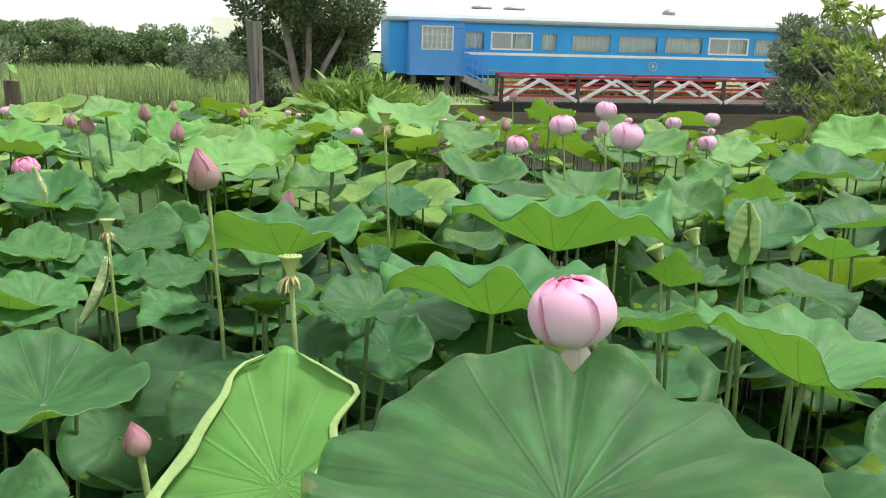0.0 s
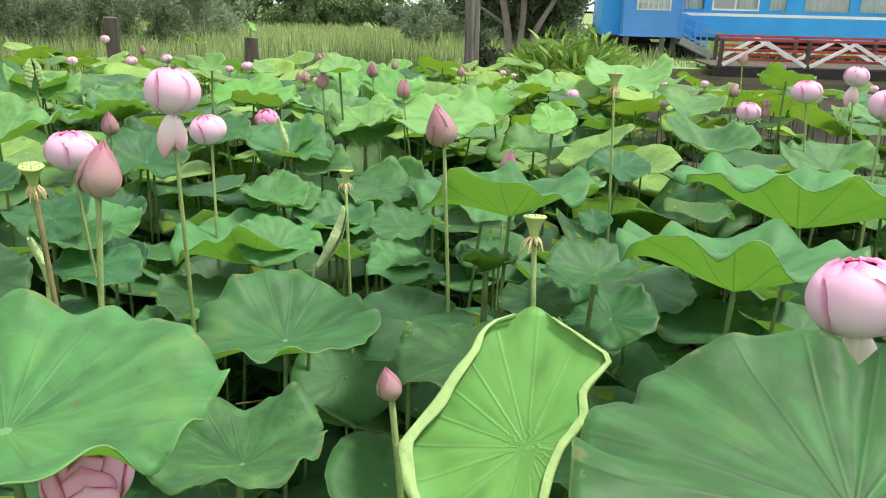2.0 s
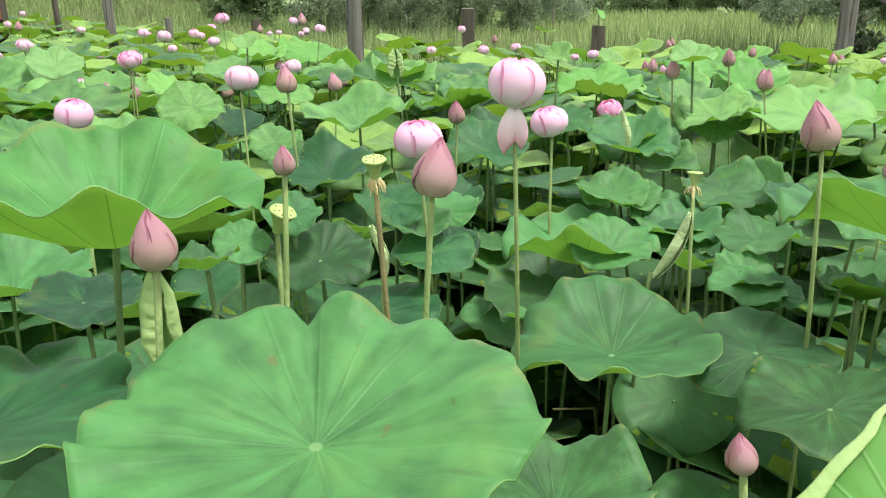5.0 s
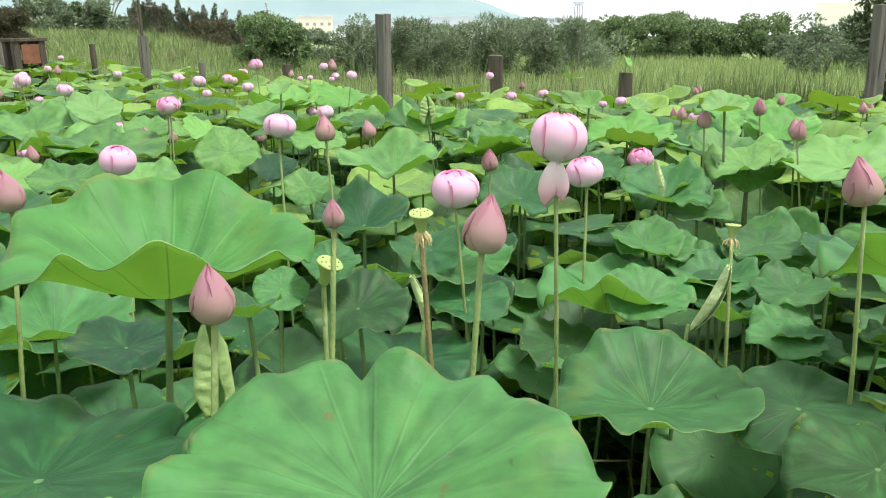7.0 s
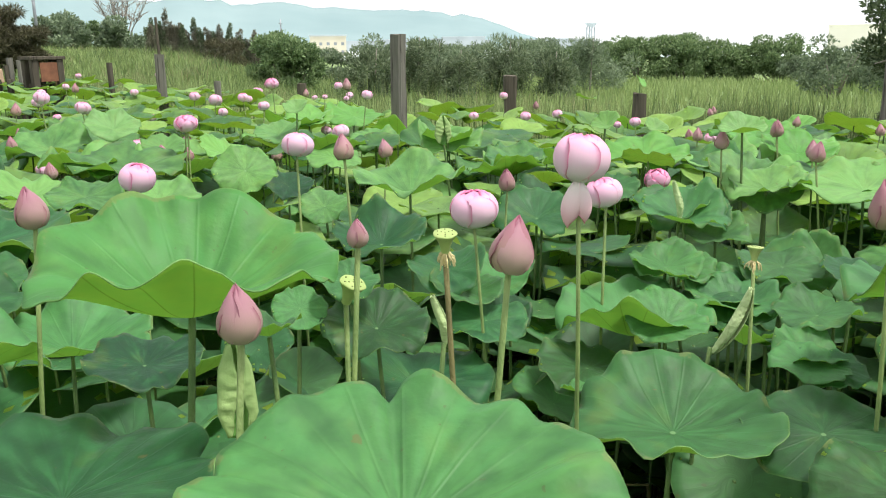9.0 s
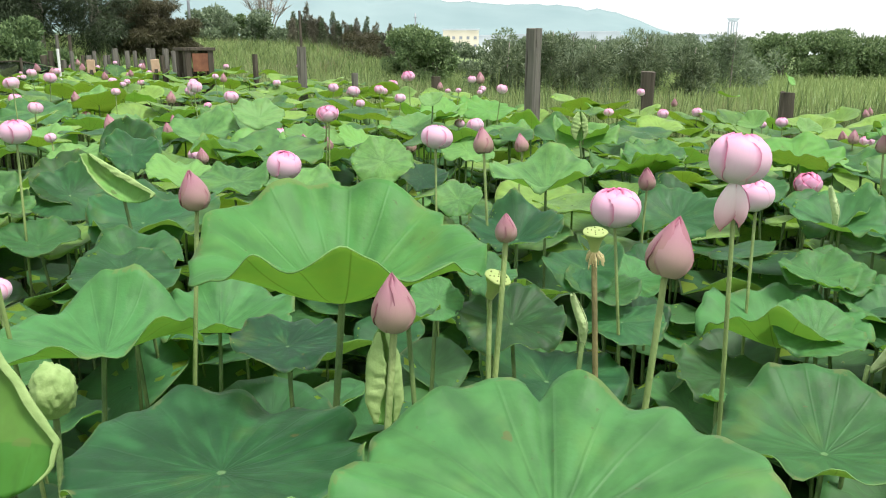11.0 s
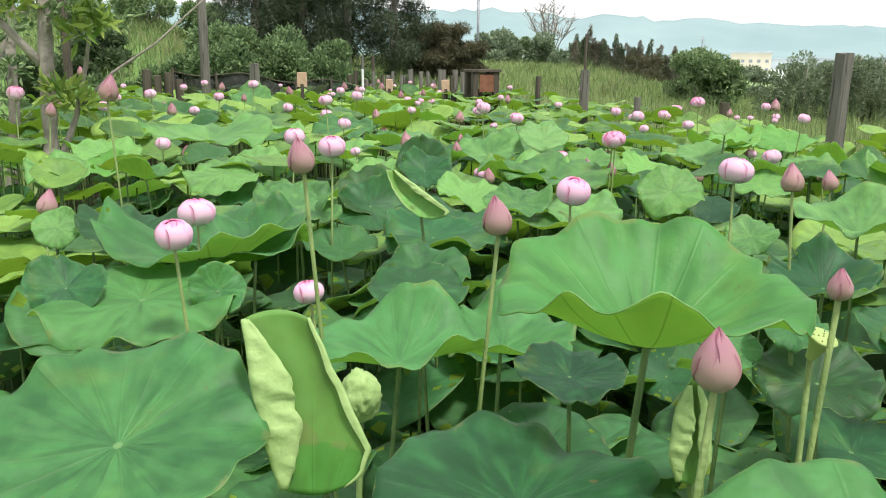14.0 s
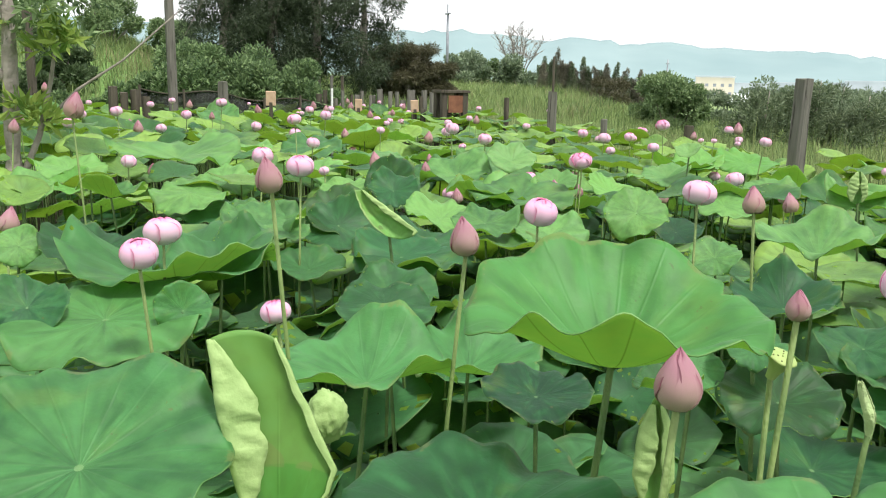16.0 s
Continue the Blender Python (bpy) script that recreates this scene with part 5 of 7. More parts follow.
bud_flower(-2.16, 2.08, 1.34, 0.055)
bud_flower(-2.06, 2.75, 1.17, 0.055)
bud_flower(-0.77, 3.08, 1.07, 0.055)
bud_flower(-2.73, 2.86, 1.22, 0.055)
bud_flower(-1.30, 3.63, 1.23, 0.055)
bud_flower(-3.91, 0.20, 1.11, 0.071)
bud_flower(-1.66, 3.65, 1.25, 0.055)
bud_flower(-4.24, 0.45, 1.52, 0.077)
bud_flower(-4.08, 2.13, 1.10, 0.055)
bud_flower(-1.63, 4.23, 1.25, 0.055)
bud_flower(-1.44, 4.11, 1.18, 0.055)
bud_flower(-4.15, 2.88, 1.09, 0.055)
bud_flower(-4.17, 2.75, 1.11, 0.055)
bud_flower(-1.71, 4.49, 1.22, 0.055)
bud_flower(-4.08, 3.39, 1.04, 0.055)
bud_flower(-4.23, 3.52, 1.02, 0.054)
bud_flower(-5.06, 2.39, 1.13, 0.055)
bud_flower(-5.48, 0.17, 1.37, 0.055)
bud_flower(-5.45, 0.86, 1.12, 0.055)
bud_flower(-2.25, 4.86, 1.13, 0.055)
bud_flower(0.17, 5.25, 1.13, 0.055)
bud_flower(0.34, 5.22, 1.02, 0.055)
bud_flower(-3.27, 4.50, 1.02, 0.048)
bud_flower(1.30, 5.28, 1.02, 0.051)
bud_flower(-2.62, 5.65, 1.04, 0.055)
bud_flower(-1.56, 5.98, 1.10, 0.055)
bud_flower(0.27, 5.96, 1.26, 0.055)
bud_flower(-6.55, 3.08, 1.04, 0.055)
bud_flower(-7.13, 0.14, 1.33, 0.055)
bud_flower(-2.24, 6.62, 1.07, 0.055)
bud_flower(-1.70, 6.91, 1.02, 0.042)
bud_flower(2.59, 6.69, 1.02, 0.049)
bud_flower(0.74, 7.45, 1.10, 0.055)
bud_flower(-0.73, 7.50, 1.06, 0.055)
bud_flower(-3.30, 7.72, 1.02, 0.054)
bud_flower(-4.75, 7.08, 1.07, 0.055)
bud_flower(-3.36, 7.95, 1.02, 0.051)
bud_flower(-19.25, 0.13, 1.42, 0.140)

# leaves and flowers that fill the pond between the ones above
CANOPY = [(-17.0, -0.3), (-3.0, -0.35), (-1.8, -0.1), (-1.45, 0.2), (-1.1, 1.0), (0.0, 1.25), (0.35, 0.9), (1.2, 0.3), (4.6, 0.0), (4.6, 6.9), (2.0, 7.2), (0.6, 7.3), (-0.8, 7.4), (-2.0, 8.3), (-5, 8.1), (-9, 7.4), (-17.0, 7.6)]
rnd = random.Random(11)


def free(x, y, r, gap):
    return all((x - a) ** 2 + (y - b) ** 2 > (gap * (r + c)) ** 2 for a, b, c in taken)


far_leaves, far_uv, far_kind = ([], []), [], []
low, low_uv, low_kind = ([], []), [], []


def loose_leaf(store, uvs, kinds, me, x, y, z, r, az, tip, thick):
    """Adds one small leaf with its stalk to a joined mass."""
    m = Matrix.Translation((x, y, z)) @ Matrix.Rotation(radians(az), 4, "Z") @ Matrix.Rotation(radians(tip), 4, "Y") @ Matrix.Scale(r, 4)
    join_into(store, ([v.co for v in me.vertices], [tuple(p.vertices) for p in me.polygons]), m)
    kinds.extend(p.material_index for p in me.polygons)
    polar = np.zeros((len(me.vertices), 2))
    loops = np.zeros(len(me.loops), int)
    me.loops.foreach_get("vertex_index", loops)
    flat = np.zeros(len(me.loops) * 2)
    me.uv_layers[0].data.foreach_get("uv", flat)
    polar[loops] = flat.reshape(-1, 2)
    uvs.extend(polar.tolist())
    join_into(store, tube([(x, y, WATER - 0.1), (x, y, z)], [thick, thick * 0.8], 5))
    kinds.extend([4] * 7)
    uvs.extend([(0, 0.5)] * 10)


SMALL = [blade_mesh("blade", s + 130, (0.12, 0.3, 0.2, 0.4)[s % 4], 0.1, 2 + s % 3, rings=4, segs=22, frill=0.4, rough=0.5) for s in range(10)]
LOW = [blade_mesh("blade", s + 160, 0.16, 0.14, 2 + s % 3, rings=3, segs=16) for s in range(6)]
tries = 0
while tries < 11000:
    tries += 1
    x, y = rnd.uniform(-17, 4.6), rnd.uniform(-0.4, 8.4)
    far = math.hypot(x + 0.4, y - 0.4)
    r = rnd.uniform(0.13, 0.215) if far < 7 else rnd.uniform(0.16, 0.24)
    if not in_outline(x, y, CANOPY) or far < 1.25 or not free(x, y, r, 0.55 if far < 4.5 else 0.6):
        continue
    z = rnd.uniform(0.62, 0.88) if far < 3.0 else rnd.uniform(0.72, 0.98) if far < 4.5 else rnd.uniform(0.84, 1.12)
    # the leaves stand lower towards the posts
    z -= 0.15 * min(1.0, max(0.0, (x + 13) / 4)) * min(1.0, max(0.0, (y - 3.0) / 3.2)) * (1.0 if x < -2 else 0.5)
    az = rnd.uniform(0, 360)
    if LEAVES < 310 and far < 8.5:
        pick = rnd.random()
        if pick < 0.36:
            flat_leaf(x, y, z, r, az, rnd.uniform(0, 34), rnd.uniform(-12, 12), rnd.randrange(2, 13))
        elif pick < 0.6:
            wavy_leaf(x, y, z, r, az, rnd.uniform(0, 12), rnd.uniform(-8, 8), rnd.randrange(12))
        elif pick < 0.94 or far < 3.5:
            bowl_leaf(x, y, z - 0.03, r, az, rnd.uniform(0, 12), rnd.uniform(-8, 8), rnd.randrange(12))
        else:
            young_leaf(x, y, z + 0.05, r * 0.8, az, rnd.uniform(8, 30), rnd.uniform(-8, 8), rnd.randrange(4))
    else:
        taken.append((x, y, r))
        me = SMALL[rnd.randrange(10)]
        # close leaves join the undergrowth, whose green has shade put into it
        if far < 3.2:
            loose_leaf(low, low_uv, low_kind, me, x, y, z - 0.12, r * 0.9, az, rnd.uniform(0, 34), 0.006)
        else:
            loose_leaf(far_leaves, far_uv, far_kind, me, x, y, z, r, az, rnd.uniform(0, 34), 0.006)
tagged(mesh_object("lotus_canopy", far_leaves[0], far_leaves[1], [TOP_FAR_LIT, UNDER, UNDER_PALE, EDGE, STALK], uv=far_uv, face_mats=far_kind, smooth=True), "distant mass of green lotus leaves across the pond", "lotus leaves", kind="stuff")

# small flowers far down the pond
for _ in range(60):
    x, y = rnd.uniform(-15.5, -4.5), rnd.uniform(0.6, 7.0)
    (globe_flower if rnd.random() < 0.7 else bud_flower)(x, y, rnd.uniform(1.08, 1.3), rnd.uniform(0.07, 0.1) if rnd.random() < 0.7 else 0.06)

# low leaves near the water that close the gaps
for _ in range(2600):
    x, y = rnd.uniform(-7, 4.4), rnd.uniform(-0.3, 6.5)
    near = math.hypot(x + 0.45, y - 0.42)
    if in_outline(x, y, CANOPY) or (0.4 < near < 1.5 and y > 0.35 and x < 0.0):
        z, r = rnd.uniform(0.1, 0.3 if near < 1.6 else 0.64 if near < 2.6 else 0.78), rnd.uniform(0.14, 0.24)
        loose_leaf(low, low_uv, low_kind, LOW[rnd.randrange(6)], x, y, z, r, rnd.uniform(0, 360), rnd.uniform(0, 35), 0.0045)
tagged(mesh_object("lotus_undergrowth", low[0], low[1], [TOP_LOW_SHADED, UNDER, UNDER_PALE, EDGE, STALK], uv=low_uv, face_mats=low_kind, smooth=True), "shaded low lotus leaves and stalks above the water", "lotus leaves", kind="stuff")

# dead stalks and broken leaf stems standing or lying among the living ones
dead = ([], [])
for _ in range(200):
    x, y = rnd.uniform(-4.2, 1.6), rnd.uniform(0.6, 4.4)
    if not in_outline(x, y, CANOPY):
        continue
    h, lean, a = rnd.uniform(0.35, 1.2), rnd.uniform(0.05, 0.5), rnd.uniform(0, 6.28)
    p = Vector((x, y, WATER - 0.1))
    q = p + Vector((math.cos(a) * lean * 0.5, math.sin(a) * lean * 0.5, h))
    e = q + Vector((math.cos(a) * rnd.uniform(0.05, 0.25), math.sin(a) * rnd.uniform(0.05, 0.25), rnd.uniform(-0.25, 0.1)))
    join_into(dead, tube([p, p.lerp(q, 0.5), q, e], [0.005, 0.0048, 0.0042, 0.003], 5))
tagged(mesh_object("dead_stalks", dead[0], dead[1], DRY_STALK, smooth=True), "brown dead lotus stalks among the leaves", "dead stalks", kind="stuff")

# ---- plants round the pond ----
def sheet_from_arrays(name, verts, faces, mat, parent=None):
    me = bpy.data.meshes.new(name)
    me.from_pydata(verts.tolist(), [], faces)
    me.materials.append(mat)
    ob = new(name, me)
    if parent:
        ob.parent = parent
    return ob


def grass(name, spots, low, high, width, mat, label, seed, lean=0.35, lift=0.0):
    """Loose bent blades, each its own island. spots: n x 2 places of their feet."""
    g = np.random.default_rng(seed)
    n = len(spots)
    h = g.uniform(low, high, n)
    a, b = g.uniform(0, 6.283, n), g.uniform(0, 6.283, n)
    tip = np.stack([np.cos(a), np.sin(a)], 1) * (h * g.uniform(0.05, lean, n))[:, None]
    side = np.stack([np.cos(b), np.sin(b)], 1) * (width * g.uniform(0.6, 1.3, n))[:, None]
    v = np.zeros((n, 5, 3))
    v[:, 0, :2], v[:, 1, :2] = spots - side, spots + side
    v[:, 2, :2], v[:, 3, :2] = spots + tip * 0.3 + side * 0.8, spots + tip * 0.3 - side * 0.8
    v[:, 4, :2] = spots + tip
    foot = np.array([GROUND + lift + rise(x, y) for x, y in spots])
    v[:, 0:2, 2] = foot[:, None] - 0.03
    v[:, 2:4, 2] = (foot + h * 0.55)[:, None]
    v[:, 4, 2] = foot + h * g.uniform(0.85, 1.0, n)
    faces = []
    for k in range(n):
        o = 5 * k
        faces.append((o, o + 1, o + 2, o + 3))
        faces.append((o + 3, o + 2, o + 4))
    return tagged(sheet_from_arrays(name, v.reshape(-1, 3), faces, mat), label, "grass", kind="stuff")


def spots_in(outline, n, seed):
    g = np.random.default_rng(seed)
    xs, ys = [p[0] for p in outline], [p[1] for p in outline]
    out = []
    while len(out) < n:
        p = g.uniform((min(xs), min(ys)), (max(xs), max(ys)))
        if in_outline(p[0], p[1], outline):
            out.append(p)
    return np.array(out)


def foliage(name, clumps, per, length, width, mat, parent, seed, droop=0.0, up=0.4, shell=0.45):
    """A crown of small kite-shaped leaves in uneven clumps. clumps: centre and radii."""
    g = np.random.default_rng(seed)
    verts, faces = [], []
    for c, r in clumps:
        d = g.normal(size=(per, 3))
        d /= np.linalg.norm(d, axis=1)[:, None]
        p = np.array(c) + d * np.array(r) * (g.uniform(shell, 1.08, (per, 1)) ** 0.7)
        axis = d * 0.8 + g.normal(size=(per, 3)) * 0.7 + np.array([0, 0, up - droop * 2.0])
        axis /= np.linalg.norm(axis, axis=1)[:, None]
        across = np.cross(axis, g.normal(size=(per, 3)))
        across /= np.linalg.norm(across, axis=1)[:, None]
        l = length * g.uniform(0.6, 1.25, (per, 1))
        w = width * g.uniform(0.7, 1.2, (per, 1))
        bend = np.cross(axis, across) * l * 0.12
        quad = np.stack([p, p + axis * l * 0.5 + across * w * 0.5 + bend, p + axis * l, p + axis * l * 0.5 - across * w * 0.5 + bend], 1)
        o = len(verts) * 4
        verts.extend(quad)
        faces.extend((4 * k + o, 4 * k + o + 1, 4 * k + o + 2, 4 * k + o + 3) for k in range(per))
    return sheet_from_arrays(name, np.array(verts).reshape(-1, 3), faces, mat, parent)


BUSH_GREEN = per_leaf("bush_leaves", (0.08, 0.14, 0.057), (0.28, 0.38, 0.175))
TREE_LEAF = per_leaf("tree_leaves", (0.045, 0.08, 0.034), (0.18, 0.235, 0.11))
BUSH_LIGHT = per_leaf("light_leaves", (0.12, 0.22, 0.04), (0.37, 0.46, 0.11), 0.4)
DARK_LEAF = per_leaf("dark_leaves", (0.045, 0.08, 0.035), (0.13, 0.19, 0.085))
NEEDLES = per_leaf("casuarina_needles", (0.03, 0.047, 0.026), (0.095, 0.13, 0.07))
CYPRESS = per_leaf("cypress_leaves", (0.12, 0.125, 0.09), (0.29, 0.27, 0.2))
SHRUB = per_leaf("shrub_leaves", (0.055, 0.105, 0.042), (0.22, 0.32, 0.135))
DRY_WEED = per_leaf("dry_weeds", (0.16, 0.165, 0.075), (0.36, 0.33, 0.18))
RED_BROWN = per_leaf("brown_leaves", (0.06, 0.062, 0.035), (0.14, 0.13, 0.07))
BLADE = per_leaf("shell_ginger_leaves", (0.09, 0.2, 0.03), (0.3, 0.45, 0.09))
# paled leaf green: distance haze is mixed into the colour itself
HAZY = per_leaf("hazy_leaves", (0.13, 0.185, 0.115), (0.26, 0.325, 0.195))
SCRUB = per_leaf("pine_scrub", (0.07, 0.105, 0.055), (0.2, 0.25, 0.14))


def clumps_of(seed, n, w, d, h, low=0.25):
    """Clumps for a rounded crown of width w, depth d and height h, standing on z = 0."""
    r = random.Random(seed)
    out = []
    for k in range(n):
        a, q = r.uniform(0, 6.28), math.sqrt(r.random())
        z = r.uniform(low, 0.85) * h
        fall = math.sqrt(max(0.05, 1 - (z / h) ** 2 * 0.75))
        s = r.uniform(0.09, 0.22)
        z += (0.12 * h if r.random() < 0.15 else 0)
        out.append(((math.cos(a) * q * w * 0.42 * fall, math.sin(a) * q * d * 0.42 * fall, z), (s * min(w, h * 1.4), s * min(d, h * 1.4), s * h * 0.9)))
    return out


def bush(x, y, w, h, seed, mat, leaf=0.16, per=170, n=26, base=GROUND, label="dense green leafy bush at the meadow's edge"):
    thing = empty("bush", (x, y, base + rise(x, y)))
    cl = clumps_of(seed, n, w, w * 0.7, h, 0.12)
    foliage("crown", cl, per, leaf, leaf * 0.5, mat, thing, seed)
    store = ([], [])
    for c, r in cl[:7]:
        join_into(store, tube([(c[0] * 0.1, c[1] * 0.1, -0.05), (c[0] * 0.5, c[1] * 0.5, c[2] * 0.5), c], [0.05, 0.035, 0.01], 5))
    mesh_object("trunk", store[0], store[1], BARK, thing, smooth=True)
    return tagged(thing, label, "bush", "bushes beyond the meadow")


def tree(name, x, y, stems, clumps, per, leaf, mat, seed, label, width=0.5, bark=None, base=GROUND, droop=0.0, group=""):
    """stems: lists of points with radii at both ends; clumps: the crown."""
    thing = empty(name, (x, y, base + rise(x, y)))
    store = ([], [])
    for pts, r0, r1 in stems:
        k = len(pts)
        fine = []
        for a, b in zip(pts[:-1], pts[1:]):
            for s in range(3):
                fine.append(Vector(a).lerp(Vector(b), s / 3) + Vector((math.sin(s * 2.0 + seed), math.cos(s * 3.0 + seed), 0)) * r0 * 0.15)
        fine.append(Vector(pts[-1]))
        join_into(store, tube(fine, [r0 + (r1 - r0) * q / (len(fine) - 1) for q in range(len(fine))], 8))
    mesh_object("trunk", store[0], store[1], bark or BARK, thing, smooth=True)
    if clumps:
        foliage("crown", clumps, per, leaf, leaf * width, mat, thing, seed, droop)
    return tagged(thing, label, "tree", group)


# meadow: tall rough grass by the pond, shorter turf beyond
NEAR_MEADOW = [(-16, 8.7), (-5, 9.1), (-3.1, 9.4), (-3.6, 16), (-12, 18), (-24, 14), (-19, 8.0)]
grass("tall_grass", spots_in(NEAR_MEADOW, 52000, 1), 0.4, 1.0, 0.005, GRASS, "tall rough green meadow grass beyond the pond posts", 1, 0.6)
grass("reeds", spots_in(NEAR_MEADOW, 2000, 2), 1.0, 1.65, 0.008, REED, "scattered dark reeds standing in the meadow", 2, 0.2)
REED_BED = [(-5.6, 9.3), (-3.0, 9.5), (-2.6, 12.5), (-5.2, 14.5)]
grass("reed_bed", spots_in(REED_BED, 2600, 12), 0.9, 1.5, 0.009, REED, "dense dark green reeds at the meadow's corner", 12, 0.2)
FAR_MEADOW = [(-24, 12), (-12, 17), (-1.5, 16), (-1.7, 24.8), (6, 45), (-32, 45), (-46, 26), (-34, 8)]
grass("meadow_turf", spots_in(FAR_MEADOW, 32000, 3), 0.18, 0.6, 0.022, GRASS, "green meadow turf reaching back to the bushes", 3)
BANK_EDGE = [(-18.5, 4.5), (-17.6, 8.6), (-5, 9.2), (-5, 9.6), (-20, 11)]
grass("bank_weeds", spots_in(BANK_EDGE, 3500, 4), 0.7, 1.5, 0.012, GRASS, "rank green weeds along the pond's far bank", 4)
LAWN = [(-2, 26.6), (30, 32.1), (34, 44), (-2, 40)]
grass("lawn", spots_in(LAWN, 9000, 5), 0.08, 0.22, 0.02, GRASS, "short green lawn round the parked railway coach", 5)
NEAR_BANK = [(-17.0, -2.6), (-1.2, -1.2), (-1.25, -0.16), (-2.2, -0.58), (-17.0, -0.62)]
grass("near_bank_weeds", spots_in(NEAR_BANK, 5000, 6), 0.15, 0.45, 0.01, GRASS, "green weeds on the near bank of the pond", 6)
BANK_TOP = [(-0.8, -3.2), (3.8, -3.6), (3.8, -1.0), (1.2, -0.35), (-0.8, -0.3)]
grass("bank_grass", spots_in(BANK_TOP, 7000, 8), 0.06, 0.2, 0.006, GRASS, "short grass on the bank at the pond's edge", 8, 0.6, 0.44)
# grassy rise at the back
bm = bmesh.new()
cols, rows_ = 60, 20
grid = []
for i in range(cols):
    a = radians(44 + 82 * i / (cols - 1))
    line = []
    for j in range(rows_):
        d = 18 + 58 * j / (rows_ - 1)
        x, y = -math.sin(a) * d, math.cos(a) * d
        line.append(bm.verts.new((x, y, GROUND - 0.02 + rise(x, y) + 0.12 * noise.noise((x * 0.4, y * 0.4, 0)) * min(1, rise(x, y)))))
    grid.append(line)
for i in range(cols - 1):
    for j in range(rows_ - 1):
        bm.faces.new((grid[i][j], grid[i][j + 1], grid[i + 1][j + 1], grid[i + 1][j]))
RISE = simple("rough_pasture", (0.07, 0.15, 0.03), (0.16, 0.28, 0.07), 2.5, 0.9, 0.8, dist=0.2)
tagged(part("grass_rise", bm, RISE, smooth=True), "low grassy rise behind the pond", "ground", kind="structure")

SLOPE = [(-14.5, 14.5), (-32, 32), (-52, 30), (-60, 2), (-40, -8), (-20, 1), (-18, 8)]
grass("slope_grass", spots_in(SLOPE, 44000, 7), 0.2, 0.62, 0.015, SLOPE_GRASS, "rough green grass on the slope behind the pond", 7, 0.8)

# rank weeds in clumps on the slope and in the meadow, green and dry
def clump_spots(outline, n, per, spread, seed):
    g = np.random.default_rng(seed)
    return np.concatenate([c + g.normal(size=(per, 2)) * spread * g.uniform(0.5, 1.3) for c in spots_in(outline, n, seed)])


grass("weed_clumps", clump_spots(SLOPE, 90, 50, 0.45, 71), 0.5, 1.0, 0.016, REED, "clumps of rank dark green weeds on the slope", 71, 0.7)
grass("dry_weeds", clump_spots(SLOPE, 60, 45, 0.6, 72), 0.4, 0.9, 0.012, DRY_WEED, "dry brownish weeds among the grass on the slope", 72, 0.6)
grass("meadow_weeds", clump_spots(NEAR_MEADOW, 46, 40, 0.35, 73), 0.5, 1.15, 0.009, DRY_WEED, "dry pale weeds standing in the meadow grass", 73, 0.5)

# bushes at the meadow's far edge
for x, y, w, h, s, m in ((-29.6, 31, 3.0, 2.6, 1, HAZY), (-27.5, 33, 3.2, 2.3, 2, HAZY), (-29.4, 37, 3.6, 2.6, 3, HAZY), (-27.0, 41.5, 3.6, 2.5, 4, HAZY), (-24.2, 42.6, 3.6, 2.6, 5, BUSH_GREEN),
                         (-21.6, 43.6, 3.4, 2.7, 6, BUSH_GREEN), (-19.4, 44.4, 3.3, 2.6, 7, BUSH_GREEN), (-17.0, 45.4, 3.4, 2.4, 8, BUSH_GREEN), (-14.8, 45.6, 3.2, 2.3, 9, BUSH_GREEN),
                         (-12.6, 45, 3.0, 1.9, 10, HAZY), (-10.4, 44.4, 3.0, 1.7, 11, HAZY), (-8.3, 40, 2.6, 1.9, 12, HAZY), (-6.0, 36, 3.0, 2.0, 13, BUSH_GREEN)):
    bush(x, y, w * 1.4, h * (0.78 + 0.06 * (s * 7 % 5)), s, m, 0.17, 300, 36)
bush(-26.2, 22.0, 3.7, 2.35, 21, BUSH_GREEN, 0.15, 420, 36, label="round dark green broad-leaved bush in the meadow")
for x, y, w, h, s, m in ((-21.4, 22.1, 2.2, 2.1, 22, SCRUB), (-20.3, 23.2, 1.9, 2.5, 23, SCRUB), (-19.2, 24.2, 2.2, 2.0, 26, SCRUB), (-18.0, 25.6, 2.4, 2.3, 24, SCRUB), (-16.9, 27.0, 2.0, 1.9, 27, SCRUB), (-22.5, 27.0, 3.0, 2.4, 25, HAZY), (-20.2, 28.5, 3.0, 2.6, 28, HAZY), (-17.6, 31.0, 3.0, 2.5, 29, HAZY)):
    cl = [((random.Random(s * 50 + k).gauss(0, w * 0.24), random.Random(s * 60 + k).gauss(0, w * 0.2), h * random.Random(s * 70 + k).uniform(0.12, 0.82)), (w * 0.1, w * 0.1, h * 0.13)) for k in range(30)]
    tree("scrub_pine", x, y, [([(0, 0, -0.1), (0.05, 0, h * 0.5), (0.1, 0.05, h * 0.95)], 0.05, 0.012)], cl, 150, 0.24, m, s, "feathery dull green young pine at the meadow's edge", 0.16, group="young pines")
for x, y, w, h, s in ((-22.6, 1.9, 2.6, 1.4, 31), (-22.2, 3.5, 2.9, 2.75, 32), (-22.0, 4.6, 2.7, 2.7, 36), (-21.8, 5.8, 2.5, 2.2, 33), (-24.0, -0.6, 3.4, 1.4, 34), (-22.6, 0.4, 2.4, 1.1, 35), (-22.0, 2.7, 2.4, 2.0, 41), (-21.6, 4.1, 2.2, 2.0, 42), (-21.5, 5.2, 2.2, 2.1, 43), (-21.4, 6.7, 2.0, 1.5, 44)):
    bush(x, y, w * 1.1, h - 0.1, s, DARK_LEAF if s == 34 else SHRUB, 0.125, 620, 26, label="broad dark green shrub behind the net fence")
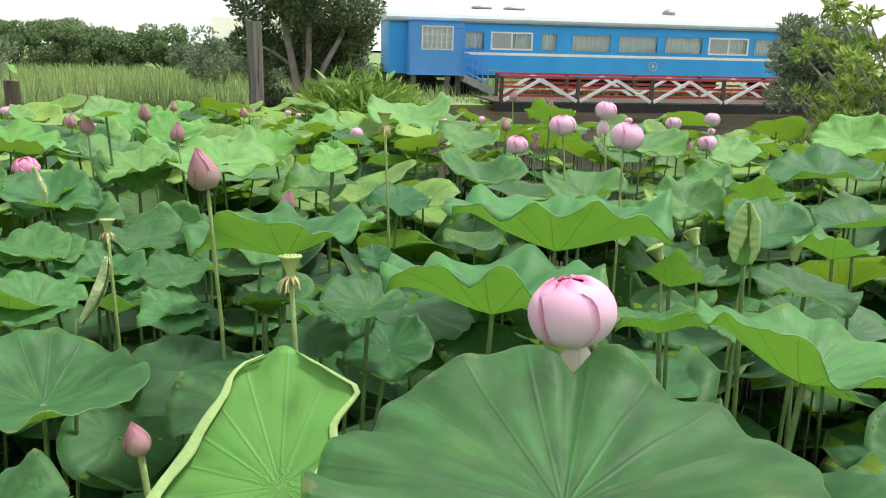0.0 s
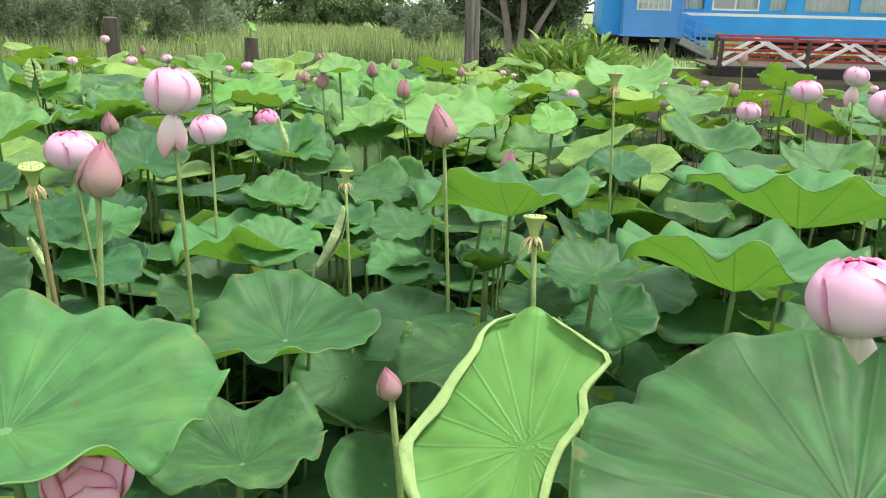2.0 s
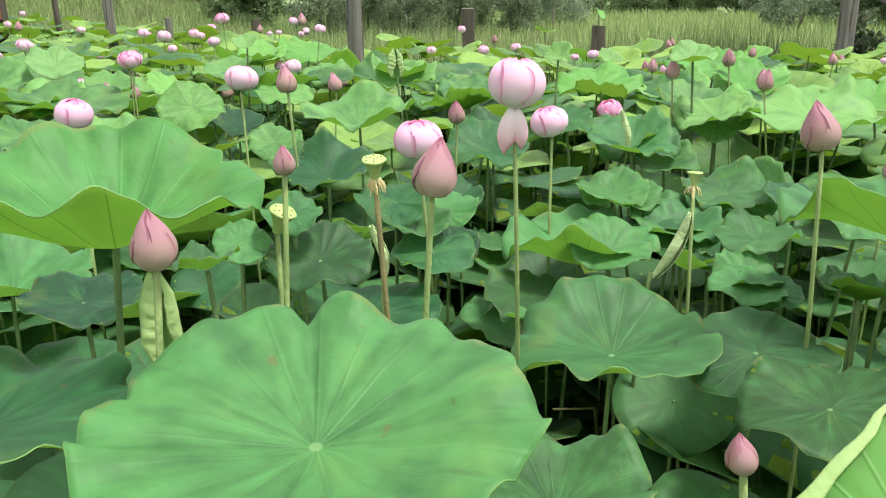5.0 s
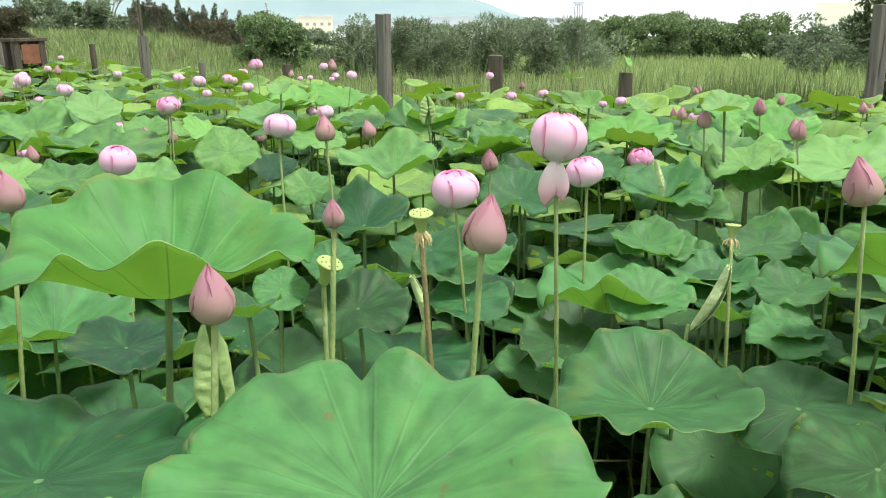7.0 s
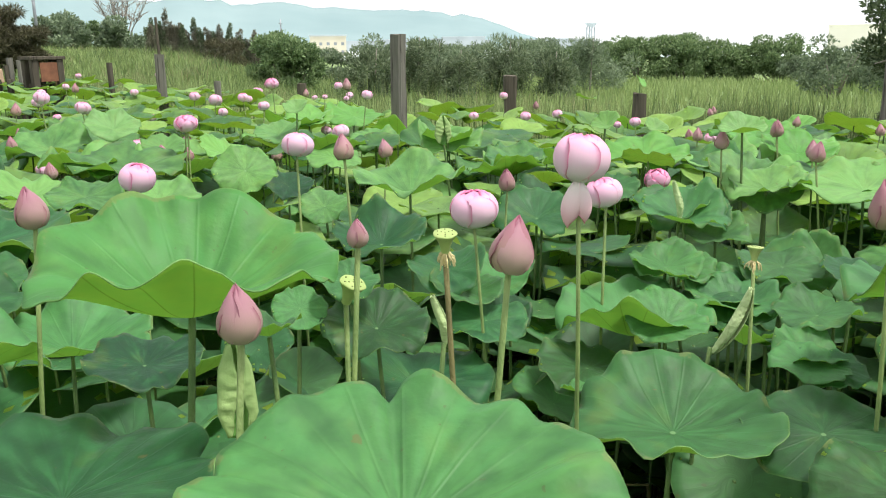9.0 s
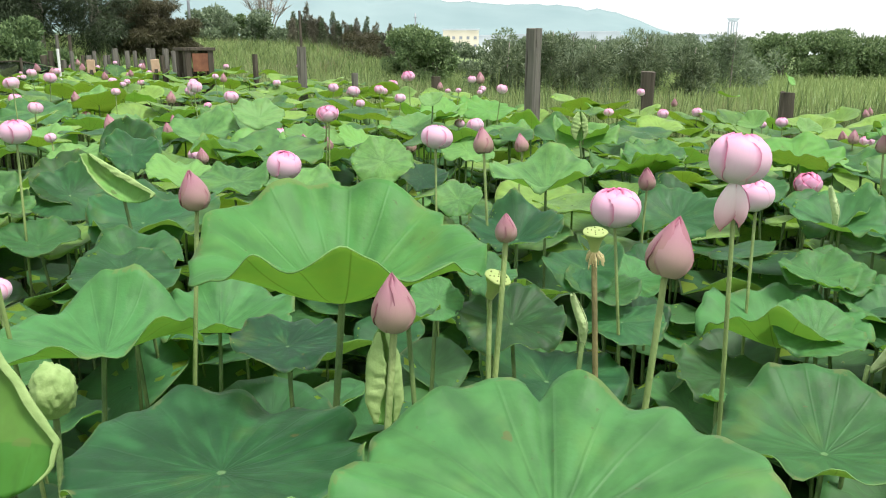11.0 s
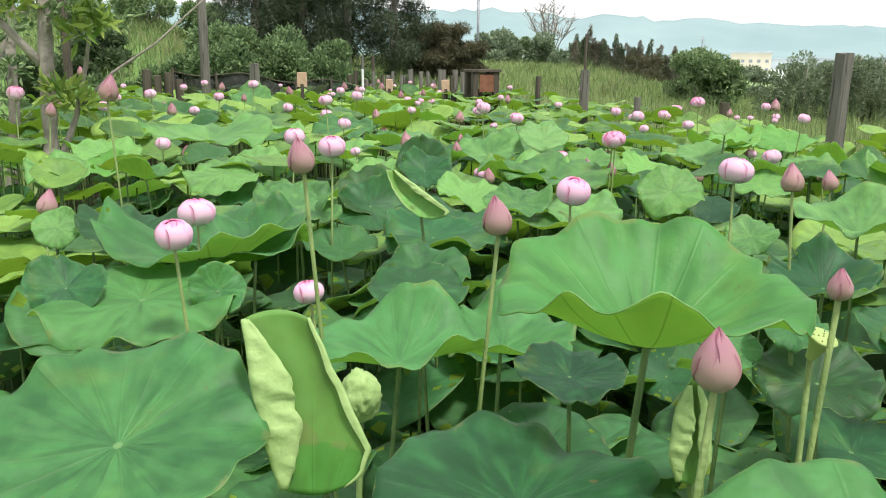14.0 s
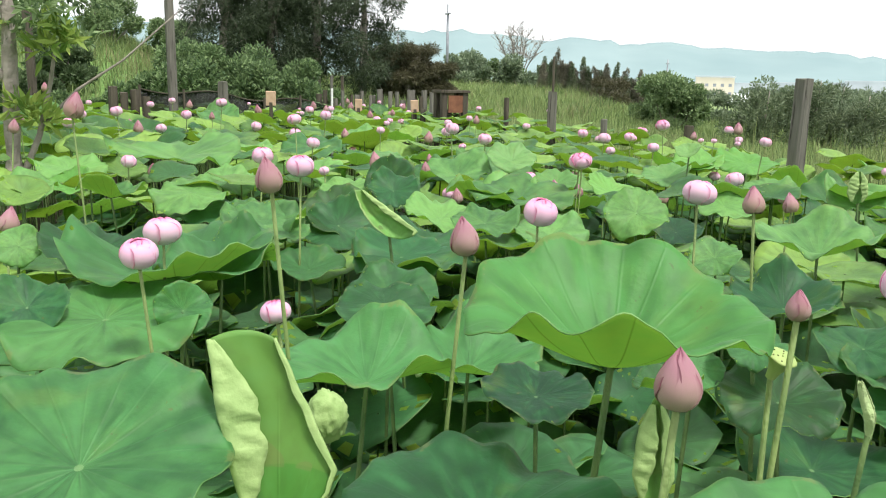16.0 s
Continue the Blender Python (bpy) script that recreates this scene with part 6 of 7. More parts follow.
bush(-45.5, 22.4, 5.0, 2.2, 36, HAZY, 0.25, 260, 18, label="scrubby pale green bush by the far houses")
bush(-44.0, 25.4, 4.2, 1.9, 37, HAZY, 0.25, 260, 18, label="scrubby pale green bush by the far houses")
bush(-47.0, 18.0, 4.8, 2.6, 38, BUSH_GREEN, 0.22, 260, 18, label="green scrub beside the utility pole")
bush(-33.5, 31.0, 3.6, 2.0, 39, HAZY, 0.2, 260, 16)
bush(-36.5, 26.5, 3.6, 1.5, 40, RED_BROWN, 0.12, 260, 16, label="brownish dry scrub in the meadow")

# dark casuarinas behind the shrubs
rc = random.Random(5)
for k, (x, y, h, w) in enumerate(((-32.6, 6.0, 7.2, 3.0), (-32.2, 7.7, 8.0, 3.2), (-31.8, 9.4, 7.6, 3.0), (-31.0, 11.0, 6.4, 2.6), (-31.2, 12.9, 2.3, 1.9), (-34.2, 6.6, 7.2, 3.2), (-33.6, 8.8, 7.0, 3.0), (-31.0, 14.1, 1.7, 1.6))):
    cl = [((rc.uniform(-0.45, 0.45) * w, rc.uniform(-0.45, 0.45) * w, h * rc.uniform(0.12, 0.95)), (w * 0.15, w * 0.15, h * 0.06)) for _ in range(64)]
    st = [([(0, 0, -0.1), (0.1, 0.1, h * 0.5), (0.2, 0, h * 0.9)], 0.2, 0.04)]
    st += [([(0.05, 0.05, h * (0.25 + 0.08 * i)), cl[i][0]], 0.06, 0.015) for i in range(8)]
    tree("casuarina_tree", x, y, st, cl, 330, 0.24, RED_BROWN if h < 3 else NEEDLES, 50 + k, "brownish feathery young casuarina by the fence" if h < 3 else "tall dark feathery casuarina tree behind the pond", 0.12, droop=0.35, group="casuarina trees")
# green scrub on the hillside under the trees
for k, (x, y, w, h) in enumerate(((-40.5, 5.2, 4.2, 2.3), (-41.0, 2.6, 4.6, 2.5), (-40.2, -0.4, 4.6, 2.4), (-28.5, 0.4, 3.0, 1.3), (-27.0, 3.4, 2.6, 1.2))):
    bush(x, y, w, h, 140 + k, BUSH_GREEN if k < 3 else DARK_LEAF, 0.16, 420, 20, label="green scrub growing on the grassy hillside")
# pointed cypresses in a row
for k in range(54):
    x, y = -41.6 + 4.6 * k / 53 + rc.uniform(-0.3, 0.3), 25.6 + 6.0 * k / 53 + rc.uniform(-0.3, 0.3)
    h = rc.uniform(1.5, 2.1) * (1 if k % 5 else 1.3) * (1 - 0.22 * k / 53)
    cl = [((rc.uniform(-0.1, 0.1), rc.uniform(-0.1, 0.1), h * (0.12 + 0.8 * j / 9)), (0.38 * (1.04 - j / 10), 0.38 * (1.04 - j / 10), h * 0.09)) for j in range(10)]
    tree("cypress", x, y, [([(0, 0, -0.1), (0, 0, h * 0.8)], 0.06, 0.015)], cl, 110, 0.13, CYPRESS if k % 3 else SCRUB, 80 + k, "narrow dark pointed cypress in a row", 0.35, group="row of cypresses")


def bare_tree(x, y, h, seed):
    r = random.Random(seed)
    stems = []
    for k in range(11):
        a, out = 2 * math.pi * k / 11 + r.uniform(-0.2, 0.2), r.uniform(0.08, 0.4)
        top = Vector((math.cos(a) * h * out, math.sin(a) * h * out, h * (1.05 - 0.75 * out) * r.uniform(0.88, 1.0)))
        mid = Vector((top.x * 0.4, top.y * 0.4, top.z * 0.5))
        stems.append(([(0, 0, -0.1), mid, top], 0.07, 0.01))
        for _ in range(18):
            t = r.uniform(0.1, 1.0)
            s = mid.lerp(top, t)
            e = s + Vector((r.uniform(-1, 1) * h * 0.11 + top.x * 0.1, r.uniform(-1, 1) * h * 0.11 + top.y * 0.1, h * r.uniform(0.03, 0.15)))
            stems.append(([s, e], 0.016, 0.006))
            for _ in range(2):
                stems.append(([s.lerp(e, 0.6), e + Vector((r.uniform(-1, 1), r.uniform(-1, 1), r.uniform(0.0, 1))) * h * 0.06], 0.01, 0.005))
    return tree("bare_tree", x, y, stems, [], 0, 0, None, seed, "leafless grey tree with fine spreading twigs")


bare_tree(-48.2, 27.8, 4.3, 7)
for k, (x, y, w, h) in enumerate(((-48.6, 24.2, 4.6, 1.7), (-48.4, 27.0, 4.6, 1.8), (-47.2, 29.6, 4.2, 1.7), (-44.0, 28.6, 3.4, 1.3))):
    bush(x, y, w, h, 150 + k, BUSH_GREEN if k % 2 else SCRUB, 0.2, 200, 22, label="rough green scrub round the leafless tree")

# leafy tree by the coach and the shell ginger at its foot
r = random.Random(9)
cl = [((r.uniform(-0.8, 0.8), r.uniform(-0.8, 0.8), r.uniform(2.25, 4.2)), (0.33, 0.33, 0.26)) for _ in range(46)]
cl += [((r.uniform(-0.8, 0.9), r.uniform(0.25, 0.95), r.uniform(1.55, 2.3)), (0.3, 0.3, 0.22)) for _ in range(22)]
tree("pond_tree", -2.15, 12.2, [([(0, 0, -0.1), (-0.02, 0, 0.9), (-0.12, 0, 1.7), (-0.32, 0.1, 2.6), (-0.45, 0, 3.6)], 0.075, 0.03), ([(0.06, 0.02, -0.1), (0.03, 0, 0.9), (0.12, 0, 1.7), (0.12, 0.1, 2.8), (0.25, 0, 3.7)], 0.068, 0.025),
                                ([(0.08, 0.02, 0.7), (0.28, 0, 1.5), (0.6, 0.1, 2.1), (0.95, 0.2, 2.7)], 0.06, 0.015), ([(0.0, 0.1, 0.5), (0.02, 0.3, 1.8), (-0.1, 0.4, 3.0)], 0.06, 0.02), ([(-0.1, 0, 1.6), (-0.5, 0, 1.85), (-0.8, 0, 1.75)], 0.03, 0.008)],
     cl, 430, 0.085, TREE_LEAF, 60, "green tree with pale forked trunks beside the pond", 0.42)
bush(-2.7, 13.2, 0.8, 1.3, 61, SCRUB, 0.1, 200, 14, label="dull green bush at the foot of the tree")
bush(-2.4, 21.0, 1.5, 2.2, 62, HAZY, 0.12, 220, 14, label="dull green bush behind the tree")
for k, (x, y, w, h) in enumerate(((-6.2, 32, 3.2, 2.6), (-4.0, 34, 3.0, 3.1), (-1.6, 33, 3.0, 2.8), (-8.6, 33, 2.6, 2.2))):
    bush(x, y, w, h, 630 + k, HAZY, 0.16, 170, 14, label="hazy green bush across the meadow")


def ginger(x, y, n, seed):
    """A clump of long lance-shaped leaves arching from the ground."""
    g = random.Random(seed)
    verts, faces = [], []
    for k in range(n):
        a, q = g.uniform(0, 6.28), math.sqrt(g.random())
        bx, by = math.cos(a) * q * 0.55, math.sin(a) * q * 0.45
        z0 = g.uniform(0.3, 1.6) * (1 - 0.3 * q)
        out = Vector((math.cos(a) * q * 0.9 + g.uniform(-0.5, 0.5), math.sin(a) * q * 0.9 + g.uniform(-0.5, 0.5), g.uniform(0.3, 1.0))).normalized()
        l, w = g.uniform(0.2, 0.38), g.uniform(0.015, 0.026)
        side = out.cross(Vector((g.uniform(-1, 1), g.uniform(-1, 1), 0.2))).normalized() * w
        p = Vector((bx, by, z0))
        o = len(verts)
        for t, s in ((0, 0.25), (0.35, 1), (0.7, 0.8), (1, 0)):
            c = p + out * l * t + Vector((0, 0, -0.25 * l * t * t))
            verts += [c + side * s, c - side * s]
        faces += [(o, o + 1, o + 3, o + 2), (o + 2, o + 3, o + 5, o + 4), (o + 4, o + 5, o + 7, o + 6)]
    thing = empty("shell_ginger", (x, y, GROUND))
    mesh_object("leaves", verts, faces, BLADE, thing)
    return tagged(thing, "bright green clump of arching lance-shaped leaves", "shrub", "shell ginger clumps")


for k, (x, y) in enumerate(((-1.45, 10.7), (-1.2, 10.5), (-0.95, 10.9))):
    ginger(x, y, 1100, 70 + k)

# light green shrub on the near bank, and the dark tree behind it
r = random.Random(19)
thing = empty("pond_shrub", (3.1, 6.4, GROUND))
tips, store = [], ([], [])
for k in range(110):
    t = Vector((r.uniform(-0.55, 0.9), r.uniform(-0.5, 0.7), r.uniform(1.15, 2.35)))
    t.x -= 0.25 * (1.9 - t.z)
    tips.append(t)
    join_into(store, tube([(0.5, 0.2, -0.05), (0.45 + t.x * 0.3, 0.2 + t.y * 0.3, t.z * 0.6), t], [0.02, 0.014, 0.006], 5))
mesh_object("trunk", store[0], store[1], BARK, thing, smooth=True)
foliage("leaves", [(t, (0.06, 0.06, 0.03)) for t in tips], 34, 0.085, 0.036, BUSH_LIGHT, thing, 20, shell=0.2)
foliage("inner_leaves", [(t * 0.85 + Vector((0.1, 0.1, 0)), (0.1, 0.1, 0.08)) for t in tips[::2]], 14, 0.1, 0.045, BUSH_GREEN, thing, 21)
tagged(thing, "light green shrub with whorled leaves on the bank", "shrub")
cl = [((r.uniform(-0.8, 0.9), r.uniform(-0.7, 0.7), r.uniform(1.0, 2.6)), (0.36, 0.36, 0.3)) for _ in range(30)]
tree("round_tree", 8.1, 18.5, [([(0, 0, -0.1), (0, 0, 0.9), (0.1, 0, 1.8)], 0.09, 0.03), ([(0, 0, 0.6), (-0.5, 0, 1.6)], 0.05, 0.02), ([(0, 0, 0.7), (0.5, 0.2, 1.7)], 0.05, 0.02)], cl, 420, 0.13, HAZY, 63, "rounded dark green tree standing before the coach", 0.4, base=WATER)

# trees on the near bank
def rosette_tree(x, y, stems, tips, seed, label, mat, bright=()):
    """bright: places of yellow-green rosettes of larger leaves."""
    thing = tree("bank_tree", x, y, stems, [], 0, 0, None, seed, label)
    foliage("leaves", [(t, (0.13, 0.13, 0.07)) for t in tips], 60, 0.085, 0.032, mat, thing, seed, shell=0.2)
    if bright:
        foliage("leaf_rosette", [(t, (0.1, 0.1, 0.05)) for t in bright], 46, 0.13, 0.036, BUSH_LIGHT, thing, seed + 1, up=0.7, shell=0.1)
    return thing


r = random.Random(29)
tips = [Vector((r.uniform(-0.9, 0.6), r.uniform(-1.4, 0.5), r.uniform(2.15, 3.6))) for _ in range(40)]
bright = [Vector(p) for p in ((0.1, 0.24, 2.2), (0.15, 0.36, 2.26), (0.12, 0.3, 2.36), (0.1, 0.1, 1.83), (0.1, 0.2, 1.76), (0.05, -0.28, 2.45), (0.0, -0.14, 2.36))]
rosette_tree(-6.55, 0.1, [([(0, 0, -0.1), (0.02, 0, 1.2), (0, 0.02, 1.9), (0.02, 0.06, 2.7), (0, 0, 3.4)], 0.062, 0.035), ([(0.0, 0.2, 1.72), (0.05, 0.42, 1.95), (0.1, 0.7, 2.14), (0.1, 1.1, 2.5)], 0.013, 0.004),
                          ([(0, 0.02, 1.3), (0.0, 0.17, 1.65), (0.05, 0.26, 2.0), (0.1, 0.3, 2.2)], 0.024, 0.01), ([(0, 0, 2.0), (0, -0.25, 2.3), (0, -0.3, 2.6)], 0.03, 0.015)], tips, 30, "slim grey-barked tree on the near bank", BUSH_GREEN, bright)
tips = [Vector((r.uniform(-0.8, 0.8), r.uniform(-0.8, 0.5), r.uniform(1.2, 3.6))) for _ in range(70)]
rosette_tree(-8.6, -0.55, [([(0, 0, -0.1), (0.02, 0.1, 1.6), (0.1, 0.15, 3.2)], 0.08, 0.04), ([(0.2, 0.1, -0.1), (0.25, 0.3, 1.6), (0.3, 0.4, 3.0)], 0.06, 0.03)], tips, 31, "dark leafy tree on the near bank", BUSH_GREEN)
cl = [((r.uniform(-1.5, 1.0), r.uniform(-1.2, 1.6), r.uniform(2.6, 4.2)), (0.5, 0.5, 0.3)) for _ in range(22)]
tree("shade_tree", -10.5, -1.0, [([(0, 0, -0.1), (0.1, 0.1, 1.8), (0.2, 0.6, 3.2)], 0.12, 0.05), ([(0.1, 0.1, 1.4), (0.3, 1.0, 2.9), (0.4, 1.6, 3.4)], 0.07, 0.02)], cl, 240, 0.12, DARK_LEAF, 32, "dark shade tree overhanging the bank", 0.4)

# ---- posts and fences ----
def post(x, y, top, w, seed, label="weathered square wooden post standing at the pond's edge", mat=None, lean=(0, 0), depth=None):
    r = random.Random(seed)
    bm = bmesh.new()
    h = top - (WATER - 0.3)
    secs = 9
    ringsv = []
    for k in range(secs):
        t = k / (secs - 1)
        s = w * 0.41 * (1.03 - 0.06 * t) * (1 + r.uniform(-0.035, 0.035))
        ring = []
        for cx, cy in ((-1, -0.72), (-0.72, -1), (0.72, -1), (1, -0.72), (1, 0.72), (0.72, 1), (-0.72, 1), (-1, 0.72)):
            ring.append(bm.verts.new((cx * s + lean[0] * t + r.uniform(-0.03, 0.03) * w, cy * s * (depth or 1) + lean[1] * t + r.uniform(-0.03, 0.03) * w, h * t + (r.uniform(-0.05, 0.05) * w if k == secs - 1 else 0))))
        ringsv.append(ring)
    for a, b in zip(ringsv[:-1], ringsv[1:]):
        for s in range(8):
            t = (s + 1) % 8
            bm.faces.new((a[s], a[t], b[t], b[s]))
    bm.faces.new(ringsv[-1])
    thing = part("wooden_post", bm, mat or WOOD)
    thing.location = (x, y, WATER - 0.3)
    thing.rotation_euler = (0, 0, r.uniform(0, 1.5))
    return tagged(thing, label, "post", "wooden posts round the pond")


post(-2.0, 8.56, 1.74, 0.145, 1, lean=(-0.03, 0.0))
post(-4.06, 7.84, 1.16, 0.15, 2, "short grey wooden post with a weathered top", DARK_WOOD)
post(-5.14, 7.21, 1.33, 0.16, 3, "short dark rotten wooden post", DARK_WOOD)
post(-5.87, 6.38, 1.73, 0.15, 4)
post(-8.04, 7.04, 1.2, 0.13, 5, "short dark wooden stump post", DARK_WOOD)
post(-9.3, 6.75, 1.22, 0.11, 6, "short grey wooden stump post")
post(-10.27, 6.57, 1.55, 0.15, 7, "grey wooden post with an iron rod on top")
bm = bmesh.new()
v, f = tube([(-10.27, 6.57, 1.5), (-10.28, 6.57, 2.02)], [0.02, 0.018], 8)
tagged(mesh_object("iron_rod", v, f, DARK_WOOD), "dark iron rod fixed upright on a wooden post", "rod")
post(-12.8, 7.26, 1.42, 0.09, 8, "thin dark wooden stake", DARK_WOOD)
post(-14.45, 2.05, 2.95, 0.15, 9, "tall round wooden post by the net fence")
post(-14.35, 2.82, 1.6, 0.16, 10, "grey wooden stump beside the net fence")
for k, (y, t) in enumerate(((1.1, 1.5), (1.25, 1.42), (1.4, 1.46), (1.55, 1.36))):
    post(-13.5, y, t, 0.13, 20 + k, "grey broken wooden stump on the bank", DARK_WOOD)
post(-17.5, -0.05, 2.85, 0.16, 11, "tall wooden post under the trees", DARK_WOOD)
r = random.Random(41)
for k in range(22):
    s = k / 21
    post(-16.9 + 1.6 * s + r.uniform(-0.2, 0.2), 5.2 + 1.7 * s, r.choice((1.3, 1.38, 1.46, 1.5, 1.75)), r.uniform(0.06, 0.12), 60 + k, "grey weathered stake in a ragged row", r.choice((WOOD, DARK_WOOD)))


def plank(x, y, z, w, h, seed):
    bm = box(bmesh.new(), -0.02, 0.02, -w / 2, w / 2, -h / 2, h / 2, 0.006)
    ob = part("plank", bm, PALE_WOOD)
    ob.matrix_basis = pose(x, y, z, 4 * (seed % 3) - 4, 3, -25 + 6 * (seed % 4))
    bm = box(bmesh.new(), -0.025, 0.025, -0.025, 0.025, WATER - 0.3 - z, -h / 2 + 0.05)
    part("stake", bm, DARK_WOOD, ob)
    return tagged(ob, "pale fresh wooden board nailed to a stake", "board", "pale boards on the bank")


plank(-13.2, 3.34, 1.36, 0.15, 0.22, 1)
plank(-13.44, 5.84, 1.25, 0.13, 0.2, 2)
plank(-13.1, 6.6, 1.22, 0.13, 0.26, 3)
plank(-13.9, 5.0, 1.25, 0.12, 0.2, 4)
tagged(mesh_object("white_stake", *tube([(-13.93, 4.54, WATER - 0.2), (-13.93, 4.54, 1.52)], [0.022, 0.02], 8), WHITE), "thin white painted stake", "stake")

# open wooden crate stand with a rusty board
crate = empty("crate_stand", (-13.2, 6.4, WATER - 0.2))
for k, (x, y) in enumerate(((-0.13, -0.19), (0.13, -0.19), (-0.13, 0.19), (0.13, 0.19))):
    part("leg", box(bmesh.new(), x - 0.05, x + 0.05, y - 0.05, y + 0.05, 0, 2.18, 0.006), DARK_WOOD, crate)
part("top_board", box(bmesh.new(), -0.2, 0.2, -0.27, 0.27, 2.18, 2.23, 0.006), DARK_WOOD, crate)
part("rusty_panel", box(bmesh.new(), 0.185, 0.2, -0.13, 0.13, 1.86, 2.14), RUST, crate)
for k in range(6):
    y = -0.9 + 0.16 * k
    part("slat", box(bmesh.new(), 0.05, 0.08, y, y + 0.09, 0.2, 1.75 + 0.08 * (k % 3), 0.004), DARK_WOOD, crate)
tagged(crate, "dark wooden stand with a rusty board and slats", "stand")

# sagging black net fence
verts, faces = [], []
nx, nz = 40, 5
for i in range(nx + 1):
    s = i / nx
    top = 1.46 - 0.26 * s - 0.05 * math.sin(s * 14)
    for j in range(nz + 1):
        q = j / nz
        verts.append((-15.1 - 0.9 * s + 0.06 * math.sin(i * 0.9 + j), 1.6 + 3.6 * s, WATER + (top - WATER) * q))
for i in range(nx):
    for j in range(nz):
        a = i * (nz + 1) + j
        faces.append((a, a + nz + 1, a + nz + 2, a + 1))
fence = empty("net_fence", (-15.1, 1.6, WATER))
net = mesh_object("net", [Vector(v) - fence.location for v in verts], faces, NET, fence, smooth=True)
net.modifiers.new("thickness", "SOLIDIFY").thickness = 0.012
tops = [Vector(verts[i * (nz + 1) + nz]) - fence.location + Vector((0.012, 0, 0.004)) for i in range(nx + 1)]
mesh_object("top_cord", *tube(tops, [0.01] * len(tops), 5), DARK_WOOD, fence)
for i in range(0, nx + 1, 8):
    p = tops[i] + Vector((0.035, 0, 0))
    mesh_object("stake", *tube([(p.x, p.y, -0.3), (p.x + 0.01, p.y, p.z + 0.06)], [0.026, 0.022], 7), DARK_WOOD, fence)
tagged(fence, "sagging black shade net along the pond's end", "net fence")

# utility poles
def pole(x, y, z0, top, r0, label):
    bm = bmesh.new()
    bmesh.ops.create_cone(bm, segments=12, radius1=r0, radius2=r0 * 0.75, depth=top - z0, cap_ends=True, matrix=Matrix.Translation((x, y, (top + z0) / 2)))
    thing = part("utility_pole", bm, STEEL, smooth=True)
    bm = box(bmesh.new(), x - 0.3, x + 0.3, y - 0.04, y + 0.04, top - 0.5, top - 0.44)
    part("crossarm", bm, STEEL, thing)
    return tagged(thing, label, "utility pole", "utility poles")


pole(-41.0, 19.3, 0.5, 5.75, 0.085, "slim grey utility pole above the grass")
pole(-62.0, 24.8, 0, 5.4, 0.1, "distant grey utility pole with a crossarm")
pole(-77.6, 64.7, -0.4, 4.9, 0.11, "distant grey utility pole with a crossarm")
tagged(mesh_object("leaning_pole", *tube([(-46.0, 21.0, 1.6), (-45.6, 20.2, 3.2)], [0.05, 0.04], 6), WHITE), "pale leaning stay of the utility pole", "pole")

# ---- railway coach ----
coach = empty("railway_coach", (-1.9, 31.47, 0))
coach.rotation_euler = (0, 0, math.atan2(0.172, 0.985))
LEN, DEEP, SILL, EAVE, CROWN = 20.0, 2.8, 0.36, 2.32, 2.84
WINDOWS = [(2.84, 3.63, 0), (3.87, 5.52, 1), (5.85, 6.5, 0), (7.08, 8.7, 2), (9.0, 10.66, 0), (10.94, 12.57, 0), (12.82, 14.56, 1), (14.8, 16.41, 0), (16.9, 18.4, 0)]
W0, W1 = 1.3, 1.97
bm = bmesh.new()
box(bm, 0, LEN, 0, 0.06, SILL, W0)
box(bm, 0, LEN, 0, 0.06, W1, EAVE)
at = 0.0
for a, b, _ in WINDOWS:
    box(bm, at, a, 0, 0.06, W0, W1)
    at = b
box(bm, at, LEN, 0, 0.06, W0, W1)
box(bm, 0, LEN, DEEP - 0.06, DEEP, SILL, EAVE)
box(bm, 0, 0.06, 0.06, DEEP - 0.06, SILL, EAVE)
box(bm, LEN - 0.06, LEN, 0.06, DEEP - 0.06, SILL, EAVE)
part("body", bm, BLUE, coach)
part("floor_frame", box(bmesh.new(), 0.02, LEN - 0.02, 0.02, DEEP - 0.02, SILL - 0.12, SILL + 0.02), BLACK, coach)
prof = [(-0.09, EAVE - 0.02), (-0.1, EAVE + 0.1), (-0.02, EAVE + 0.22), (0.25, EAVE + 0.36), (0.75, CROWN - 0.05), (1.4, CROWN)]
prof += [(DEEP - a, z) for a, z in reversed(prof[:-1])]
verts = [(x, a, z) for x in (-0.12, LEN + 0.12) for a, z in prof]
k = len(prof)
faces = [(i, i + 1, k + i + 1, k + i) for i in range(k - 1)] + [tuple(range(k)), tuple(reversed(range(k, 2 * k))), (0, k, 2 * k - 1, k - 1)]
mesh_object("roof", verts, faces, ROOF, coach)
part("gutter", box(bmesh.new(), -0.12, LEN + 0.12, -0.13, -0.09, EAVE - 0.05, EAVE + 0.02), STEEL, coach)
part("stripe", box(bmesh.new(), 2.66, LEN, -0.012, 0.002, 1.1, 1.2), WHITE, coach)
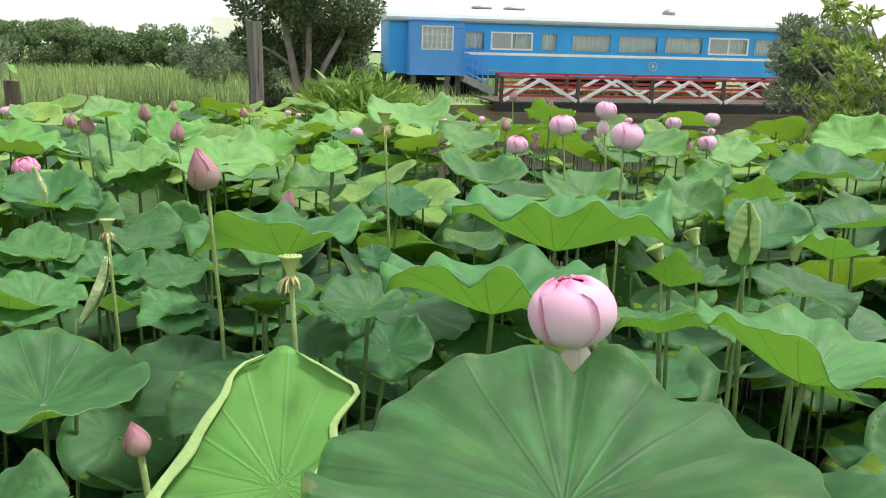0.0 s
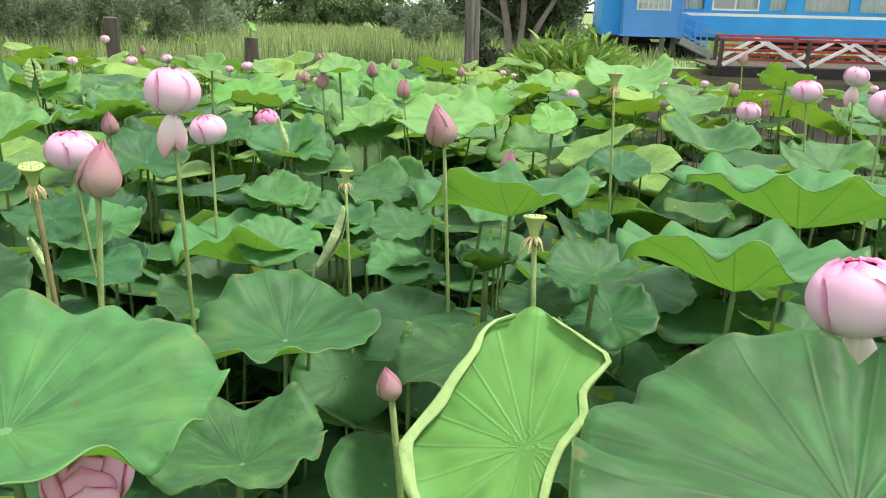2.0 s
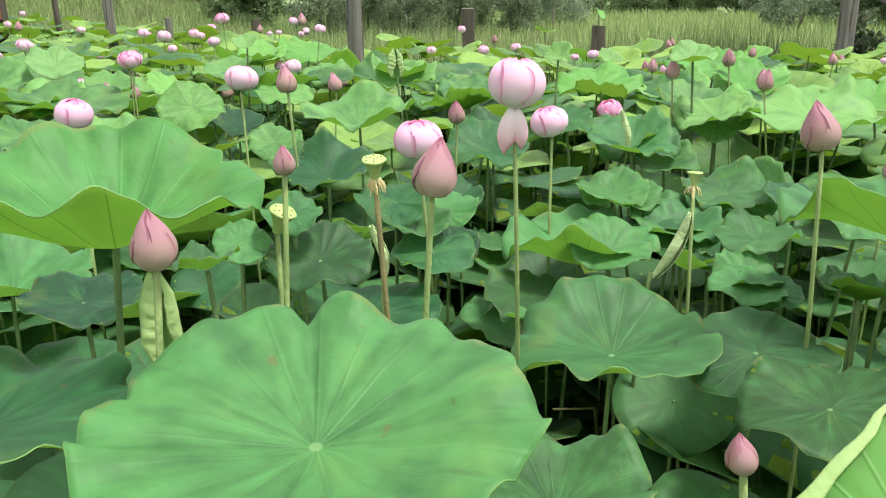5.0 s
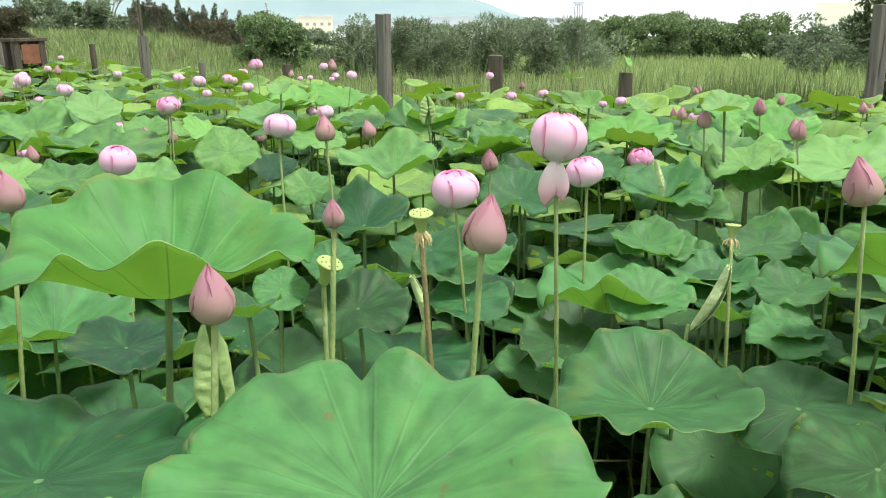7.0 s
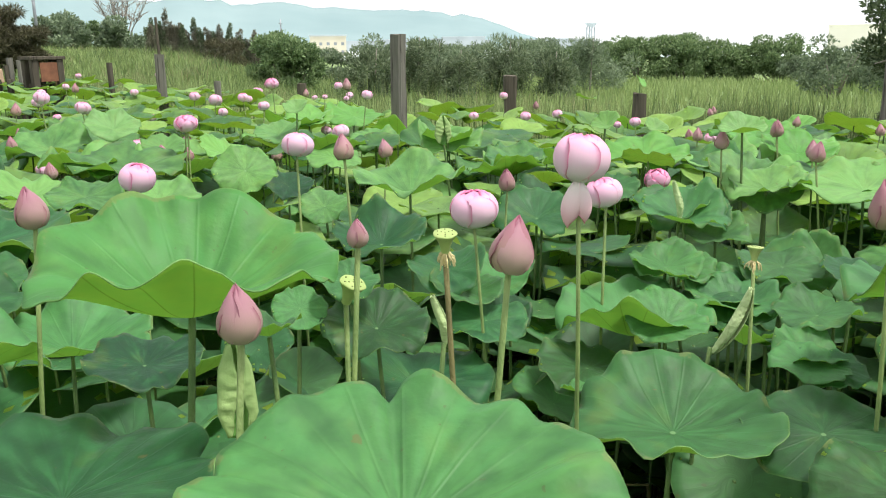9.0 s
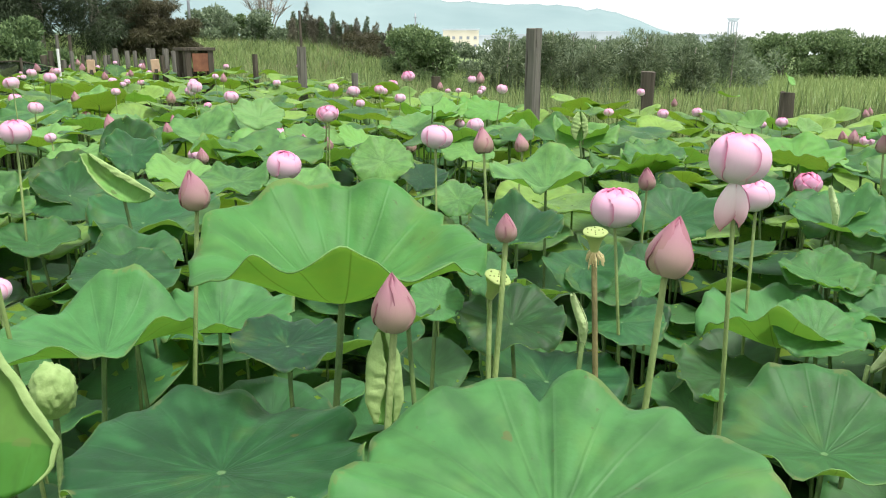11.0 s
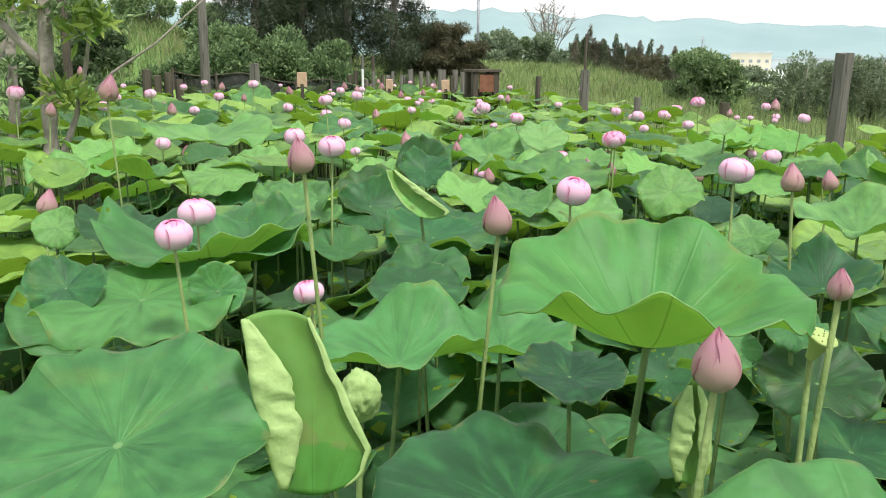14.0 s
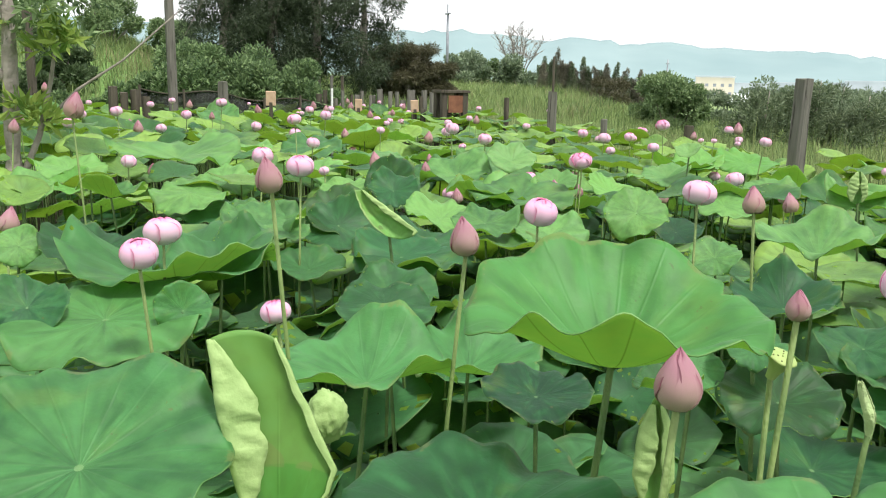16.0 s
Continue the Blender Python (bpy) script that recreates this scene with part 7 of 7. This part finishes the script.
for a, b, kind in WINDOWS:
    frame_mat = WHITE if kind == 1 else BLUE
    bm = bmesh.new()
    t = 0.06 if kind == 1 else 0.03
    box(bm, a, b, -0.02, 0.05, W1 - t, W1)
    box(bm, a, b, -0.02, 0.05, W0, W0 + t)
    box(bm, a, a + t, -0.02, 0.05, W0 + t, W1 - t)
    box(bm, b - t, b, -0.02, 0.05, W0 + t, W1 - t)
    if kind == 1:
        box(bm, (a + b) / 2 - 0.03, (a + b) / 2 + 0.03, -0.015, 0.045, W0 + t, W1 - t)
    win = part("window", bm, frame_mat, coach)
    part("pane", box(bmesh.new(), a + t, b - t, 0.025, 0.031, W0 + t, W1 - t), GLASS, win)
    bm = bmesh.new()
    n = int((b - a) / 0.06)
    fold = [bm.verts.new((a + (b - a) * i / n, 0.12 + 0.025 * (i % 2), z)) for z in (W0 - 0.05, W1 + 0.03) for i in range(n + 1)]
    for i in range(n):
        bm.faces.new((fold[i], fold[i + 1], fold[n + 2 + i], fold[n + 1 + i]))
    part("curtain", bm, WHITE if kind == 2 else CURTAIN, win)
    if kind == 1:
        part("insect_screen", box(bmesh.new(), a + t, (a + b) / 2 - 0.03, 0.006, 0.012, W0 + t, W1 - t), SCREEN, win, "grey insect screen")
# round emblem: a ring and a six-petalled mark
bm = bmesh.new()
c = Vector((10.52, -0.012, 0.8))
for s in range(24):
    a, b = 2 * math.pi * s / 24, 2 * math.pi * (s + 1) / 24
    beam(bm, c + Vector((math.cos(a), 0, math.sin(a))) * 0.17, c + Vector((math.cos(b), 0, math.sin(b))) * 0.17, 0.03, 0.014)
for s in range(6):
    a = 2 * math.pi * s / 6
    beam(bm, c, c + Vector((math.cos(a), 0, math.sin(a))) * 0.11, 0.045, 0.014)
part("emblem", bm, WHITE, coach, "white round emblem")
for u, w, rise_ in ((3.75, 0.42, 0.1), (5.06, 0.45, 0.1), (11.57, 0.26, 0.2)):
    bm = bmesh.new()
    bmesh.ops.create_uvsphere(bm, u_segments=18, v_segments=10, radius=1.0, matrix=Matrix.Translation((u, 1.2, CROWN + 0.02)) @ Matrix.Diagonal((w, 0.3, rise_, 1)))
    box(bm, u - w * 0.6, u + w * 0.6, 1.0, 1.4, CROWN - 0.1, CROWN + 0.02)
    part("roof_vent", bm, STEEL, coach, smooth=True)
# bogies and wheels
for u0 in (2.4, 17.2):
    bog = part("bogie", box(bmesh.new(), u0 - 1.25, u0 + 1.25, 0.25, 0.4, -0.06, 0.12, 0.02), BLACK, coach)
    for du in (-0.85, 0.75):
        for v in (0.45, 2.1):
            bm = bmesh.new()
            m = Matrix.Translation((u0 + du, v, -0.12)) @ Matrix.Rotation(radians(90), 4, "X")
            bmesh.ops.create_cone(bm, segments=28, radius1=0.45, radius2=0.45, depth=0.11, cap_ends=True, matrix=m)
            bmesh.ops.create_cone(bm, segments=20, radius1=0.12, radius2=0.1, depth=0.26, cap_ends=True, matrix=m)
            part("wheel", bm, BLACK, bog)
    for du in (-0.85, 0.75):
        part("axle_box", box(bmesh.new(), u0 + du - 0.16, u0 + du + 0.16, 0.16, 0.36, -0.2, 0.1, 0.03), BLACK, bog)
for u in (6.5, 8.0, 9.6, 11.2, 13.0):
    part("underfloor_box", box(bmesh.new(), u - 0.5, u + 0.5, 0.3, 2.3, -0.12, 0.26, 0.02), BLACK, coach)
tagged(coach, "old blue and white railway coach parked on the lawn", "railway coach")

# boarded porch on stilts, built against the coach
porch = empty("porch", coach.location)
porch.rotation_euler = coach.rotation_euler
bm = bmesh.new()
for k in range(8):
    z = 0.42 + k * 0.231
    if z + 0.23 < 1.28 or z > 2.09:
        box(bm, 0.67, 2.62, -0.97, -0.93, z, z + 0.226)
    else:
        box(bm, 0.67, 1.1, -0.97, -0.93, z, z + 0.226)
        box(bm, 2.2, 2.62, -0.97, -0.93, z, z + 0.226)
box(bm, 0.67, 0.71, -0.93, -0.08, 0.42, 2.27)
box(bm, 2.58, 2.62, -0.93, -0.08, 0.42, 2.27)
box(bm, 1.1, 2.2, -0.97, -0.93, 1.113, 1.28)
box(bm, 1.1, 2.2, -0.97, -0.93, 2.09, 2.263)
part("wall", bm, BLUE_BOX, porch)
bm = bmesh.new()
box(bm, 0.62, 2.67, -1.02, -0.08, 2.27, 2.31)
box(bm, 0.6, 2.69, -1.0, -0.08, 0.36, 0.42)
box(bm, 0.64, 0.7, -1.0, -0.965, 0.42, 2.27)
box(bm, 2.59, 2.65, -1.0, -0.965, 0.42, 2.27)
part("trim", bm, BLUE_BOX, porch)
bm = bmesh.new()
box(bm, 1.06, 1.1, -1.0, -0.95, 1.26, 2.105)
box(bm, 2.19, 2.23, -1.0, -0.95, 1.26, 2.105)
box(bm, 1.1, 2.19, -1.0, -0.95, 1.26, 1.295)
box(bm, 1.1, 2.19, -1.0, -0.95, 2.07, 2.105)
win = part("window", bm, WHITE, porch, "white barred window")
for a in (1.25, 1.43, 1.61, 1.79, 1.97):
    part("bar", box(bmesh.new(), a, a + 0.03, -0.985, -0.955, 1.295, 2.07), WHITE, win)
for z in (1.52, 1.78):
    part("bar", box(bmesh.new(), 1.1, 2.19, -0.995, -0.986, z, z + 0.03), WHITE, win)
part("pane", box(bmesh.new(), 1.1, 2.2, -0.94, -0.932, 1.28, 2.09), GLASS, win)
part("curtain", box(bmesh.new(), 1.05, 2.25, -0.9, -0.89, 1.26, 2.1), CURTAIN, win)
for u, dv in ((0.8, 0.05), (2.05, 0.0), (2.5, 0.3)):
    part("stilt", beam(bmesh.new(), (u, -0.9 + dv, 0.38), (u - 0.03, -0.92 + dv, -0.9), 0.13, 0.13), WOOD, porch)
part("drain_pipe", box(bmesh.new(), 0.5, 0.54, -0.3, -0.26, -0.6, 0.36), BLACK, porch)
tagged(porch, "pale blue boarded porch with a barred window on stilts", "porch")

stair = empty("stairway", coach.location)
stair.rotation_euler = coach.rotation_euler
for v in (-1.3, -0.45):
    part("stringer", beam(bmesh.new(), (2.6, v, 0.3), (3.75, v, -0.22), 0.05, 0.26), STEEL, stair)
    rail = part("handrail", beam(bmesh.new(), (2.62, v, 1.18), (3.5, v, 0.85), 0.05, 0.05), BLUE_BOX, stair)
    part("middle_rail", beam(bmesh.new(), (2.62, v, 0.85), (3.5, v, 0.45), 0.04, 0.04), BLUE_BOX, rail)
    part("lower_rail", beam(bmesh.new(), (2.62, v, 0.55), (3.5, v, 0.15), 0.04, 0.04), BLUE_BOX, rail)
    for u, z0, z1 in ((2.64, 0.35, 1.18), (3.1, 0.1, 1.0), (3.5, -0.1, 0.86)):
        part("baluster", box(bmesh.new(), u - 0.02, u + 0.02, v - 0.02, v + 0.02, z0, z1), BLUE_BOX, rail)
    part("lower_handrail", beam(bmesh.new(), (3.5, v, 0.6), (4.05, v, 0.55), 0.04, 0.04), STEEL, rail)
for k in range(5):
    u = 2.68 + 0.23 * k
    part("tread", box(bmesh.new(), u, u + 0.24, -1.27, -0.48, 0.26 - 0.115 * k, 0.3 - 0.115 * k), STEEL, stair)
part("landing", box(bmesh.new(), 3.7, 4.4, -1.4, -0.3, -0.34, -0.28), DARK_WOOD, stair)
for u in (3.8, 4.3):
    part("leg", box(bmesh.new(), u - 0.04, u + 0.04, -1.3, -1.22, -0.9, -0.34), DARK_WOOD, stair)
tagged(stair, "steel stairway with blue handrails up to the porch", "stairs")


def rail_fence(v, first, bays, step, label, brace=True, low=-0.19, foot=-0.95):
    fence = empty("deck_fence", coach.location)
    fence.rotation_euler = coach.rotation_euler
    for k in range(bays + 1):
        u = first + step * k
        part("post", box(bmesh.new(), u - 0.055, u + 0.055, v - 0.055, v + 0.055, foot, 0.58, 0.01), DARK_WOOD, fence)
    for z in (0.52, 0.22, -0.05):
        part("rail", box(bmesh.new(), first, first + bays * step, v + 0.06, v + 0.1, z, z + 0.075), RED, fence)
    if brace:
        for k in range(bays):
            u = first + step * k
            part("brace", beam(bmesh.new(), (u + 0.06, v - 0.08, -0.16), (u + step / 2, v - 0.08, 0.5), 0.035, 0.1), WHITE, fence)
            part("brace", beam(bmesh.new(), (u + step / 2, v - 0.12, 0.5), (u + step - 0.06, v - 0.12, -0.16), 0.035, 0.1), WHITE, fence)
    return tagged(fence, label, "fence", "fences of the deck")


rail_fence(-6.0, 2.79, 6, 2.5, "red rail fence with white diagonal braces on dark posts")
rail_fence(-3.4, 3.3, 6, 2.5, "red rail fence with white diagonal braces behind the deck")
deck = empty("deck", coach.location)
deck.rotation_euler = coach.rotation_euler
for k in range(10):
    part("plank", box(bmesh.new(), 2.6, 18.2, -5.9 + 0.24 * k, -5.9 + 0.24 * k + 0.22, -0.25, -0.2), DARK_WOOD, deck)
part("edge_beam", box(bmesh.new(), 2.6, 18.2, -6.15, -6.07, -0.5, -0.22), BLACK, deck)
for k in range(8):
    u = 2.9 + 2.1 * k
    part("pile", box(bmesh.new(), u - 0.08, u + 0.08, -4.6, -4.44, -0.95, -0.25), DARK_WOOD, deck)
tagged(deck, "dark plank deck on piles at the water's edge", "deck")

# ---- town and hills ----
# pale sheet over the far ground; distance haze is painted as its colour
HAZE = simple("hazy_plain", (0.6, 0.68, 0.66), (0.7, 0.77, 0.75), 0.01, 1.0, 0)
plain = [(-math.sin(radians(a)) * d, math.cos(radians(a)) * d) for d, turn in ((120, range(-40, 61, 5)), (2900, range(60, -41, -5))) for a in turn]
flat_sheet("far_plain", plain, GROUND + 0.3, HAZE, "pale plain with distance haze put into its colour", "ground")
def building(x, y, w, d, h, yaw, mat, label, base=GROUND, rows=2, cols=5):
    thing = empty("building", (x, y, base))
    thing.rotation_euler = (0, 0, radians(yaw))
    part("wall", box(bmesh.new(), -w / 2, w / 2, -d / 2, d / 2, -0.5, h), mat, thing)
    part("roof", box(bmesh.new(), -w / 2 - 0.2, w / 2 + 0.2, -d / 2 - 0.2, d / 2 + 0.2, h, h + 0.35), mat if mat is FAR_CREAM else DULL_WHITE, thing)
    for i in range(rows):
        for j in range(cols):
            u = -w / 2 + w * (j + 0.3) / cols
            z = h * (0.18 + 0.78 * i / max(rows, 1))
            part("window", box(bmesh.new(), u, u + w * 0.4 / cols, -d / 2 - 0.05, -d / 2 + 0.02, z, z + h * 0.28 / max(rows, 1)), mat if mat is FAR_CREAM else STEEL, thing)
    return tagged(thing, label, "building", "far buildings of the town")


building(-141, 131, 8.0, 8, 4.5, 47, CREAM, "cream two-storey building beyond the trees")
building(-150, 124, 9, 8, 1.9, 50, DULL_WHITE, "low pale shed beyond the trees", rows=1, cols=3)
building(-69, 292, 14, 14, 7.2, 10, FAR_CREAM, "big pale yellow factory block beyond the trees", rows=1, cols=2)
building(-57.5, 296, 8, 14, 9.6, 10, FAR_CREAM, "tall pale yellow factory block beyond the trees", rows=1, cols=2)
rt = random.Random(77)
for k in range(18):
    a = radians(rt.uniform(30, 46))
    d = rt.uniform(280, 420)
    building(-math.sin(a) * d, math.cos(a) * d, rt.uniform(10, 22), 12, rt.uniform(2.5, 5.0), math.degrees(a), DULL_WHITE, "pale flat-roofed town building in the haze", rows=1, cols=4)
for k in range(6):
    a = radians(rt.uniform(66, 70))
    d = rt.uniform(90, 140)
    building(-math.sin(a) * d, math.cos(a) * d, rt.uniform(2.5, 4), 6, rt.uniform(1.2, 1.8), math.degrees(a), DULL_WHITE, "small white house behind the scrub", base=0.5, rows=1, cols=2)
tower = empty("water_tower", (-147.5, 262, GROUND))
for x, y in ((-1.0, -1.0), (1.0, -1.0), (-1.0, 1.0), (1.0, 1.0)):
    part("leg", box(bmesh.new(), x - 0.18, x + 0.18, y - 0.18, y + 0.18, 0, 8.4), DULL_WHITE, tower)
bm = bmesh.new()
bmesh.ops.create_cone(bm, segments=20, radius1=1.2, radius2=2.2, depth=1.2, cap_ends=True, matrix=Matrix.Translation((0, 0, 9.0)))
part("tank", bm, DULL_WHITE, tower)
tagged(tower, "white water tower on four legs in the town", "water tower")

# blue-grey in both hill colours stands in for the haze of distance
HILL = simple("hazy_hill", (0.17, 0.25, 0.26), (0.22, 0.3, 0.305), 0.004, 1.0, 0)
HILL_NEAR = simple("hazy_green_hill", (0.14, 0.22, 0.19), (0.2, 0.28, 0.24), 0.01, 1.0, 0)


def ridge(name, dist, a0, a1, height, mat, seed, label):
    """A range of hills as a solid slope, higher where height(angle) says."""
    verts, faces, n = [], [], 120
    for i in range(n + 1):
        deg = a0 + (a1 - a0) * i / n
        a = radians(deg)
        h = height(deg) * (1 + 0.14 * noise.noise((deg * 0.35, seed, 0)) + 0.08 * noise.noise((deg * 1.1, seed, 3)))
        for d, q in ((dist * 0.72, 0.0), (dist * 0.85, 0.35), (dist * 0.95, 0.8), (dist, 1.0), (dist * 1.1, 0.0)):
            verts.append((-math.sin(a) * d, math.cos(a) * d, GROUND - 1 + h * q))
    for i in range(n):
        for j in range(4):
            a = i * 5 + j
            faces.append((a, a + 5, a + 6, a + 1))
    return tagged(mesh_object(name, verts, faces, mat, smooth=True), label, "hills", kind="structure")


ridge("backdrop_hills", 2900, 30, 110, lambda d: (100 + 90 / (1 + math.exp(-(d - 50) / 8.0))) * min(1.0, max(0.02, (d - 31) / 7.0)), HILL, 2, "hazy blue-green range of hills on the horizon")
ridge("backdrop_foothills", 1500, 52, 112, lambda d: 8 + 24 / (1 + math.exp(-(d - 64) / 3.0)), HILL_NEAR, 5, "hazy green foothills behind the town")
